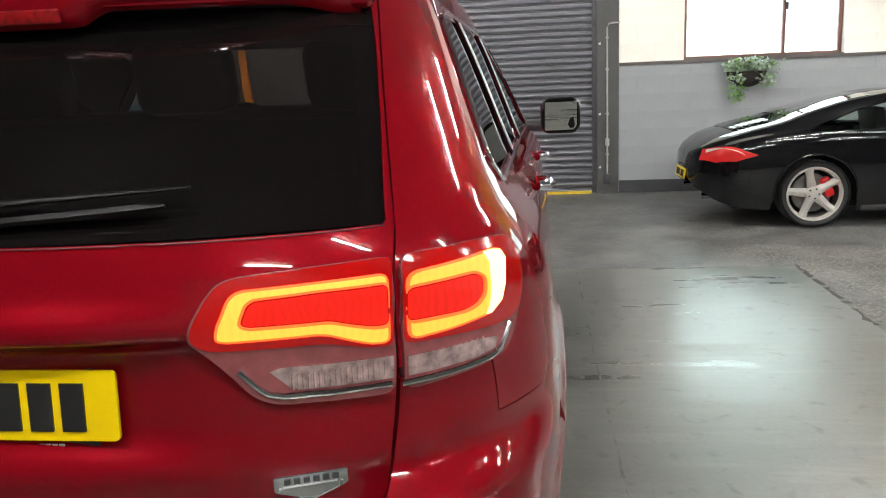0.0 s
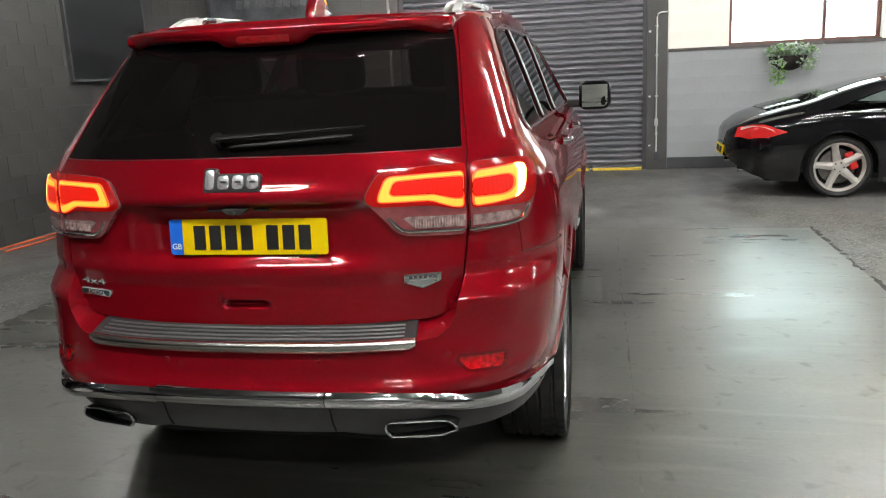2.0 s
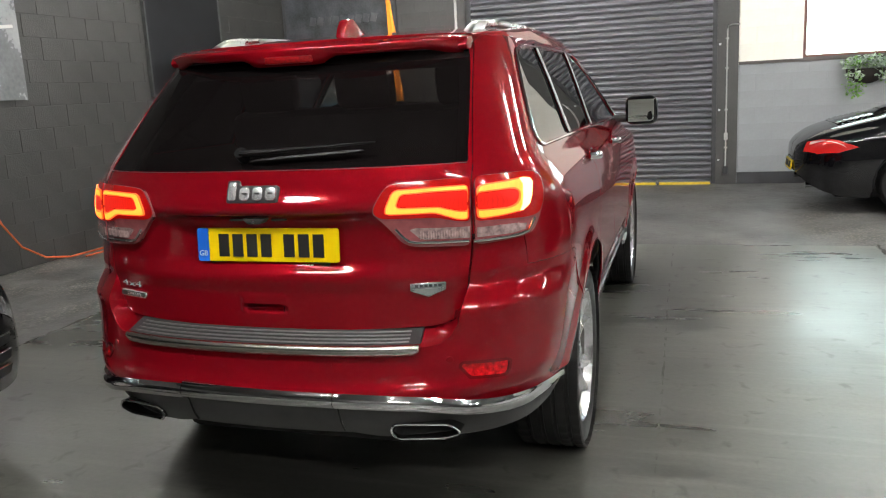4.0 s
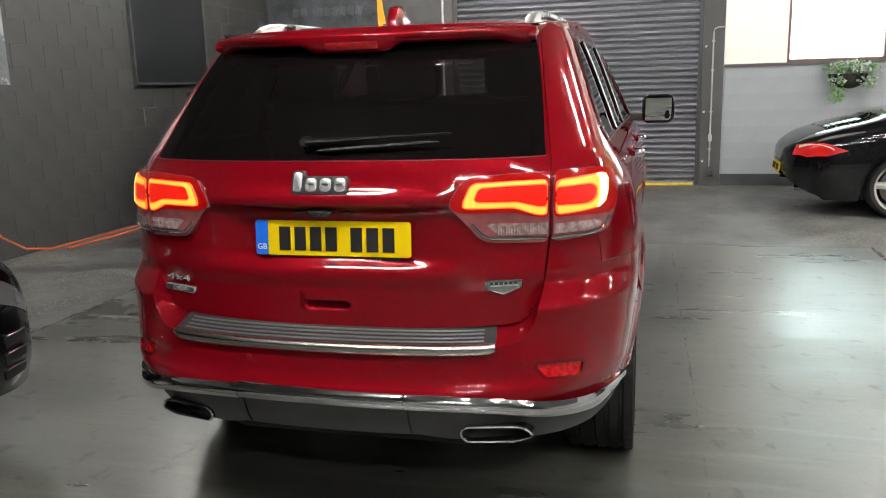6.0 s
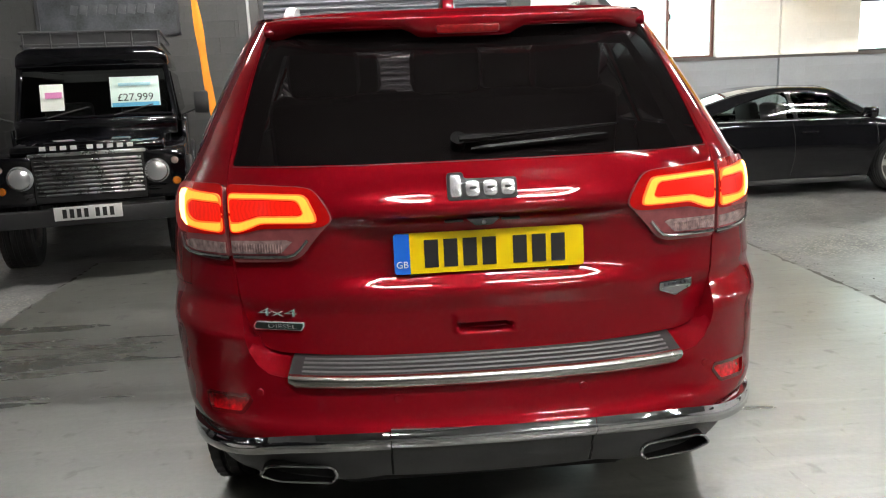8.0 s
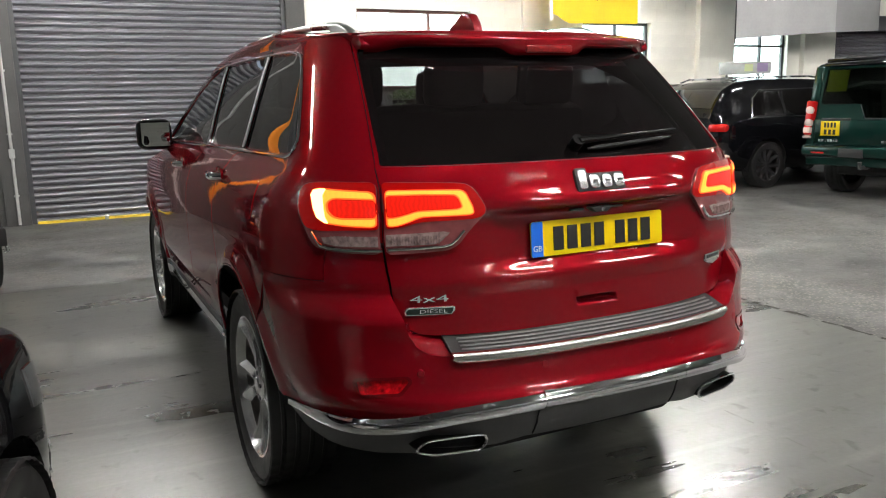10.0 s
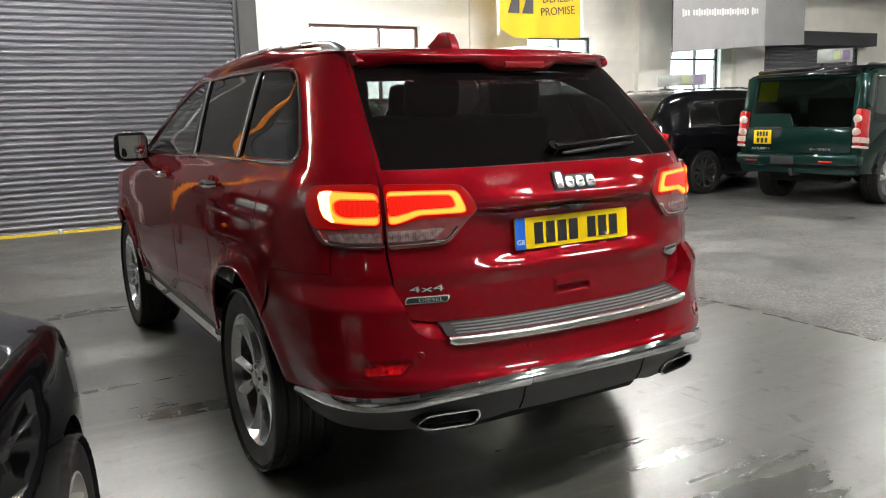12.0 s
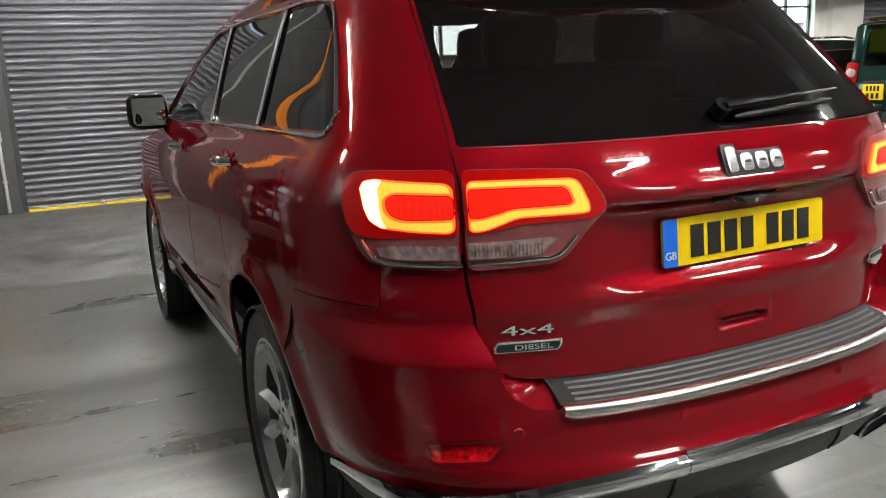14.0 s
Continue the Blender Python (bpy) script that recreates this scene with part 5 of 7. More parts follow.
# parking sensors
for x, z in ((-0.252, 0.694), (0.252, 0.694), (0.63, 0.70), (-0.63, 0.70)):
    p = Vector(bumper(*at_x(x, z, bumper)))
    sn = part("parking_sensor", lathe([(0.0, -0.0015), (0.010, -0.0015), (0.0115, 0.0), (0.0115, 0.01)], "y", 18), RED, car)
    sn.location, sn.rotation_euler = p + Vector((0, -0.001, 0)), (0, 0, radians(0 if abs(x) < 0.5 else math.copysign(22, x)))
# rear wiper
WIPER = mat("satin_black_wiper", (0.005, 0.005, 0.005), 0.36, spec=0.12)


def on_glass(x, z, lift):
    return Vector(body(*at_x(x, z))) + Vector((0, -0.75, 0.66)) * lift


arm = [on_glass(-0.055 + t * 0.16, 1.352 + 0.010 * t, 0.022 - 0.004 * t) for t in np.linspace(0, 1, 5)] + [on_glass(0.105 + t * 0.29, 1.362 + 0.014 * t, 0.018) for t in np.linspace(0.15, 1, 5)]
part("wiper_arm", tube(arm, [0.020, 0.021, 0.018, 0.015, 0.013, 0.011, 0.010, 0.008, 0.007, 0.004], 8, flat=0.55), WIPER, car, "black rear wiper arm")
part("wiper_pivot", tube([on_glass(-0.055, 1.352, -0.004), on_glass(-0.055, 1.352, 0.03)], 0.021, 14), WIPER, car)
blade = [on_glass(-0.02 + 0.38 * t, 1.335 + 0.022 * t, 0.008) for t in np.linspace(0, 1, 10)]
part("wiper_blade", tube(blade, [0.004] + [0.008] * 8 + [0.003], 6), WIPER, car)
# door handles
for sg in (1, -1):
    for y, z in ((1.56, 1.205), (2.60, 1.195)):
        x = WIDE(z)
        h = part("door_handle", tube([(sg * (x + 0.004), y - 0.095, z + 0.004), (sg * (x + 0.030), y - 0.075, z + 0.004), (sg * (x + 0.040), y, z + 0.002), (sg * (x + 0.032), y + 0.075, z), (sg * (x + 0.004), y + 0.095, z)], [0.012, 0.015, 0.016, 0.015, 0.012], 10, flat=1.15), CHROME, car, "chrome door handle")
        part("handle_cup", lathe([(0.0, 0.0), (0.055, 0.0), (0.062, 0.004), (0.066, 0.0)], "x", 24), RED, h).matrix_basis = Matrix.Translation((sg * (x - 0.002), y, z)) @ Matrix.Diagonal((1, 1.2, 0.6, 1))
# fuel flap
fl = [at_y(0.84, 1.105), at_y(1.04, 1.085), at_y(1.05, 1.225), at_y(0.86, 1.235)]
ff = [p for p in rounded(fl, 0.035)]
link("fuel_flap", mirrored(skin(body, ff, off=0.0025, rim=0.006, step=0.03)), RED, car)
# mirrors
for sg, mx_ in ((1, 1.045), (-1, 0.965)):
    ms = part("door_mirror", boxes(((0.21, 0.12, 0.19), (sg * mx_, 3.36, 1.335), (0, 0, sg * -8), 0.05, 4)), BLACK_PAINT, car, "gloss black door mirror")
    part("mirror_glass", boxes(((0.165, 0.004, 0.145), (sg * mx_, 3.290, 1.335), (4, 0, sg * 5), 0.0)), MIRROR, ms, "", 0)
    part("mirror_bezel", tube([Vector((sg * mx_, 3.30, 1.335)) + Vector((0.09 * math.copysign(abs(math.cos(q)) ** 0.5, math.cos(q)), 0.0, 0.082 * math.copysign(abs(math.sin(q)) ** 0.5, math.sin(q)))) for q in np.linspace(0, 2 * math.pi, 28, False)], 0.006, 6, True), BLACK_PAINT, ms)
    part("mirror_arm", boxes(((0.14, 0.06, 0.05), (sg * (mx_ - 0.12), 3.38, 1.285), (0, 0, 0), 0.015)), BLACK_PLASTIC, ms)
# bonnet, windscreen, front closing
bm = bmesh.new()
g = []
for y in np.linspace(3.42, 4.72, 12):
    zc = float(np.interp(y, [3.4, 3.9, 4.4, 4.72], [1.22, 1.185, 1.13, 1.03]))
    w = 0.86 * (1 - 0.10 * smoothstep(4.1, 4.72, y))
    g.append([bm.verts.new((w * a, y - 0.10 * a * a, zc - 0.05 * a ** 4)) for a in np.linspace(-1, 1, 13)])
for i in range(len(g) - 1):
    for j in range(12):
        bm.faces.new((g[i][j], g[i][j + 1], g[i + 1][j + 1], g[i + 1][j]))
bmesh.ops.recalc_face_normals(bm, faces=bm.faces)
part("bonnet", bm, RED, car, "", 60)
bm = bmesh.new()
g = []
for t in np.linspace(0, 1, 8):
    y, z, w = 3.62 - 0.92 * t, 1.24 + 0.49 * t, 0.80 - 0.20 * t
    g.append([bm.verts.new((w * a, y - 0.14 * a * a, z)) for a in np.linspace(-1, 1, 13)])
for i in range(len(g) - 1):
    for j in range(12):
        bm.faces.new((g[i][j], g[i][j + 1], g[i + 1][j + 1], g[i + 1][j]))
part("windscreen", bm, GLASS, car, "clear windscreen")
part("underbody", boxes(((1.50, 3.9, 0.10), (0, 2.45, 0.40), (0, 0, 0), 0.03), ((0.9, 0.5, 0.16), (0, 0.45, 0.42), (0, 0, 0), 0.05)), DARK, car)
part("axle", tube([(-0.8, HUB_R, HUB_Z), (0.8, HUB_R, HUB_Z)], 0.06, 10), STEEL_DARK, car)
part("axle", tube([(-0.8, HUB_F, HUB_Z), (0.8, HUB_F, HUB_Z)], 0.06, 10), STEEL_DARK, car)
# cabin
part("cabin_floor", boxes(((1.5, 3.2, 0.04), (0, 2.0, 0.62)), ((1.45, 0.04, 0.62), (0, 0.36, 0.92)), ((1.5, 0.9, 0.05), (0, 3.25, 1.12)), ((1.45, 0.75, 0.03), (0, 0.72, 1.02))), TRIM, car, "dark cabin lining", 0)
part("headlining", boxes(((1.15, 1.9, 0.02), (0, 1.65, 1.72))), TRIM, car, "", 0)


def seat(x, y, w, rest):
    s = part("seat", boxes(((w, 0.52, 0.16), (x, y, 0.86), (0, 0, 0), 0.05), ((w, 0.15, 0.66), (x, y - 0.30, 1.16), (12, 0, 0), 0.06)), LEATHER, car, "black leather seat")
    for q in rest:
        part("head_restraint", boxes(((0.27, 0.11, 0.19), (x + q, y - 0.40, 1.565), (8, 0, 0), 0.045)), LEATHER, s)
        part("restraint_post", boxes(((0.13, 0.012, 0.12), (x + q, y - 0.385, 1.47), (8, 0, 0))), SATIN, s, "", 0)


seat(-0.38, 2.42, 0.52, (0,))
seat(0.38, 2.42, 0.52, (0,))
seat(0.0, 1.50, 1.36, (-0.46, 0.0, 0.46))
part("steering_wheel", tube([(0.38 + 0.18 * math.cos(q), 2.92 + 0.06 * math.sin(q), 1.20 + 0.17 * math.sin(q)) for q in np.linspace(0, 2 * math.pi, 24, False)], 0.016, 8, True), LEATHER, car)


# ---------------------------------------------------------------- wheels
DISC = vary(mat("dull_brake_iron", (0.16, 0.15, 0.14), 0.5, 0.8), 20, 0.7, 1.3)


def make_wheel(parent, at, radius, width, rim, side, spokes=5, twin=True, metal=ALLOY, caliper=None, turn=0.0):
    """side: +1 when the outer face looks along +x of the vehicle."""
    w = part("wheel", lathe([(rim * 0.91, width * 0.335), (rim * 0.99, width * 0.43), (rim * 1.015, width * 0.47), (rim * 0.985, width * 0.475), (rim * 0.95, width * 0.41), (rim * 0.90, width * 0.34)], "x", 48), metal, parent, "alloy wheel")
    part("rim_barrel", lathe([(rim * 0.98, -width * 0.48), (rim * 1.0, -width * 0.44), (rim * 0.90, -width * 0.36), (rim * 0.88, 0), (rim * 0.905, width * 0.338)], "x", 48), DISC, w)
    h = width / 2
    t = [(rim * 1.0, -h * 0.9), (rim * 1.12, -h), (radius * 0.93, -h * 1.0), (radius * 0.985, -h * 0.86)]
    for k in range(5):
        a = -h * 0.78 + k * h * 0.39
        b = a + h * 0.30
        t += [(radius * 0.978, a - 0.001), (radius, a + 0.004), (radius, b - 0.004), (radius * 0.978, b + 0.001)] if k else [(radius, a), (radius, b - 0.004), (radius * 0.978, b)]
    t += [(radius * 0.985, h * 0.86), (radius * 0.93, h * 1.0), (rim * 1.12, h), (rim * 1.0, h * 0.9)]
    tb = lathe(t, "x", 132)
    for v in tb.verts:
        r = math.hypot(v.co.y, v.co.z)
        if r > radius * 0.975 and abs(v.co.x) > h * 0.40 and round(math.atan2(v.co.z, v.co.y) / (2 * math.pi) * 132) % 3 == 0:
            v.co.y, v.co.z = v.co.y * 0.989, v.co.z * 0.989
    part("tyre", tb, RUBBER, w, "black rubber tyre with a blocked tread", 25)
    part("brake_disc", lathe([(0.05, -0.02), (rim * 0.72, -0.02), (rim * 0.72, 0.01), (0.05, 0.01)], "x", 32, closed=True), DISC, w)
    part("inner_barrel", lathe([(0.02, -width * 0.30), (rim * 0.85, -width * 0.30)], "x", 32), DARK, w)
    if caliper:
        part("brake_caliper", boxes(((0.07, 0.09, 0.20), (0.03, rim * 0.55, 0.03), (10, 0, 0), 0.02)), caliper, w, "red brake caliper")
    face = width * 0.40
    r0, r1 = rim * 0.20, rim * 0.965
    w0, w1 = (rim * 0.078, rim * 0.105) if twin else (rim * 0.155, rim * 0.125)
    for i in range(spokes):
        for d in ((-0.25, 0.25) if twin else (0,)):
            q = 2 * math.pi * i / spokes + math.pi / 2
            bm = bmesh.new()
            rows = []
            for r, hw, f in ((r0, w0 * 1.1, face * 0.82), (rim * 0.45, w0, face * 0.78), (rim * 0.75, w1, face * 0.86), (r1, w1 * 1.3, face * 1.02)):
                a = q + d * (0.20 + 0.80 * r / rim)
                c, s = math.cos(a), math.sin(a)
                rows.append([bm.verts.new((f + o, r * c - k * s, r * s + k * c)) for o, k in ((-0.04, -hw), (-0.014, -hw), (0.008, -hw * 0.22), (0.008, hw * 0.12), (-0.014, hw), (-0.04, hw))])
            for a, b in zip(rows, rows[1:]):
                for j in range(6):
                    bm.faces.new((a[j], a[(j + 1) % 6], b[(j + 1) % 6], b[j]))
            bm.faces.new(rows[0][::-1]), bm.faces.new(rows[-1])
            bmesh.ops.recalc_face_normals(bm, faces=bm.faces)
            part("spoke", bm, metal, w)
    part("hub_cap", lathe([(rim * 0.27, face * 0.6), (rim * 0.27, face * 0.86), (rim * 0.22, face * 0.93), (rim * 0.13, face * 0.95), (rim * 0.12, face * 1.0), (0.0, face * 1.02)], "x", 30), metal, w)
    for i in range(5):
        q = 2 * math.pi * (i + 0.5) / 5 + math.pi / 2
        part("wheel_nut", lathe([(0.0, face * 0.96), (0.009, face * 0.96), (0.010, face * 0.85)], "x", 8), STEEL_DARK, w).location = (0, rim * 0.185 * math.cos(q), rim * 0.185 * math.sin(q))
    w.matrix_basis = pose(*at, 0, 0, 0 if side > 0 else 180) @ pose(0, 0, 0, turn, 0, 0)
    return w


for hub in (HUB_R, HUB_F):
    for sg in (1, -1):
        make_wheel(car, (sg * 0.803, hub, HUB_Z), TYRE_R, 0.27, 0.280, sg, 5, True, ALLOY, None, 14 if sg > 0 else 31)


# ---------------------------------------------------------------- the other vehicles
def shell(stations):
    """A vehicle's outer form. Rows: y, underside, half width, belt height, roof half width, roof edge, top."""
    T = [table([(r[0], r[i]) for r in stations]) for i in range(1, 7)]

    def place(y, h):
        zb, w, belt, wr, ze, zt = (f(y) for f in T)
        zm = zb + (belt - zb) * 0.55
        P = [(w * 0.93, zb), (w * 0.985, zb + (zm - zb) * 0.45), (w, zm), (w * 0.985, zm + (belt - zm) * 0.6), (w * 0.95, belt), (wr + (w * 0.95 - wr) * 0.45, belt + (ze - belt) * 0.55), (wr, ze), (wr * 0.80, ze + (zt - ze) * 0.62), (wr * 0.42, ze + (zt - ze) * 0.94), (0.0, zt)]
        n = len(P) - 1
        t = max(0.0, min(1.0, h)) * n
        i = min(n - 1, int(t))
        f = t - i
        p0, p1, p2 = P[max(0, i - 1)], P[i], P[i + 1]
        p3 = P[i + 2] if i + 2 <= n else (-P[n - 1][0], P[n - 1][1])
        o = []
        for k in (0, 1):
            o.append(0.5 * (2 * p1[k] + (p2[k] - p0[k]) * f + (2 * p0[k] - 5 * p1[k] + 4 * p2[k] - p3[k]) * f * f + (3 * p1[k] - p0[k] - 3 * p2[k] + p3[k]) * f ** 3))
        return o[0], y, o[1]
    return place


def by_z(f, y, z, hi=0.70):
    lo = 0.0
    for _ in range(30):
        m = (lo + hi) / 2
        if f(y, m)[2] < z:
            lo = m
        else:
            hi = m
    return (y, (lo + hi) / 2)


def rough_skin(f, poly, holes=(), **kw):
    """skin() over (y, 3h) so that its steps are even; f as shell() gives it. The order keeps faces outward."""
    g = lambda a, b: f(a, b / 3)
    sw = lambda q: [(y, 3 * h) for y, h in q]
    kw.setdefault("step", 0.05)
    me = skin(g, sw(poly), [sw(h) for h in holes], edge=kw.pop("edge", 0.03), **kw)
    return me


def both_sides(name, me, material, parent, label=""):
    link(name, me, material, parent, label)
    link(name, mirrored(me), material, parent, label)


def loft_car(name, label, at, turn, stations, hubs, wheel_r, track, paint, spokes, windows, wheel_metal, arch_r=None, caliper=None, rim=None, glass=None, twin=False):
    e = thing(name, label, "car", "", at, turn)
    f = shell(stations)
    y0, y1 = stations[0][0], stations[-1][0]
    arch_r = arch_r or wheel_r + 0.045
    ys = list(np.linspace(y0 + 0.001, y1 - 0.001, 40))
    out = []
    done = set()
    for y in [y for y in ys if not any(abs(y - h) < arch_r for h in hubs)]:
        for h in hubs:
            if y > h and h not in done:
                out += [by_z(f, h + arch_r * math.cos(q), max(wheel_r + arch_r * math.sin(q), f(h + arch_r * math.cos(q), 0)[2]), 0.5) for q in np.linspace(math.pi, 0, 17)]
                done.add(h)
        out.append((y, 0.0))
    poly = out + [(y1 - 0.001, h) for h in np.linspace(0.1, 1, 10)] + [(y, 1.0) for y in ys[::-1]] + [(y0 + 0.001, h) for h in np.linspace(1, 0.1, 10)]
    wins = [[by_z(f, y, z) for y, z in w] for w in windows]
    me = rough_skin(f, poly, wins, rim=0.02)
    both_sides("body", me, paint, e)
    for w in wins:
        both_sides("side_window", rough_skin(f, w, off=-0.008), glass or SIDE_GLASS, e, "dark side window")
    for yy in (y0, y1):
        bm = bmesh.new()
        lp = [f(yy, h) for h in np.linspace(0, 1, 16)]
        vs = [bm.verts.new(p) for p in lp] + [bm.verts.new((-p[0], p[1], p[2])) for p in lp[-2::-1]]
        bm.faces.new(vs)
        bmesh.ops.recalc_face_normals(bm, faces=bm.faces)
        part("end_panel", bm, paint, e, "", 0)
    part("underbody", boxes(((track * 1.55, (y1 - y0) * 0.82, 0.08), (0, (y0 + y1) / 2, stations[len(stations) // 2][1] + 0.05))), DARK, e, "", 0)
    for h in hubs:
        for sg in (1, -1):
            make_wheel(e, (sg * track, h, wheel_r), wheel_r, 0.24, rim or wheel_r * 0.72, sg, spokes, twin, wheel_metal, caliper, 12)
            bm = bmesh.new()
            lathe([(arch_r + 0.01, 0.10), (arch_r + 0.01, -0.25), (0.05, -0.25)], "x", 30, bm)
            bmesh.ops.delete(bm, geom=[v for v in bm.verts if v.co.z < -0.12], context="VERTS")
            bm.transform(pose(sg * track, h, wheel_r, 0, 0, 0 if sg > 0 else 180))
            part("arch_liner", bm, DARK, e)
    part("cabin", boxes(((track * 1.5, 1.5, 0.10), (0, (y0 + y1) / 2, 0.55)), ((0.48, 0.14, 0.60), (0.36, (y0 + y1) / 2 - 0.15, 0.80), (10, 0, 0), 0.05), ((0.48, 0.14, 0.60), (-0.36, (y0 + y1) / 2 - 0.15, 0.80), (10, 0, 0), 0.05)), LEATHER, e, "dark seats")
    return e, f


# black coupe by the window
COUPE = [(-0.09, 0.47, 0.20, 0.54, 0.15, 0.56, 0.57), (-0.075, 0.42, 0.42, 0.60, 0.34, 0.66, 0.69), (-0.04, 0.38, 0.57, 0.64, 0.46, 0.72, 0.755), (0.05, 0.31, 0.72, 0.70, 0.56, 0.79, 0.825), (0.16, 0.25, 0.82, 0.77, 0.62, 0.855, 0.885), (0.40, 0.19, 0.89, 0.84, 0.66, 0.93, 0.96), (0.75, 0.17, 0.915, 0.88, 0.66, 1.01, 1.04), (1.05, 0.16, 0.925, 0.90, 0.62, 1.10, 1.13), (1.5, 0.15, 0.92, 0.91, 0.58, 1.21, 1.245), (2.0, 0.15, 0.90, 0.905, 0.565, 1.265, 1.305), (2.5, 0.15, 0.885, 0.89, 0.56, 1.24, 1.29), (2.9, 0.15, 0.88, 0.87, 0.60, 1.06, 1.10), (3.2, 0.15, 0.88, 0.84, 0.68, 0.90, 0.93), (3.6, 0.17, 0.88, 0.79, 0.70, 0.82, 0.84), (4.1, 0.20, 0.84, 0.66, 0.62, 0.68, 0.70), (4.33, 0.25, 0.72, 0.52, 0.5, 0.54, 0.55), (4.43, 0.32, 0.55, 0.43, 0.4, 0.44, 0.45)]
RED_CALIPER = mat("red_caliper_paint", (0.65, 0.02, 0.02), 0.35)
coupe, cf = loft_car("coupe_car", "glossy black rear-engined coupe parked beneath the window", (2.56, 7.99, -0.004), -90, COUPE, (1.02, 3.37), 0.33, 0.775, BLACK_PAINT, 5,
                     [[(0.90, 0.935), (1.2, 0.932), (2.02, 0.922), (2.00, 1.225), (1.80, 1.205), (1.45, 1.12), (1.12, 1.01)], [(2.07, 0.925), (2.98, 0.905), (2.80, 1.03), (2.52, 1.18), (2.30, 1.228), (2.05, 1.228)]], SILVER, 0.385, RED_CALIPER, 0.262, GLASS)
TAIL_UNLIT = mat("unlit_tail_lens", (0.50, 0.012, 0.012), 0.15, 0, 1.0)
PALE_LENS = mat("pale_lamp_lens", (0.55, 0.42, 0.38), 0.2, 0, 1.0)
lens = [by_z(cf, y, z) for y, z in ((-0.02, 0.66), (0.10, 0.648), (0.28, 0.664), (0.48, 0.722), (0.36, 0.765), (0.18, 0.800), (0.02, 0.765))]
both_sides("tail_lamp", rough_skin(cf, lens, off=0.006, rim=0.008, step=0.03), TAIL_UNLIT, coupe, "unlit red tail lamp")
pale = [by_z(cf, y, z) for y, z in ((0.04, 0.735), (0.36, 0.722), (0.33, 0.752), (0.18, 0.785), (0.05, 0.765))]
both_sides("indicator_lens", rough_skin(cf, pale, off=0.009, step=0.03), PALE_LENS, coupe, "pale indicator lens")
for k in range(6):
    y = 0.36 + 0.062 * k
    z = cf(y, 1.0)[2]
    part("engine_lid_slat", boxes(((0.84, 0.050, 0.012), (0, y, z + 0.004), (26, 0, 0), 0.004)), BLACK_PAINT, coupe)
link("rear_screen", rough_skin(cf, [(0.86, 0.70), (0.86, 0.999), (1.62, 0.999), (1.62, 0.73)], off=0.004, both=True), mat("gloss_black_glass", (0.01, 0.01, 0.012), 0.03, 0, 1.0), coupe, "black sloping rear screen")
link("windscreen", rough_skin(cf, [(2.55, 0.70), (2.55, 0.999), (3.08, 0.999), (3.02, 0.68)], off=0.004, both=True), mat("screen_glass", (0.05, 0.06, 0.06), 0.03, 0, 1.0), coupe, "windscreen")
cp = part("number_plate", boxes(((0.52, 0.012, 0.11), (0, -0.100, 0.485), (-8, 0, 0), 0.003)), YELLOW_PLATE, coupe, "yellow rear number plate")
bars(7, 0.42, 0.07, cp, INK, (0, -0.109, 0.485), 0.004, groups=(4, 3), turn=(-8, 0, 0))
for sg in (1, -1):
    part("exhaust_tip", tube([(sg * 0.50, 0.20, 0.29), (sg * 0.50, 0.02, 0.285)], 0.042, 14, flat=0.75), CHROME, coupe)
    ar = []
    for q in np.linspace(-0.1, math.pi + 0.1, 22):
        y, z = 1.02 + 0.388 * math.cos(q), 0.33 + 0.388 * math.sin(q)
        p = cf(*by_z(cf, y, z, 0.6))
        ar.append((sg * (p[0] + 0.002), y, z))
    part("arch_lip", tube(ar, 0.012, 6), BLACK_PAINT, coupe)
    part("sill_trim", boxes(((0.05, 1.5, 0.06), (sg * 0.86, 2.2, 0.185), (0, 0, 0), 0.02)), BLACK_PLASTIC, coupe)
    for yy, z0, z1 in ((1.98, 0.26, 0.915), (3.02, 0.26, 0.86)):
        q = [cf(*by_z(cf, yy + 0.04 * math.sin(math.pi * (z - z0) / (z1 - z0)), z, 0.6)) for z in np.linspace(z0, z1, 12)]
        part("door_joint", tube([(sg * (p[0] + 0.0005), p[1], p[2]) for p in q], 0.004, 5), DARK, coupe)
    q = [cf(*by_z(cf, y, 0.915 - 0.012 * (y - 1.1))) for y in np.linspace(1.08, 3.0, 20)]
    part("window_line", tube([(sg * (p[0] + 0.002), p[1], p[2]) for p in q], 0.007, 6), SATIN, coupe)
    part("door_handle", tube([(sg * 0.895, 2.10, 0.76), (sg * 0.915, 2.16, 0.765), (sg * 0.905, 2.28, 0.765)], 0.012, 6), BLACK_PAINT, coupe)
    part("door_mirror", boxes(((0.20, 0.10, 0.13), (sg * 0.99, 2.86, 0.97), (0, 0, 0), 0.035)), BLACK_PAINT, coupe)

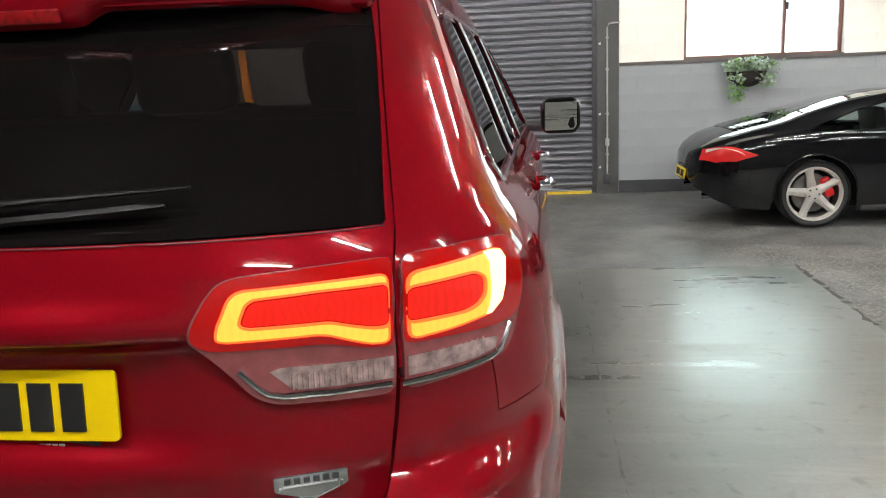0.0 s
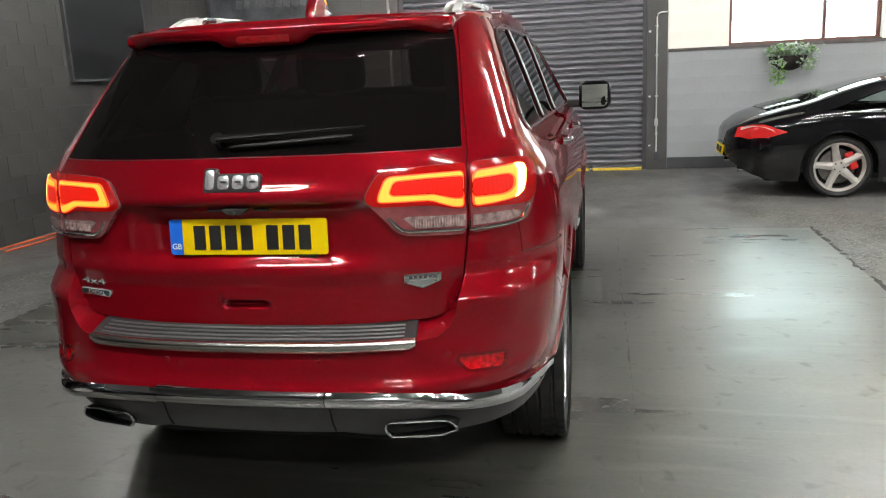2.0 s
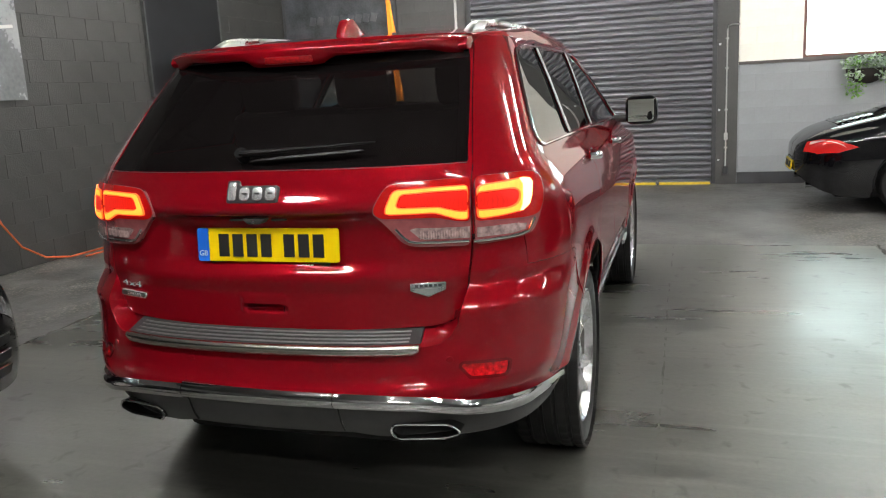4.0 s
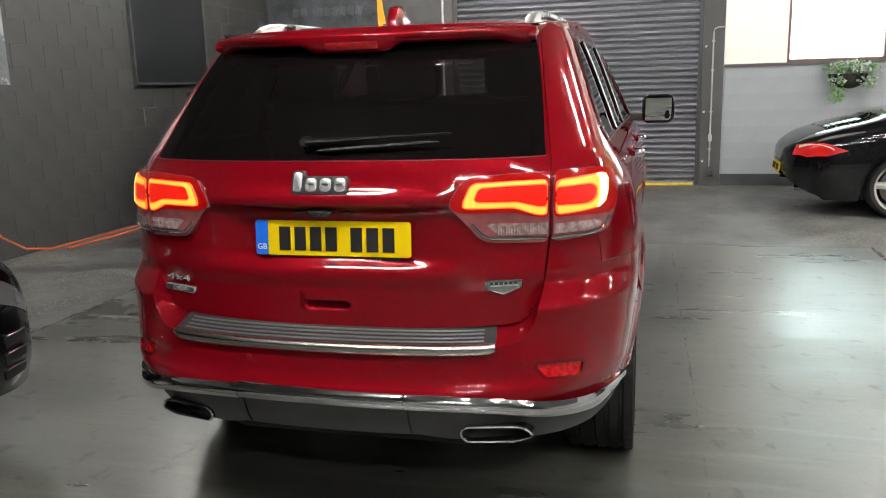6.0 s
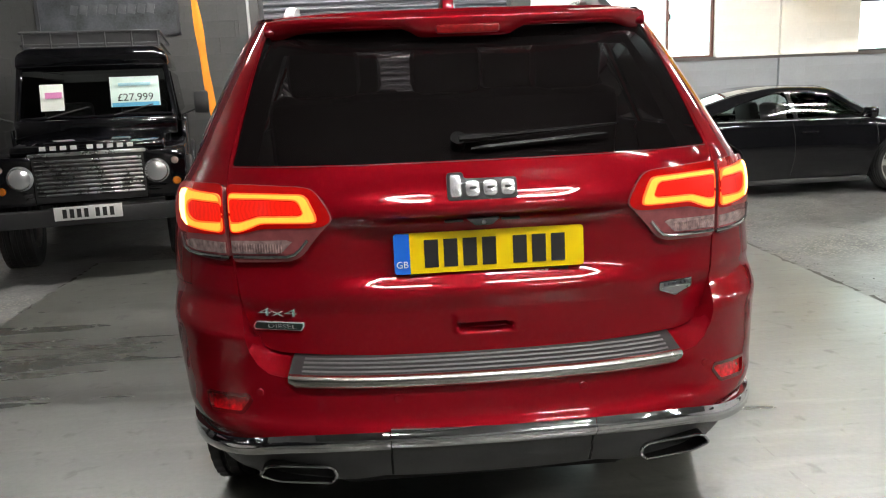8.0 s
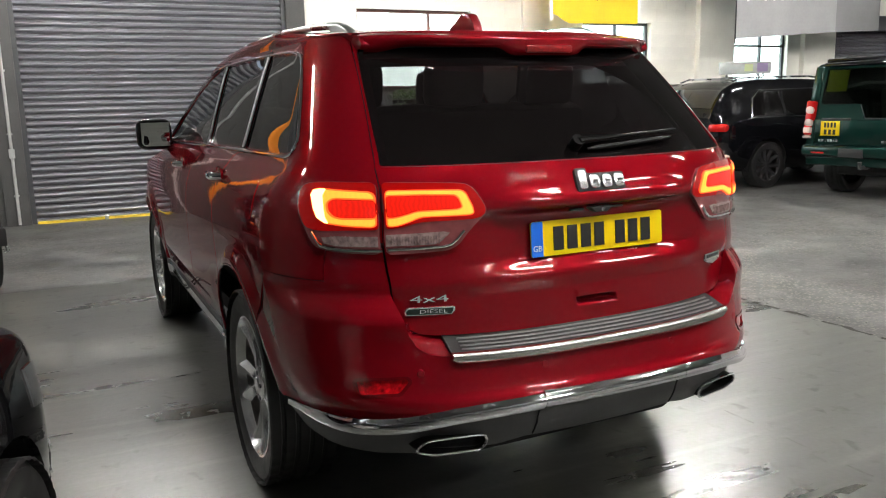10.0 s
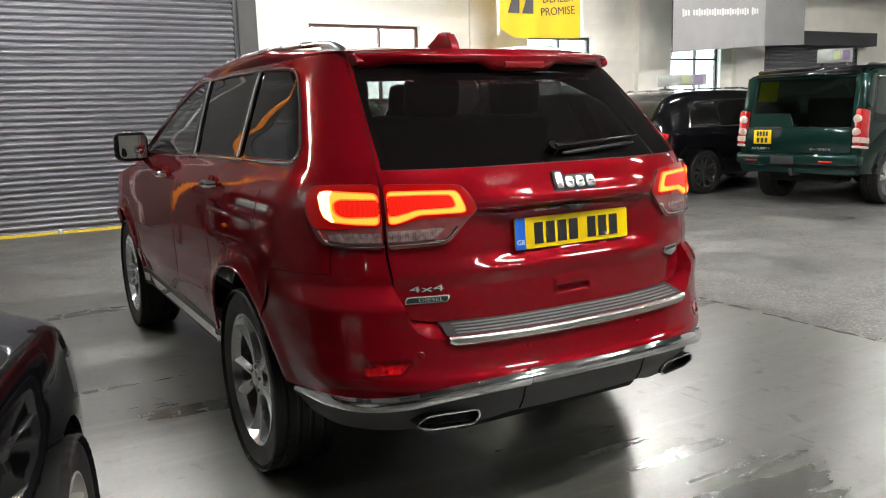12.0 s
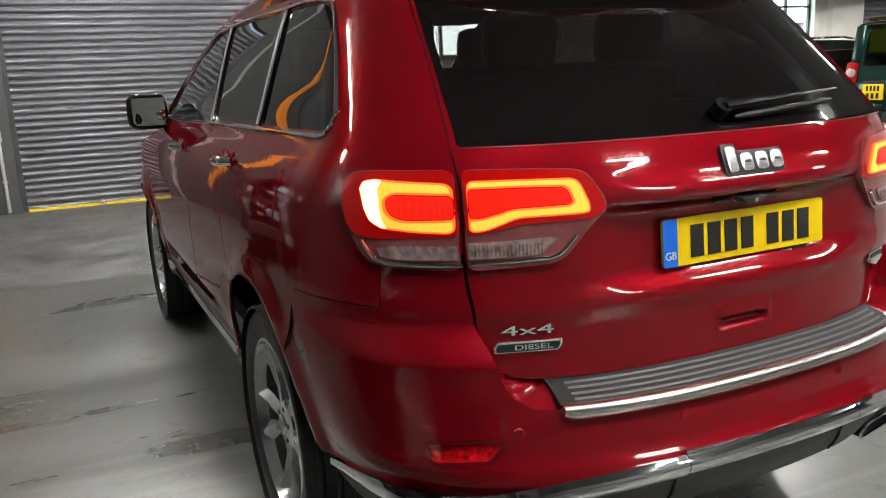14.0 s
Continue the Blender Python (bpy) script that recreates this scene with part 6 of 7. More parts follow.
# black coupe nose beside the red car
NOSE_CAR = [(0.0, 0.45, 0.74, 0.90, 0.5, 1.0, 1.05), (0.2, 0.30, 0.86, 1.0, 0.6, 1.2, 1.25), (0.9, 0.26, 0.93, 1.04, 0.64, 1.45, 1.50), (1.6, 0.24, 0.93, 1.04, 0.62, 1.55, 1.60), (2.3, 0.24, 0.93, 1.03, 0.61, 1.54, 1.59), (2.9, 0.26, 0.93, 1.12, 0.68, 1.38, 1.41), (3.3, 0.26, 0.93, 1.01, 0.74, 1.10, 1.13), (3.9, 0.27, 0.93, 0.98, 0.70, 1.07, 1.11), (4.3, 0.27, 0.91, 0.92, 0.66, 1.01, 1.045), (4.52, 0.26, 0.85, 0.83, 0.60, 0.915, 0.945), (4.66, 0.27, 0.74, 0.69, 0.52, 0.735, 0.755), (4.74, 0.32, 0.58, 0.56, 0.42, 0.60, 0.61)]
TURN2 = -12.0
wx, wy = -1.86, -0.02
fy = 3.90
ox = wx - (0.80 * math.cos(radians(TURN2)) - fy * math.sin(radians(TURN2)))
oy = wy - (0.80 * math.sin(radians(TURN2)) + fy * math.cos(radians(TURN2)))
near_car, nf = loft_car("saloon_car", "glossy black car with pale alloy wheels parked beside the red car", (ox, oy, 0), TURN2, NOSE_CAR, (0.95, fy), 0.355, 0.81, BLACK_PAINT, 10,
                        [[(0.98, 1.10), (1.9, 1.08), (1.88, 1.43), (1.5, 1.41)], [(1.96, 1.08), (3.0, 1.06), (2.75, 1.22), (2.3, 1.41), (1.94, 1.43)]], SILVER, 0.405, None, 0.255)
hl = [by_z(nf, y, z) for y, z in ((4.22, 0.74), (4.45, 0.67), (4.62, 0.58), (4.63, 0.64), (4.50, 0.75), (4.34, 0.83), (4.20, 0.85))]
both_sides("headlamp", rough_skin(nf, hl, off=0.005, rim=0.01, step=0.03), mat("headlamp_glass", (0.35, 0.36, 0.38), 0.08, 0.6, 1.0), near_car, "clear headlamp")
for k in range(3):
    v = [by_z(nf, y, z, 0.5) for y, z in ((4.44, 0.33 + 0.075 * k), (4.56, 0.34 + 0.075 * k), (4.57, 0.385 + 0.075 * k), (4.43, 0.375 + 0.075 * k))]
    both_sides("bumper_slat", rough_skin(nf, v, off=0.006, rim=0.01, step=0.03), BLACK_PLASTIC, near_car)
    vv = [Vector(nf(*by_z(nf, y, 0.385 + 0.075 * k, 0.5))) for y in (4.44, 4.48, 4.52, 4.56)]
    for sg in (1, -1):
        part("slat_edge", tube([(sg * (p.x + 0.008), p.y, p.z) for p in vv], 0.005, 6), CHROME, near_car)
link("windscreen", rough_skin(nf, [(2.45, 0.70), (2.45, 0.999), (3.18, 0.999), (3.10, 0.68)], off=0.004, both=True), mat("screen_glass_dark", (0.04, 0.05, 0.05), 0.03, 0, 1.0), near_car, "windscreen")

# black sports utility car in the far row
SUV = [(0.0, 0.52, 0.84, 0.98, 0.60, 1.12, 1.14), (0.08, 0.40, 0.92, 1.04, 0.64, 1.30, 1.33), (0.30, 0.34, 0.96, 1.08, 0.66, 1.56, 1.60), (0.60, 0.32, 0.97, 1.09, 0.66, 1.66, 1.71), (1.4, 0.30, 0.97, 1.08, 0.66, 1.70, 1.745), (2.4, 0.30, 0.97, 1.06, 0.65, 1.68, 1.73), (3.0, 0.30, 0.97, 1.05, 0.68, 1.45, 1.49), (3.5, 0.32, 0.97, 1.03, 0.80, 1.12, 1.15), (4.3, 0.34, 0.94, 0.92, 0.78, 0.99, 1.02), (4.7, 0.38, 0.80, 0.75, 0.6, 0.80, 0.82), (4.8, 0.45, 0.65, 0.62, 0.5, 0.64, 0.65)]
suv, sf = loft_car("sports_utility_car", "black sports utility car with dark wheels in the far row", (7.75, 8.22, -0.004), -90, SUV, (0.98, 3.88), 0.37, 0.83, BLACK_PAINT, 10,
                   [[(0.66, 1.17), (1.36, 1.15), (1.36, 1.53), (0.92, 1.52), (0.76, 1.42)], [(1.42, 1.15), (2.40, 1.13), (2.28, 1.55), (1.42, 1.535)], [(2.46, 1.13), (3.28, 1.11), (2.95, 1.32), (2.6, 1.52), (2.36, 1.55)]], BLACK_PLASTIC, 0.43, None, 0.265)
wl = [by_z(sf, y, 1.125) for y in np.linspace(0.62, 3.3, 20)]
for sg in (1, -1):
    part("bright_waist_strip", tube([(sg * (sf(*p)[0] + 0.004), p[0], sf(*p)[2]) for p in wl], 0.010, 6), CHROME, suv)
    wt = [by_z(sf, y, z) for y, z in ((0.62, 1.13), (0.74, 1.42), (0.92, 1.545), (1.4, 1.56), (2.3, 1.57), (2.62, 1.54), (3.0, 1.33), (3.3, 1.12))]
    part("bright_window_strip", tube([(sg * (sf(*p)[0] + 0.004), p[0], sf(*p)[2]) for p in wt], 0.008, 6), CHROME, suv)
    part("tail_lamp", boxes(((0.30, 0.16, 0.13), (sg * 0.78, 0.06, 0.98), (0, 0, sg * 18), 0.04)), TAIL_UNLIT, suv, "unlit red tail lamp")
    part("roof_rail", tube([(sg * 0.58, 0.5, 1.70), (sg * 0.60, 0.7, 1.755), (sg * 0.60, 2.2, 1.765), (sg * 0.585, 2.5, 1.73)], 0.016, 8), SATIN, suv)
link("rear_screen", rough_skin(sf, [(0.06, 0.70), (0.06, 0.999), (0.27, 0.999), (0.27, 0.72)], off=0.004, both=True), mat("suv_rear_glass", (0.012, 0.012, 0.014), 0.03, 0, 1.0), suv, "dark rear screen")

# ---- black off-roader facing the camera
def off_roader():
    e = thing("off_road_car", "black square-fronted off-road vehicle with roof rack and price sheets", "car", "", (-2.80, 5.12, -0.004), 12)
    B, M = BLACK_PAINT, BLACK_PLASTIC
    part("bumper", boxes(((1.66, 0.12, 0.14), (0, -0.10, 0.52), (0, 0, 0), 0.012)), M, e, "black steel front bumper")
    for sg in (1, -1):
        part("front_wing", prism([(0.0, 0.62), (0.0, 1.02), (0.10, 1.06), (0.98, 1.09), (1.05, 1.06), (1.05, 0.62), (0.93, 0.62), (0.86, 0.84), (0.70, 0.95), (0.42, 0.95), (0.26, 0.84), (0.18, 0.62)], "x", sg * 0.46, sg * 0.80, 0.02), B, e, "black front wing")
        part("lamp_panel", boxes(((0.34, 0.03, 0.42), (sg * 0.62, -0.008, 0.83), (0, 0, 0), 0.012)), B, e)
        hd = part("headlamp", lathe([(0.0, -0.045), (0.05, -0.043), (0.085, -0.028), (0.095, -0.01), (0.105, 0.0), (0.105, 0.01)], "y", 28), mat("headlamp_bowl", (0.6, 0.62, 0.63), 0.12, 0.7, 1.0), e, "round clear headlamp")
        hd.location = (sg * 0.548, -0.025, 0.86)
        for z, m, r in ((0.94, PALE_LENS, 0.032), (0.76, mat("amber_lens", (0.7, 0.2, 0.02), 0.2, 0, 1), 0.036)):
            l = part("side_light", lathe([(0.0, -0.03), (r * 0.7, -0.026), (r, -0.01), (r, 0.01)], "y", 18), m, e)
            l.location = (sg * 0.705, -0.02, z)
        part("door", boxes(((0.05, 1.0, 0.62), (sg * 0.78, 1.60, 0.92), (0, 0, 0), 0.015)), B, e, "black front door")
        part("rear_body_side", boxes(((0.05, 1.9, 0.75), (sg * 0.78, 3.10, 0.90), (0, 0, 0), 0.015)), B, e)
        part("side_glazing", boxes(((0.03, 2.7, 0.42), (sg * 0.72, 2.60, 1.53), (0, sg * -7, 0), 0.0)), SIDE_GLASS, e, "", 0)
        ms = part("door_mirror", boxes(((0.14, 0.05, 0.22), (sg * 0.98, 1.05, 1.42), (0, 0, 0), 0.025)), M, e, "black door mirror")
        part("mirror_arm", tube([(sg * 0.78, 1.15, 1.30), (sg * 0.93, 1.08, 1.36)], 0.012, 6), M, ms)
        for hub in (0.55, 3.25):
            make_wheel(e, (sg * 0.70, hub, 0.39), 0.39, 0.25, 0.22, sg, 5, False, M, None, 0)
            part("arch_flare", tube([(sg * 0.82, hub + 0.45 * math.cos(q), 0.46 + 0.45 * math.sin(q)) for q in np.linspace(0.1, math.pi - 0.1, 16)], 0.028, 8), M, e)
        part("windscreen_pillar", tube([(sg * 0.725, 1.05, 1.26), (sg * 0.665, 1.20, 1.80)], 0.028, 8), B, e)
        part("bonnet_rib", boxes(((0.10, 0.88, 0.02), (sg * 0.50, 0.52, 1.128), (2, 0, 0), 0.008)), B, e)
        part("rubber_blade", tube([(sg * 0.30 - 0.15, 1.04, 1.33), (sg * 0.30 + 0.22, 1.07, 1.42)], 0.007, 6), M, e)
    part("bonnet", boxes(((1.24, 0.98, 0.07), (0, 0.52, 1.10), (2, 0, 0), 0.022)), B, e, "black bonnet with raised centre")
    part("bonnet_bulge", boxes(((0.70, 0.86, 0.05), (0, 0.50, 1.135), (2, 0, 0), 0.02)), B, e)
    part("grille_surround", boxes(((0.98, 0.03, 0.42), (0, 0.02, 0.84), (0, 0, 0), 0.012)), M, e)
    for k in range(9):
        part("grille_slat", boxes(((0.86, 0.035, 0.013), (0, -0.015, 0.70 + 0.036 * k), (-20, 0, 0), 0.004)), SATIN, e)
    part("grille_top", boxes(((0.94, 0.04, 0.03), (0, -0.012, 1.045), (0, 0, 0), 0.008)), SATIN, e)
    bars(9, 0.78, 0.035, e, WHITE_PLATE, (0, -0.005, 1.098), 0.006, groups=(4, 5))
    np_ = part("number_plate", boxes(((0.54, 0.012, 0.115), (-0.03, -0.172, 0.555), (0, 0, 0), 0.003)), WHITE_PLATE, e, "white number plate with plain dark bars")
    bars(7, 0.43, 0.075, np_, INK, (-0.03, -0.180, 0.555), 0.004, groups=(4, 3))
    part("bulkhead", boxes(((1.46, 0.16, 0.18), (0, 1.02, 1.22), (0, 0, 0), 0.02)), B, e)
    part("bodyshell", boxes(((1.50, 3.6, 0.12), (0, 2.3, 0.62)), ((1.40, 0.06, 1.1), (0, 4.02, 1.15)), ((1.0, 0.9, 0.4), (0, 0.5, 0.82))), DARK, e, "", 0)
    ws = bmesh.new()
    vs = [ws.verts.new(p) for p in ((-0.70, 1.08, 1.32), (0.70, 1.08, 1.32), (0.645, 1.21, 1.78), (-0.645, 1.21, 1.78))]
    ws.faces.new(vs)
    part("windscreen", ws, tinted("off_roader_screen", (0.30, 0.32, 0.32)), e, "flat windscreen", 0)
    part("windscreen_frame", tube([(-0.70, 1.07, 1.32), (0.70, 1.07, 1.32), (0.645, 1.20, 1.79), (-0.645, 1.20, 1.79)], 0.02, 6, True), B, e)
    part("roof", prism(rounded([(-0.70, 1.80), (0.70, 1.80), (0.68, 1.93), (0.58, 1.985), (-0.58, 1.985), (-0.68, 1.93)], 0.04), "y", 1.16, 4.05, 0.02), B, e, "black roof")
    part("seat", boxes(((0.48, 0.14, 0.62), (-0.38, 1.95, 1.15), (-8, 0, 0), 0.05), ((0.48, 0.14, 0.62), (0.38, 1.95, 1.15), (-8, 0, 0), 0.05)), LEATHER, e, "dark seats")
    for z in (2.02, 2.14):
        part("rack_rail", tube([(-0.64, 1.30, z), (0.64, 1.30, z), (0.64, 3.9, z), (-0.64, 3.9, z)], 0.014, 8, True), M, e, "black roof rack rail")
    for x in np.linspace(-0.62, 0.62, 6):
        part("rack_upright", tube([(x, 1.30, 1.97), (x, 1.30, 2.14)], 0.010, 6), M, e)
    for k, y in enumerate(np.linspace(1.5, 3.8, 6)):
        part("rack_bar", tube([(-0.64, y, 2.03), (0.64, y, 2.03)], 0.010, 6), M, e)
    part("rack_panel", boxes(((1.26, 0.006, 0.09), (0, 1.312, 2.08))), M, e, "", 0)
    p1 = part("paper_sheet", boxes(((0.21, 0.003, 0.26), (-0.40, 1.125, 1.52), (-15, 0, 0))), mat("paper_white", (0.72, 0.76, 0.70), 0.7), e, "white paper sheet with a pink mark", 0)
    part("pink_mark", boxes(((0.15, 0.003, 0.06), (-0.385, 1.123, 1.54), (-15, 0, 0), 0.001)), mat("pink_print", (0.65, 0.22, 0.45), 0.6), p1, "", 0)
    p2 = part("price_sheet", boxes(((0.46, 0.003, 0.30), (0.36, 1.125, 1.55), (-15, 0, 0))), mat("paper_pale_green", (0.62, 0.76, 0.70), 0.7), e, "pale price sheet on the windscreen", 0)
    part("sheet_band", boxes(((0.44, 0.003, 0.04), (0.36, 1.087, 1.425), (-15, 0, 0))), mat("blue_print", (0.10, 0.40, 0.62), 0.6), p2, "", 0)
    text_mesh("£27,999", 0.105, 0.001, INK, "price_lettering", p2, pose(0.36, 1.098, 1.492, 75, 0, 0))
    part("sheet_band", boxes(((0.30, 0.003, 0.03), (0.36, 1.137, 1.62), (-15, 0, 0))), mat("pale_blue_print", (0.35, 0.62, 0.68), 0.6), p2, "", 0)
    return e


off_roader()


# ---- dark green estate-bodied off-roader, seen from behind
def green_car():
    e = thing("off_road_car", "dark green upright sports utility car with yellow rear plate", "car", "", (8.48, 5.40, -0.004), -84)
    G, M = GREEN_PAINT, BLACK_PLASTIC
    side = [(0.02, 0.62), (0.02, 1.05), (0.10, 1.12), (0.24, 1.88), (0.42, 1.92), (2.9, 1.92), (3.55, 1.25), (4.6, 1.12), (4.78, 0.95), (4.80, 0.45), (4.30, 0.40), (4.25, 0.60), (4.10, 0.78), (3.90, 0.85), (3.70, 0.85), (3.50, 0.78), (3.36, 0.60), (3.32, 0.40), (1.42, 0.40), (1.37, 0.60), (1.22, 0.80), (1.0, 0.86), (0.80, 0.86), (0.62, 0.78), (0.48, 0.60), (0.40, 0.45), (0.05, 0.48)]
    for sg in (1, -1):
        part("body_side", prism(side, "x", sg * 0.80, sg * 0.935, 0.03), G, e, "dark green body side")
        for y0, y1, y2, y3 in ((0.34, 1.30, 1.30, 0.40), (1.42, 2.32, 2.28, 1.42), (2.42, 3.25, 2.80, 2.40)):
            part("side_window", prism([(y0, 1.18), (y1, 1.18), (y2, 1.79), (y3, 1.79)], "x", sg * 0.930, sg * 0.941, 0.003), mat("estate_side_glass", (0.03, 0.035, 0.035), 0.03, 0, 1), e, "dark side window")
        for hub in (0.92, 3.80):
            make_wheel(e, (sg * 0.80, hub, 0.385), 0.385, 0.25, 0.265, sg, 5, False, ALLOY, None, 20)
            part("arch_lip", tube([(sg * 0.935, hub + 0.44 * math.cos(q), 0.42 + 0.44 * math.sin(q)) for q in np.linspace(0.1, math.pi - 0.1, 18)], 0.03, 8), M, e)
        lamp = part("tail_lamp", boxes(((0.105, 0.26, 0.50), (sg * 0.888, 0.12, 1.12), (-6, 0, 0), 0.03)), TAIL_UNLIT, e, "tall red and clear tail lamp")
        for z in (1.24, 1.06):
            l = part("round_lens", lathe([(0.0, -0.016), (0.045, -0.012), (0.060, 0.0), (0.060, 0.03)], "y", 22), PALE_LENS, lamp)
            l.location = (sg * 0.876, -0.008 + 0.1 * (z - 1.08), z)
        part("clear_lens", boxes(((0.111, 0.266, 0.085), (sg * 0.888, 0.102, 0.945), (-6, 0, 0), 0.012)), PALE_LENS, lamp)
        part("clear_lens", boxes(((0.111, 0.266, 0.040), (sg * 0.888, 0.095, 0.848), (-6, 0, 0), 0.012)), PALE_LENS, lamp)
        part("pillar_cover", prism([(0.100, 1.38), (0.30, 1.38), (0.36, 1.86), (0.205, 1.86)], "x", sg * 0.800, sg * 0.938, 0.02), G, e, "green rear corner panel")
        part("window_surround", tube([(sg * 0.944, 0.30, 1.81), (sg * 0.944, 1.4, 1.815), (sg * 0.944, 2.75, 1.80)], 0.008, 6), SATIN, e, "bright strip above the side windows")
        part("roof_rail", tube([(sg * 0.70, 0.45, 1.93), (sg * 0.70, 0.62, 1.995), (sg * 0.70, 2.2, 2.005), (sg * 0.69, 2.6, 1.94)], 0.017, 8), M, e, "black roof rail")
        part("bumper_reflector", boxes(((0.20, 0.012, 0.024), (0.50 if sg > 0 else -0.66, -0.082, 0.645), (0, 0, 0), 0.004)), TAIL_UNLIT, e)
        part("door_mirror", boxes(((0.20, 0.12, 0.22), (sg * 1.03, 3.05, 1.28), (0, 0, 0), 0.04)), M, e)
    part("roof", boxes(((1.72, 2.6, 0.07), (0, 1.62, 1.935), (0, 0, 0), 0.03)), BLACK_PAINT, e, "black roof")
    part("bonnet", boxes(((1.75, 1.25, 0.10), (0, 4.10, 1.10), (-4, 0, 0), 0.03)), G, e)
    lean = lambda z: 0.066 + 0.195 * (z - 1.10)
    tg = bmesh.new()
    for x0, x1 in ((-0.80, -0.74), (0.74, 0.80)):
        prism([(lean(1.10), 1.10), (lean(1.10) + 0.035, 1.10), (lean(1.88) + 0.035, 1.88), (lean(1.88), 1.88)], "x", x0, x1, 0.0, tg)
    for x0, x1, z0, z1 in ((-0.741, 0.741, 1.80, 1.88), (-0.10, 0.741, 1.10, 1.13), (-0.741, -0.10, 1.10, 1.32)):
        prism([(lean(z0), z0), (lean(z0) + 0.033, z0), (lean(z1) + 0.033, z1), (lean(z1), z1)], "x", x0, x1, 0.0, tg)
    part("upper_tailgate", tg, G, e, "tailgate frame")
    glass = bmesh.new()
    outline_ = rounded([(-0.76, 1.33), (-0.16, 1.33), (-0.07, 1.14), (0.76, 1.12), (0.74, 1.82), (-0.74, 1.82)], 0.03, 3)
    fr_ = [glass.verts.new((x, lean(z) - 0.012, z)) for x, z in outline_]
    bk_ = [glass.verts.new((x, lean(z) - 0.004, z)) for x, z in outline_]
    glass.faces.new(fr_), glass.faces.new(bk_[::-1])
    for i in range(len(fr_)):
        glass.faces.new((fr_[i], bk_[i], bk_[(i + 1) % len(fr_)], fr_[(i + 1) % len(fr_)]))
    bmesh.ops.recalc_face_normals(glass, faces=glass.faces)
    part("rear_screen", glass, tinted("estate_rear_glass", (0.36, 0.43, 0.39)), e, "glossy stepped rear screen", 20)
    part("spoiler", prism([(0.14, 1.86), (0.16, 1.90), (0.40, 1.96), (0.40, 1.88), (0.24, 1.84)], "x", -0.78, 0.78, 0.015), BLACK_PAINT, e, "black roof spoiler")
    part("glass_edge", tube([(-0.16, lean(1.31) - 0.015, 1.315), (-0.11, lean(1.22) - 0.015, 1.215), (-0.06, lean(1.12) - 0.015, 1.125), (0.74, lean(1.11) - 0.015, 1.112)], 0.007, 6), M, e)
    part("lower_tailgate", boxes(((1.60, 0.06, 0.36), (0, 0.045, 0.93), (0, 0, 0), 0.02)), G, e, "dark green lower tailgate")
    part("rear_bumper", boxes(((1.88, 0.22, 0.17), (0, 0.03, 0.665), (0, 0, 0), 0.05, 3), ((1.80, 0.16, 0.16), (0, 0.07, 0.54), (0, 0, 0), 0.03)), G, e, "dark rear bumper")
    part("tow_ball", tube([(0.0, 0.10, 0.46), (0.0, -0.10, 0.46), (0.0, -0.11, 0.54)], 0.03, 8), STEEL_DARK, e)
    part("underbody", boxes(((1.5, 3.8, 0.14), (0, 2.4, 0.46)), ((1.1, 0.4, 0.2), (0, 0.42, 0.42), (0, 0, 0), 0.05)), DARK, e, "", 0)
    pl = part("number_plate", boxes(((0.285, 0.012, 0.205), (-0.54, 0.008, 0.985), (0, 0, 0), 0.003)), YELLOW_PLATE, e, "square yellow plate with plain dark bars")
    bars(4, 0.20, 0.07, pl, INK, (-0.54, 0.0, 1.033), 0.004, groups=(4,))
    bars(3, 0.20, 0.07, pl, INK, (-0.54, 0.0, 0.935), 0.004, groups=(3,))
    part("handle_trim", boxes(((0.44, 0.02, 0.035), (-0.46, 0.012, 1.115), (0, 0, 0), 0.008)), M, e)
    for x in (-0.56, 0.36):
        nm = bmesh.new()
        for i in range(7):
            box(nm, (0.034, 0.006, 0.032), (x + 0.045 * (i - 3), 0.012, 0.815))
        tagged(part("badge_bars", nm, SATIN, e, "pale plain bars", 0), kind="stuff")
    part("tow_cover", boxes(((0.36, 0.014, 0.12), (-0.16, -0.084, 0.655), (0, 0, 0), 0.004)), M, e)
    ys = part("window_sticker", prism([(lean(1.50) + 0.004, 1.50), (lean(1.50) + 0.010, 1.50), (lean(1.80) + 0.010, 1.80), (lean(1.80) + 0.004, 1.80)], "x", -0.72, -0.42), YELLOW_PLATE, e, "yellow sheet inside the screen")
    part("windscreen", prism([(2.86, 1.80), (2.90, 1.80), (3.56, 1.26), (3.52, 1.24)], "x", -0.78, 0.78), GLASS, e)
    part("bonnet_front", boxes(((1.80, 0.10, 0.6), (0, 4.72, 0.80), (0, 0, 0), 0.03)), G, e)
    part("seat_row", boxes(((1.4, 0.14, 0.7), (0, 1.6, 1.2), (10, 0, 0), 0.05)), mat("tan_leather", (0.36, 0.33, 0.28), 0.5), e)
    return e


green_car()


# ---------------------------------------------------------------- fittings and small things
# floor joints, broken and dirty
DIRT = vary(mat("joint_dirt", (0.05, 0.047, 0.042), 0.8), 12, 0.6, 1.8)
PALE_SCUFF = vary(mat("pale_joint", (0.20, 0.20, 0.19), 0.6), 12, 0.6, 1.2)


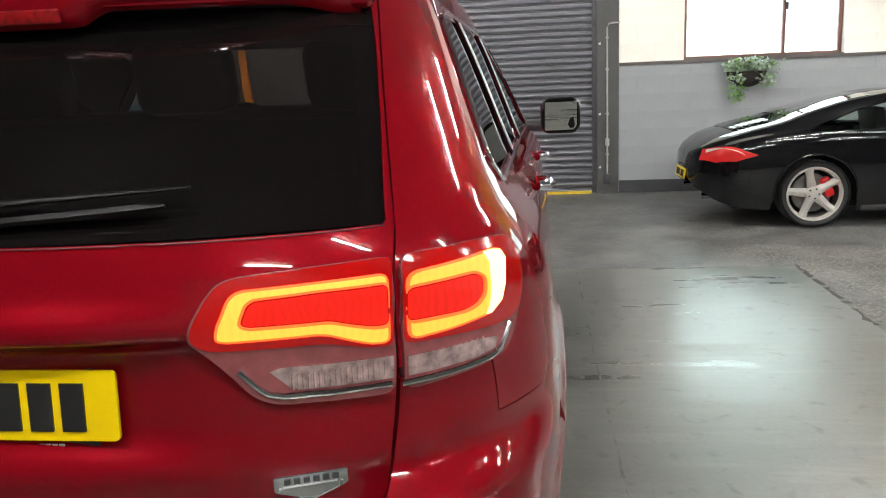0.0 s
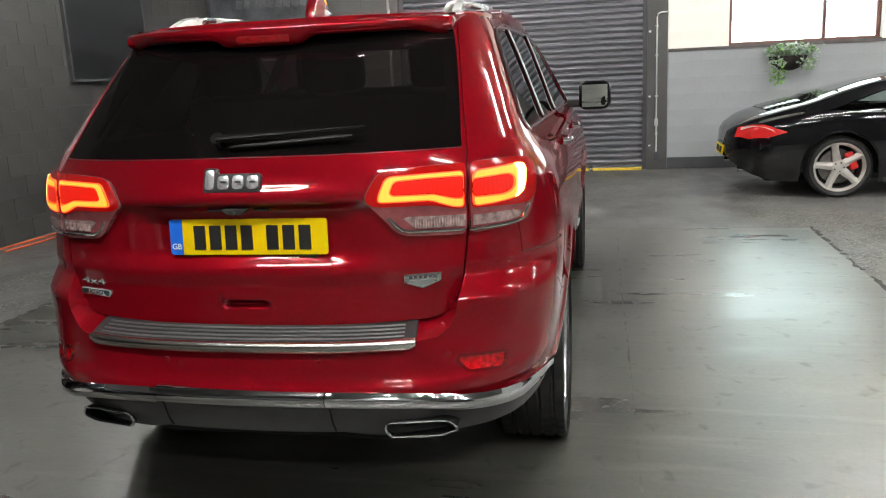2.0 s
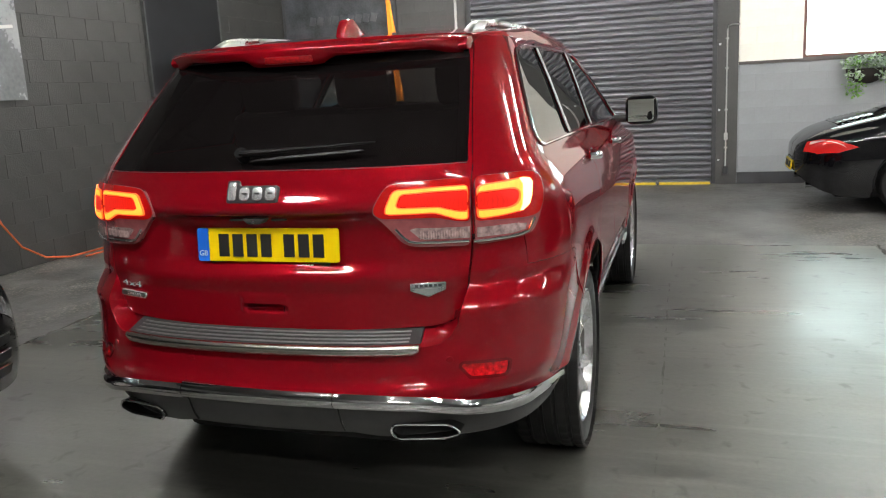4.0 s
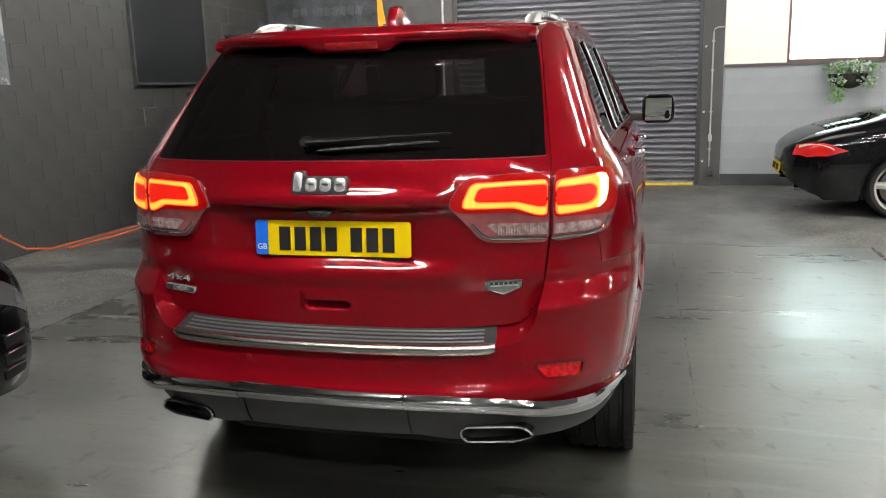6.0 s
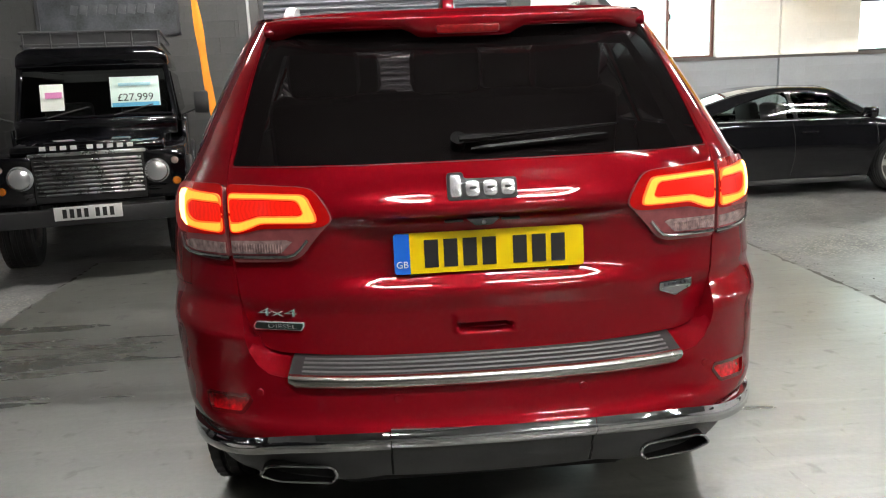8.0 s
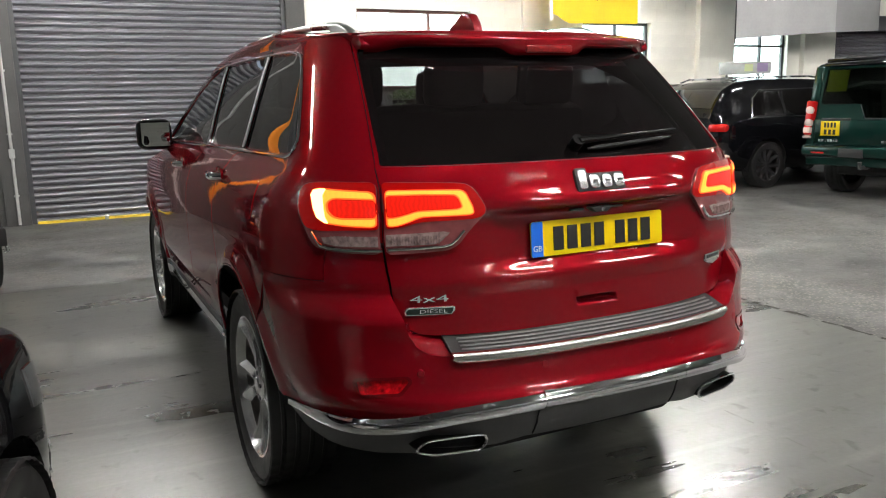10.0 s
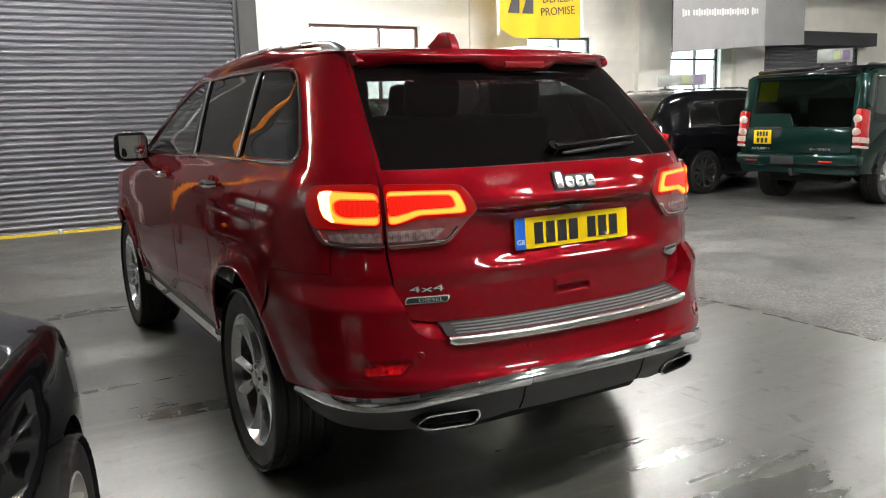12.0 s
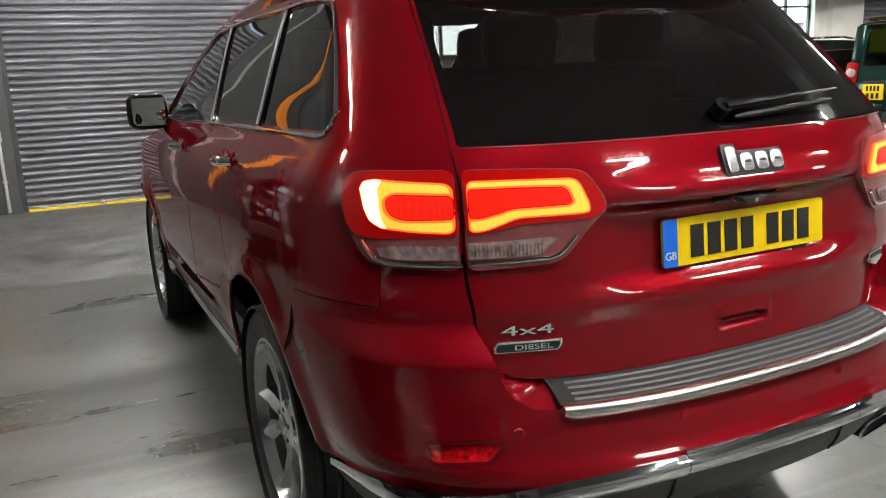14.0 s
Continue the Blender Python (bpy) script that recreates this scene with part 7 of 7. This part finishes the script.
def joint(points, width, material, label, breaks=0.25, seed=1):
    rnd = random.Random(seed)
    bm = bmesh.new()
    prev = None
    for (x0, y0_), (x1, y1_) in zip(points, points[1:]):
        n = max(2, int(math.hypot(x1 - x0, y1_ - y0_) / 0.06))
        dx, dy = (x1 - x0) / n, (y1_ - y0_) / n
        ln = math.hypot(dx, dy)
        for i in range(n):
            w = width * rnd.uniform(0.3, 1.5)
            px_, py_ = x0 + dx * i, y0_ + dy * i
            jx = rnd.uniform(-0.35, 0.35) * width
            a = (bm.verts.new((px_ - dy / ln * (w / 2) + jx, py_ + dx / ln * (w / 2), 0.0025)), bm.verts.new((px_ + dy / ln * (w / 2) + jx, py_ - dx / ln * (w / 2), 0.0025)))
            if prev and rnd.random() > breaks:
                bm.faces.new((prev[0], prev[1], a[1], a[0]))
            prev = a
    bmesh.ops.recalc_face_normals(bm, faces=bm.faces)
    for f in bm.faces:
        if f.normal.z < 0:
            f.normal_flip()
    return structure("trim_3", bm, material, label)


joint([(2.93, 5.5), (2.90, 4.0), (2.93, 2.2), (2.90, 0.5), (2.93, -2.0), (2.92, -4.5)], 0.035, DIRT, "broken dark joint along the slab edge", 0.3, 3)
joint([(-2.95, 5.5), (-2.96, 3.0), (-2.93, 1.2), (-2.95, -2.0)], 0.030, DIRT, "dark joint along the slab edge", 0.5, 4)
joint([(-2.95, 5.46), (-1.0, 5.45), (1.2, 5.46), (2.92, 5.45)], 0.016, PALE_SCUFF, "pale joint across the slab end", 0.3, 5)
joint([(1.205, 5.4), (1.20, 3.4), (1.215, 1.5), (1.21, -2.5)], 0.010, PALE_SCUFF, "thin pale seam in the slab", 0.45, 6)
# flakes of grit and small stains by the slab edge
rnd = random.Random(11)
bm = bmesh.new()
for _ in range(120):
    x, y = 2.95 + abs(rnd.gauss(0, 0.12)), rnd.uniform(-1.5, 5.4)
    r = rnd.uniform(0.003, 0.008)
    m = pose(x, y, -0.002, rnd.uniform(-20, 20), rnd.uniform(-20, 20), rnd.uniform(0, 360)) @ Matrix.Diagonal((r, r * rnd.uniform(0.4, 1), r * 0.35, 1))
    bmesh.ops.create_icosphere(bm, subdivisions=1, radius=1, matrix=m)
grit = part("grit", bm, DIRT, None, "", 0)
tagged(grit, "loose dark grit along the floor joint", "grit", "", "stuff")

# conduit on the dark pier
WHITE_PIPE = vary(mat("grey_white_conduit", (0.42, 0.42, 0.41), 0.4), 10, 0.85, 1.1)
con = thing("conduit", "pale electrical conduit with boxes on the dark pier", "conduit", "", (1.83, FRONT - 0.045, 0.0))
part("pipe", tube([(0.0, 0, 0.25), (0.0, 0, 2.14), (0.015, 0, 2.185), (0.06, 0, 2.20), (0.16, 0, 2.20)], 0.011, 10), WHITE_PIPE, con)
for z in (0.52, 1.05, 1.62, 2.02):
    part("clip", boxes(((0.045, 0.02, 0.022), (0, 0.006, z), (0, 0, 0), 0.004)), WHITE_PIPE, con)
part("socket_box", boxes(((0.05, 0.05, 0.10), (0, 0, 0.68), (0, 0, 0), 0.008)), WHITE_PIPE, con, "small white box")
part("floor_box", boxes(((0.07, 0.06, 0.12), (0, 0, 0.20), (0, 0, 0), 0.008)), STEEL_DARK, con)
for z in (0.35, 1.05, 1.95):
    b = part("bolt", lathe([(0.0, -0.012), (0.016, -0.010), (0.018, 0.0), (0.018, 0.012)], "y", 12), SATIN)
    b.location = (1.735, FRONT - 0.03, z)
    tagged(b, "round steel bolt head on the dark pier", "bolt", "pier bolts")

con2 = thing("conduit", "pale electrical conduit running down beside the shutter", "conduit", "", (-2.03, FRONT - 0.085, 0.0))
part("pipe", tube([(0.0, 0, 0.02), (0.0, 0, TOP - 0.01)], 0.020, 10), WHITE_PIPE, con2)
for z in (0.4, 1.2, 2.0, 2.9, 3.8):
    part("clip", boxes(((0.065, 0.02, 0.025), (0, 0.012, z), (0, 0, 0), 0.004)), WHITE_PIPE, con2)
part("socket_box", boxes(((0.07, 0.05, 0.12), (0, 0, 0.95), (0, 0, 0), 0.008)), WHITE_PIPE, con2)

# boards on the charcoal walls
BOARD = vary(mat("black_board", (0.016, 0.017, 0.019), 0.4), 4, 0.7, 1.5, (0.3, 0.5))
FRAME = vary(mat("grey_board_frame", (0.07, 0.075, 0.075), 0.5), 6, 0.8, 1.3)
bd = thing("wall_board", "large black board in a thin grey frame on the charcoal wall", "board", "", (LEFT + 0.03, 7.1, 2.5))
part("panel", boxes(((0.03, 1.60, 1.70), (0, 0, 0))), BOARD, bd, "", 0)
for a, b in (((0.045, 0.03, 1.76), (0.004, -0.815, 0)), ((0.045, 0.03, 1.76), (0.004, 0.815, 0)), ((0.045, 1.60, 0.03), (0.004, 0, -0.865)), ((0.045, 1.60, 0.03), (0.004, 0, 0.865))):
    part("frame_side", boxes((a, b)), FRAME, bd, "", 0)
SHEET = vary(mat("silver_poster_sheet", (0.32, 0.33, 0.34), 0.25, 0.3), 2, 0.7, 1.3, (0.15, 0.4))
bd2 = thing("wall_poster", "glossy silver-grey poster panel on the charcoal wall", "poster", "", (LEFT + 0.03, 3.40, 2.45))
part("panel", boxes(((0.02, 1.82, 1.62), (0, 0, 0))), SHEET, bd2, "", 0)
for dz, w in ((0.30, 0.05), (-0.20, 0.03)):
    part("streak_band", boxes(((0.004, 1.70, w), (0.013, 0.0, dz), (6, 0, 0))), WHITE_PLATE, bd2, "", 0)
bd3 = thing("wall_banner", "dark banner with faint pale marks on the front wall", "banner", "", (-3.95, FRONT - 0.03, 3.0))
part("sheet", boxes(((1.85, 0.015, 1.30), (0, 0, 0))), vary(mat("dark_banner_cloth", (0.035, 0.038, 0.042), 0.35), 3, 0.4, 2.2, (0.25, 0.5), 0.4, 12), bd3, "", 0)
nm = bmesh.new()
for i in range(9):
    box(nm, (0.10, 0.004, 0.13), (-0.45 + 0.13 * i, -0.012, -0.32), (0, 14, 0))
tagged(part("banner_mark", nm, vary(mat("faint_banner_mark", (0.07, 0.075, 0.08), 0.4), 6, 0.6, 1.5), bd3, "faint plain bars", 0), kind="stuff")
for a, b in (((0.04, 0.04, 1.36), (-0.945, 0, 0)), ((0.04, 0.04, 1.36), (0.945, 0, 0)), ((1.93, 0.04, 0.04), (0, 0, -0.67))):
    part("frame_side", boxes((a, b)), STEEL_DARK, bd3, "", 0)

# orange cloth sash gathered to a point, hung from the ceiling and tied down by a cord
sash = thing("cloth_streamer", "orange gathered cloth hanging from the ceiling, tied at its foot", "streamer", "", (-2.16, 7.70, -0.004))
bm = bmesh.new()
rows = []
for i in range(61):
    z = 4.40 - 3.78 * i / 60
    w = 0.042 * (1 - 0.4 * smoothstep(2.2, 3.0, z)) * min(1.0, 0.10 + (z - 0.62) / 0.6) * (1 + 0.10 * math.sin(9 * z))
    cx = 0.06 - 0.088 * z + 0.012 * math.sin(3.1 * z)
    rows.append([])
    for k in range(14):
        q = 2 * math.pi * k / 14
        fold = 1 + 0.22 * math.sin(3 * q + 1.7 * z) + 0.10 * math.sin(5 * q - 4 * z)
        rows[-1].append(bm.verts.new((cx + w * fold * math.cos(q), 0.55 * w * fold * math.sin(q), z)))
for a, b in zip(rows, rows[1:]):
    for k in range(14):
        bm.faces.new((a[k], a[(k + 1) % 14], b[(k + 1) % 14], b[k]))
bm.faces.new(rows[0]), bm.faces.new(rows[-1][::-1])
bmesh.ops.recalc_face_normals(bm, faces=bm.faces)
part("cloth", bm, ORANGE, sash, "creased orange cloth", 50)
part("cord", tube([(0.0, 0, 0.66), (0.02, 0, 0.4), (0.05, 0, 0.02)], 0.007, 6), STEEL_DARK, sash)
part("floor_ring", tube([(0.05 + 0.03 * math.cos(q), 0.0, 0.035 + 0.03 * math.sin(q)) for q in np.linspace(0, 2 * math.pi, 16, False)], 0.005, 6, True), SATIN, sash)

# orange cable by the wall
CABLE = mat("orange_cable", (0.80, 0.16, 0.05), 0.45)
cb = part("extension_cable", tube([(-4.90, 3.2, 1.9), (-4.90, 3.45, 1.2), (-4.90, 3.58, 0.82), (-4.90, 3.75, 0.48), (-4.90, 3.94, 0.23), (-4.89, 4.21, 0.07), (-4.86, 4.51, 0.012), (-4.83, 5.07, 0.010), (-4.80, 5.6, 0.010), (-4.78, 6.2, 0.010), (-4.70, 6.9, 0.010), (-4.6, 7.4, 0.010)], 0.010, 8), CABLE)
tagged(cb, "orange extension cable hanging and lying along the wall", "cable")
cb2 = part("extension_cable", tube([(-4.70 + 0.05 * math.sin(3 * t), 4.55 + 1.6 * t, 0.010) for t in np.linspace(0, 1, 14)], 0.009, 8), CABLE)
tagged(cb2, "second run of orange cable on the floor", "cable")

# yellow hanging banner
ban = thing("hanging_banner", "yellow dealer banner with black lettering hung from the ceiling", "banner", "", (6.46, 8.8, 3.35))
YB = vary(mat("yellow_banner_cloth", (0.82, 0.60, 0.02), 0.5), 2, 0.92, 1.06, (0.4, 0.6), 0.2, 6)
bm = bmesh.new()
rows = []
for i in range(17):
    x = -0.84 + 1.68 * i / 16
    rows.append([bm.verts.new((x, 0.03 * math.sin(4 * x + z), z + (0.16 * smoothstep(-0.5, -0.84, x) if z < -0.6 else 0) + 0.02 * x)) for z in np.linspace(-0.70, 0.78, 9)])
for a, b in zip(rows, rows[1:]):
    for j in range(8):
        bm.faces.new((a[j], b[j], b[j + 1], a[j + 1]))
bmesh.ops.solidify(bm, geom=bm.faces[:], thickness=0.004)
part("cloth", bm, YB, ban, "yellow cloth")
for sg in (-1, 1):
    part("pale_edge", boxes(((0.05, 0.008, 1.40), (sg * 0.855, 0.0, 0.06 + 0.03 * sg))), WHITE_PLATE, ban, "", 0)
    part("cord", tube([(sg * 0.80, 0.0, 0.76), (sg * 0.80, 0.0, 1.03)], 0.005, 6), STEEL_DARK, ban)
text_mesh("DEALER", 0.185, 0.002, INK, "banner_lettering", ban, pose(0.32, -0.036, -0.06, 90, -5, 0))
text_mesh("PROMISE", 0.185, 0.002, INK, "banner_lettering", ban, pose(0.32, -0.036, -0.265, 90, -5, 0))
for dx in (-0.62, -0.34):
    sh = [(-0.13, -0.20), (0.09, -0.20), (0.10, 0.24), (0.03, 0.24)]
    o = part("emblem_shape", prism(sh, "y", -0.040, -0.034), INK, ban, "plain black emblem shape", 0)
    o.location = (dx + 0.06, 0, -0.12)

# grey hanging banner
gb = thing("hanging_banner", "grey banner with pale lettering bars hung from the ceiling", "banner", "", (10.52, 8.6, 3.25))
GB = vary(mat("grey_banner_cloth", (0.33, 0.33, 0.335), 0.6), 1.5, 0.9, 1.1)
part("cloth", prism([(-1.26, -0.82), (1.24, -0.66), (1.24, 1.1), (-1.26, 1.1)], "y", -0.004, 0.004), GB, gb, "grey cloth", 0)
nm = bmesh.new()
for i in range(30):
    if i not in (3, 26):
        box(nm, (0.050, 0.004, 0.10 if i % 3 else 0.14), (-1.0 + 0.069 * i, -0.008, -0.115 + 0.0035 * i), (0, -3, 0))
tagged(part("lettering_bars", nm, WHITE_PLATE, gb, "pale plain bars", 0), kind="stuff")
part("cloth_end", prism([(1.27, -0.66), (2.52, -0.62), (2.52, 1.1), (1.27, 1.1)], "y", 0.05, 0.058), vary(mat("dark_grey_banner_cloth", (0.22, 0.22, 0.225), 0.6), 1.5, 0.9, 1.1), gb, "darker grey cloth", 0)
for x in (-1.2, 2.4):
    part("cord", tube([(x, 0.0, 1.08), (x, 0.0, 1.13)], 0.006, 6), STEEL_DARK, gb)
    part("side_pole", tube([(-1.262, 0.0, -0.90), (-1.262, 0, 1.12)], 0.012, 6), STEEL_DARK, gb)

# steel roof beams and truss
for y in (7.6,):
    bmx = boxes(((14.0, 0.12, 0.16), (11.2, y, 3.98)))
    structure("beam_1", bmx, STEEL_DARK, "dark steel roof beam")
tr_ = bmesh.new()
tube([(12.6, 6.6, 3.42), (18.0, 6.6, 3.42)], 0.04, 6, bm=tr_)
tube([(12.6, 6.6, 4.0), (18.0, 6.6, 4.0)], 0.04, 6, bm=tr_)
for i in range(6):
    x = 12.6 + 0.9 * i
    tube([(x, 6.6, 3.42), (x + 0.45, 6.6, 4.0)], 0.025, 6, bm=tr_)
    tube([(x + 0.45, 6.6, 4.0), (x + 0.9, 6.6, 3.42)], 0.025, 6, bm=tr_)
structure("beam_2", tr_, STEEL_DARK, "dark steel lattice roof truss", 30)

# price boards on the roofs of the parked cars
CLEAR_BOX = vary(mat("frosted_plastic", (0.34, 0.36, 0.35), 0.25), 6, 0.8, 1.1)
PURPLE = mat("purple_print", (0.20, 0.15, 0.27), 0.5)
GREENISH = mat("lime_print", (0.36, 0.42, 0.20), 0.5)
for at, w, turn in (((8.95, 8.05, 1.755), 0.85, -30), ((9.0, 5.2, 1.967), 0.46, -60)):
    pb = thing("roof_sign", "pale plastic price board on a car roof", "sign", "roof price boards", at, turn)
    part("board", boxes(((w, 0.05, 0.20), (0, 0, 0.160), (0, 0, 0), 0.012)), CLEAR_BOX, pb)
    part("purple_patch", boxes(((w * 0.20, 0.006, 0.14), (w * 0.32, -0.028, 0.165))), PURPLE, pb, "", 0)
    part("lime_patch", boxes(((w * 0.16, 0.006, 0.12), (w * 0.06, -0.028, 0.165))), GREENISH, pb, "", 0)
    part("foot", boxes(((w * 0.9, 0.12, 0.02), (0, 0, 0.008), (0, 0, 0), 0.004), ((0.03, 0.03, 0.06), (-w * 0.35, 0, 0.04)), ((0.03, 0.03, 0.06), (w * 0.35, 0, 0.04))), STEEL_DARK, pb)

# plant in a wall basket beneath the window
def leaf_material(name, c):
    m = vary(mat(name, c, 0.5), 25, 0.6, 1.5)
    return m


plant = thing("hanging_plant", "trailing green plant in a dark wall basket under the window", "plant", "", (3.58, FRONT - 0.02, 1.52))
bk = bmesh.new()
bmesh.ops.create_uvsphere(bk, u_segments=20, v_segments=10, radius=1)
bmesh.ops.delete(bk, geom=[v for v in bk.verts if v.co.z > 0.02 or v.co.y > 0.02], context="VERTS")
bk.transform(Matrix.Diagonal((0.25, 0.17, 0.20, 1)))
bmesh.ops.solidify(bk, geom=bk.faces[:], thickness=0.01)
part("basket", bk, mat("dark_basket", (0.02, 0.016, 0.013), 0.8), plant, "dark half-round basket")
rnd = random.Random(5)
sets = {"foliage_pale": (leaf_material("pale_leaf", (0.34, 0.42, 0.33)), []), "foliage_green": (leaf_material("green_leaf", (0.14, 0.28, 0.06)), [])}


def leaf(bm, p, size, rot):
    m = Matrix.Translation(p) @ Euler(rot).to_matrix().to_4x4()
    pts = [(0, 0, 0), (0.28, 0.32, 0.05), (0.30, 0.70, 0.02), (0, 1.0, -0.12), (-0.30, 0.70, 0.02), (-0.28, 0.32, 0.05), (0, 0.5, -0.06)]
    vs = [bm.verts.new(m @ (Vector(q) * size)) for q in pts]
    for i in range(6):
        bm.faces.new((vs[i], vs[(i + 1) % 6], vs[6]))


bms = {k: bmesh.new() for k in sets}
for i in range(520):
    a = rnd.uniform(-1, 1)
    if i < 330:
        p = Vector((0.30 * a, -0.04 - 0.17 * rnd.random(), 0.02 + 0.15 * rnd.random() * (1 - a * a * 0.4)))
        if rnd.random() < 0.22:
            p.x += rnd.uniform(0.0, 0.12)
    else:
        s_ = rnd.choice((-0.24, -0.16, -0.10, 0.16, 0.25))
        p = Vector((s_ + rnd.gauss(0, 0.03), -0.15 - 0.05 * rnd.random(), -0.02 - rnd.random() ** 1.3 * (0.34 if s_ < 0 else 0.16)))
    k = "foliage_green" if (p.z < -0.15 or rnd.random() < 0.25) else "foliage_pale"
    leaf(bms[k], p, rnd.uniform(0.035, 0.065), (rnd.uniform(-1.2, 1.2), rnd.uniform(-1.2, 1.2), rnd.uniform(0, 6.28)))
for k, bmk in bms.items():
    tagged(part(k.split("_")[0], bmk, sets[k][0], plant, "small trailing leaves", 0), kind="stuff")
for s_ in (-0.24, -0.10, 0.16, 0.25):
    part("stem", tube([(s_ * 0.7, -0.12, 0.04), (s_, -0.17, 0.0), (s_, -0.18, -0.22 if s_ < 0 else -0.12)], 0.003, 5), sets["foliage_green"][0], plant)

# ---------------------------------------------------------------- painted blocks of the walls
def block_mesh(l, h, axis, material, name):
    bm = bmesh.new()
    d = 0.006 if material is BLOCK_DARK else 0.004
    size = (l, d, h) if axis == "x" else (d, l, h)
    box(bm, size, (0, 0, 0), (0, 0, 0), d * 0.4, 1)
    me = bpy.data.meshes.new(name)
    bm.to_mesh(me)
    bm.free()
    me.materials.append(material)
    return me


def blocks(parent, material, axis, fixed, u0, u1, z0, z1, skip=(), l=0.45, h=0.225, face=1):
    """Courses of blocks on a wall, the ends cut to the wall."""
    cache = {}
    row = 0
    z = z0
    while z < z1 - 0.02:
        hh = min(h, z1 - z)
        u = u0 - (l / 2 if row % 2 else 0)
        while u < u1 - 0.01:
            a, b = max(u, u0), min(u + l, u1)
            spans = [(a, b)]
            for s0, s1, t0, t1 in skip:
                if z < t1 - 0.01 and z + hh > t0 + 0.01:
                    out = []
                    for p, q in spans:
                        if p < s0:
                            out.append((p, min(q, s0)))
                        if q > s1:
                            out.append((max(p, s1), q))
                    spans = [x for x in out if x[1] - x[0] > 0.03]
            for p, q in spans:
                if q - p < 0.04 or hh < 0.04:
                    continue
                key = (round(q - p, 2), round(hh, 2))
                if key not in cache:
                    cache[key] = block_mesh(key[0] - 0.004, key[1] - 0.006, axis, material, "block")
                o = new("block", cache[key])
                o.parent = parent
                c = ((p + q) / 2, fixed, z + hh / 2) if axis == "x" else (fixed, (p + q) / 2, z + hh / 2)
                o.location = c
            u += l
        z += h
        row += 1


blocks(wall_west, BLOCK_DARK, "y", LEFT + 0.001, 2.6, FRONT - 0.01, 0.0, 3.15)
blocks(wall_north_dark, BLOCK_DARK, "x", FRONT - 0.001, LEFT + 0.01, SH0 - 0.295, 0.0, 3.4)
blocks(wall_north_low, BLOCK_GREY, "x", FRONT - 0.001, 1.99, 5.71, 0.165, 1.652)
blocks(wall_north_low, BLOCK_GREY, "x", FRONT - 0.001, 6.13, 9.54, 0.165, 1.652)
blocks(wall_north_up, BLOCK_CREAM, "x", FRONT - 0.001, 1.99, 5.71, 1.70, 3.5, [(W[0][0], W[0][1], 0, W[0][3])])
blocks(wall_north_up, BLOCK_CREAM, "x", FRONT - 0.001, 6.13, 9.54, 1.70, 3.5, [(W[1][0], W[1][1], 0, W[1][3])])
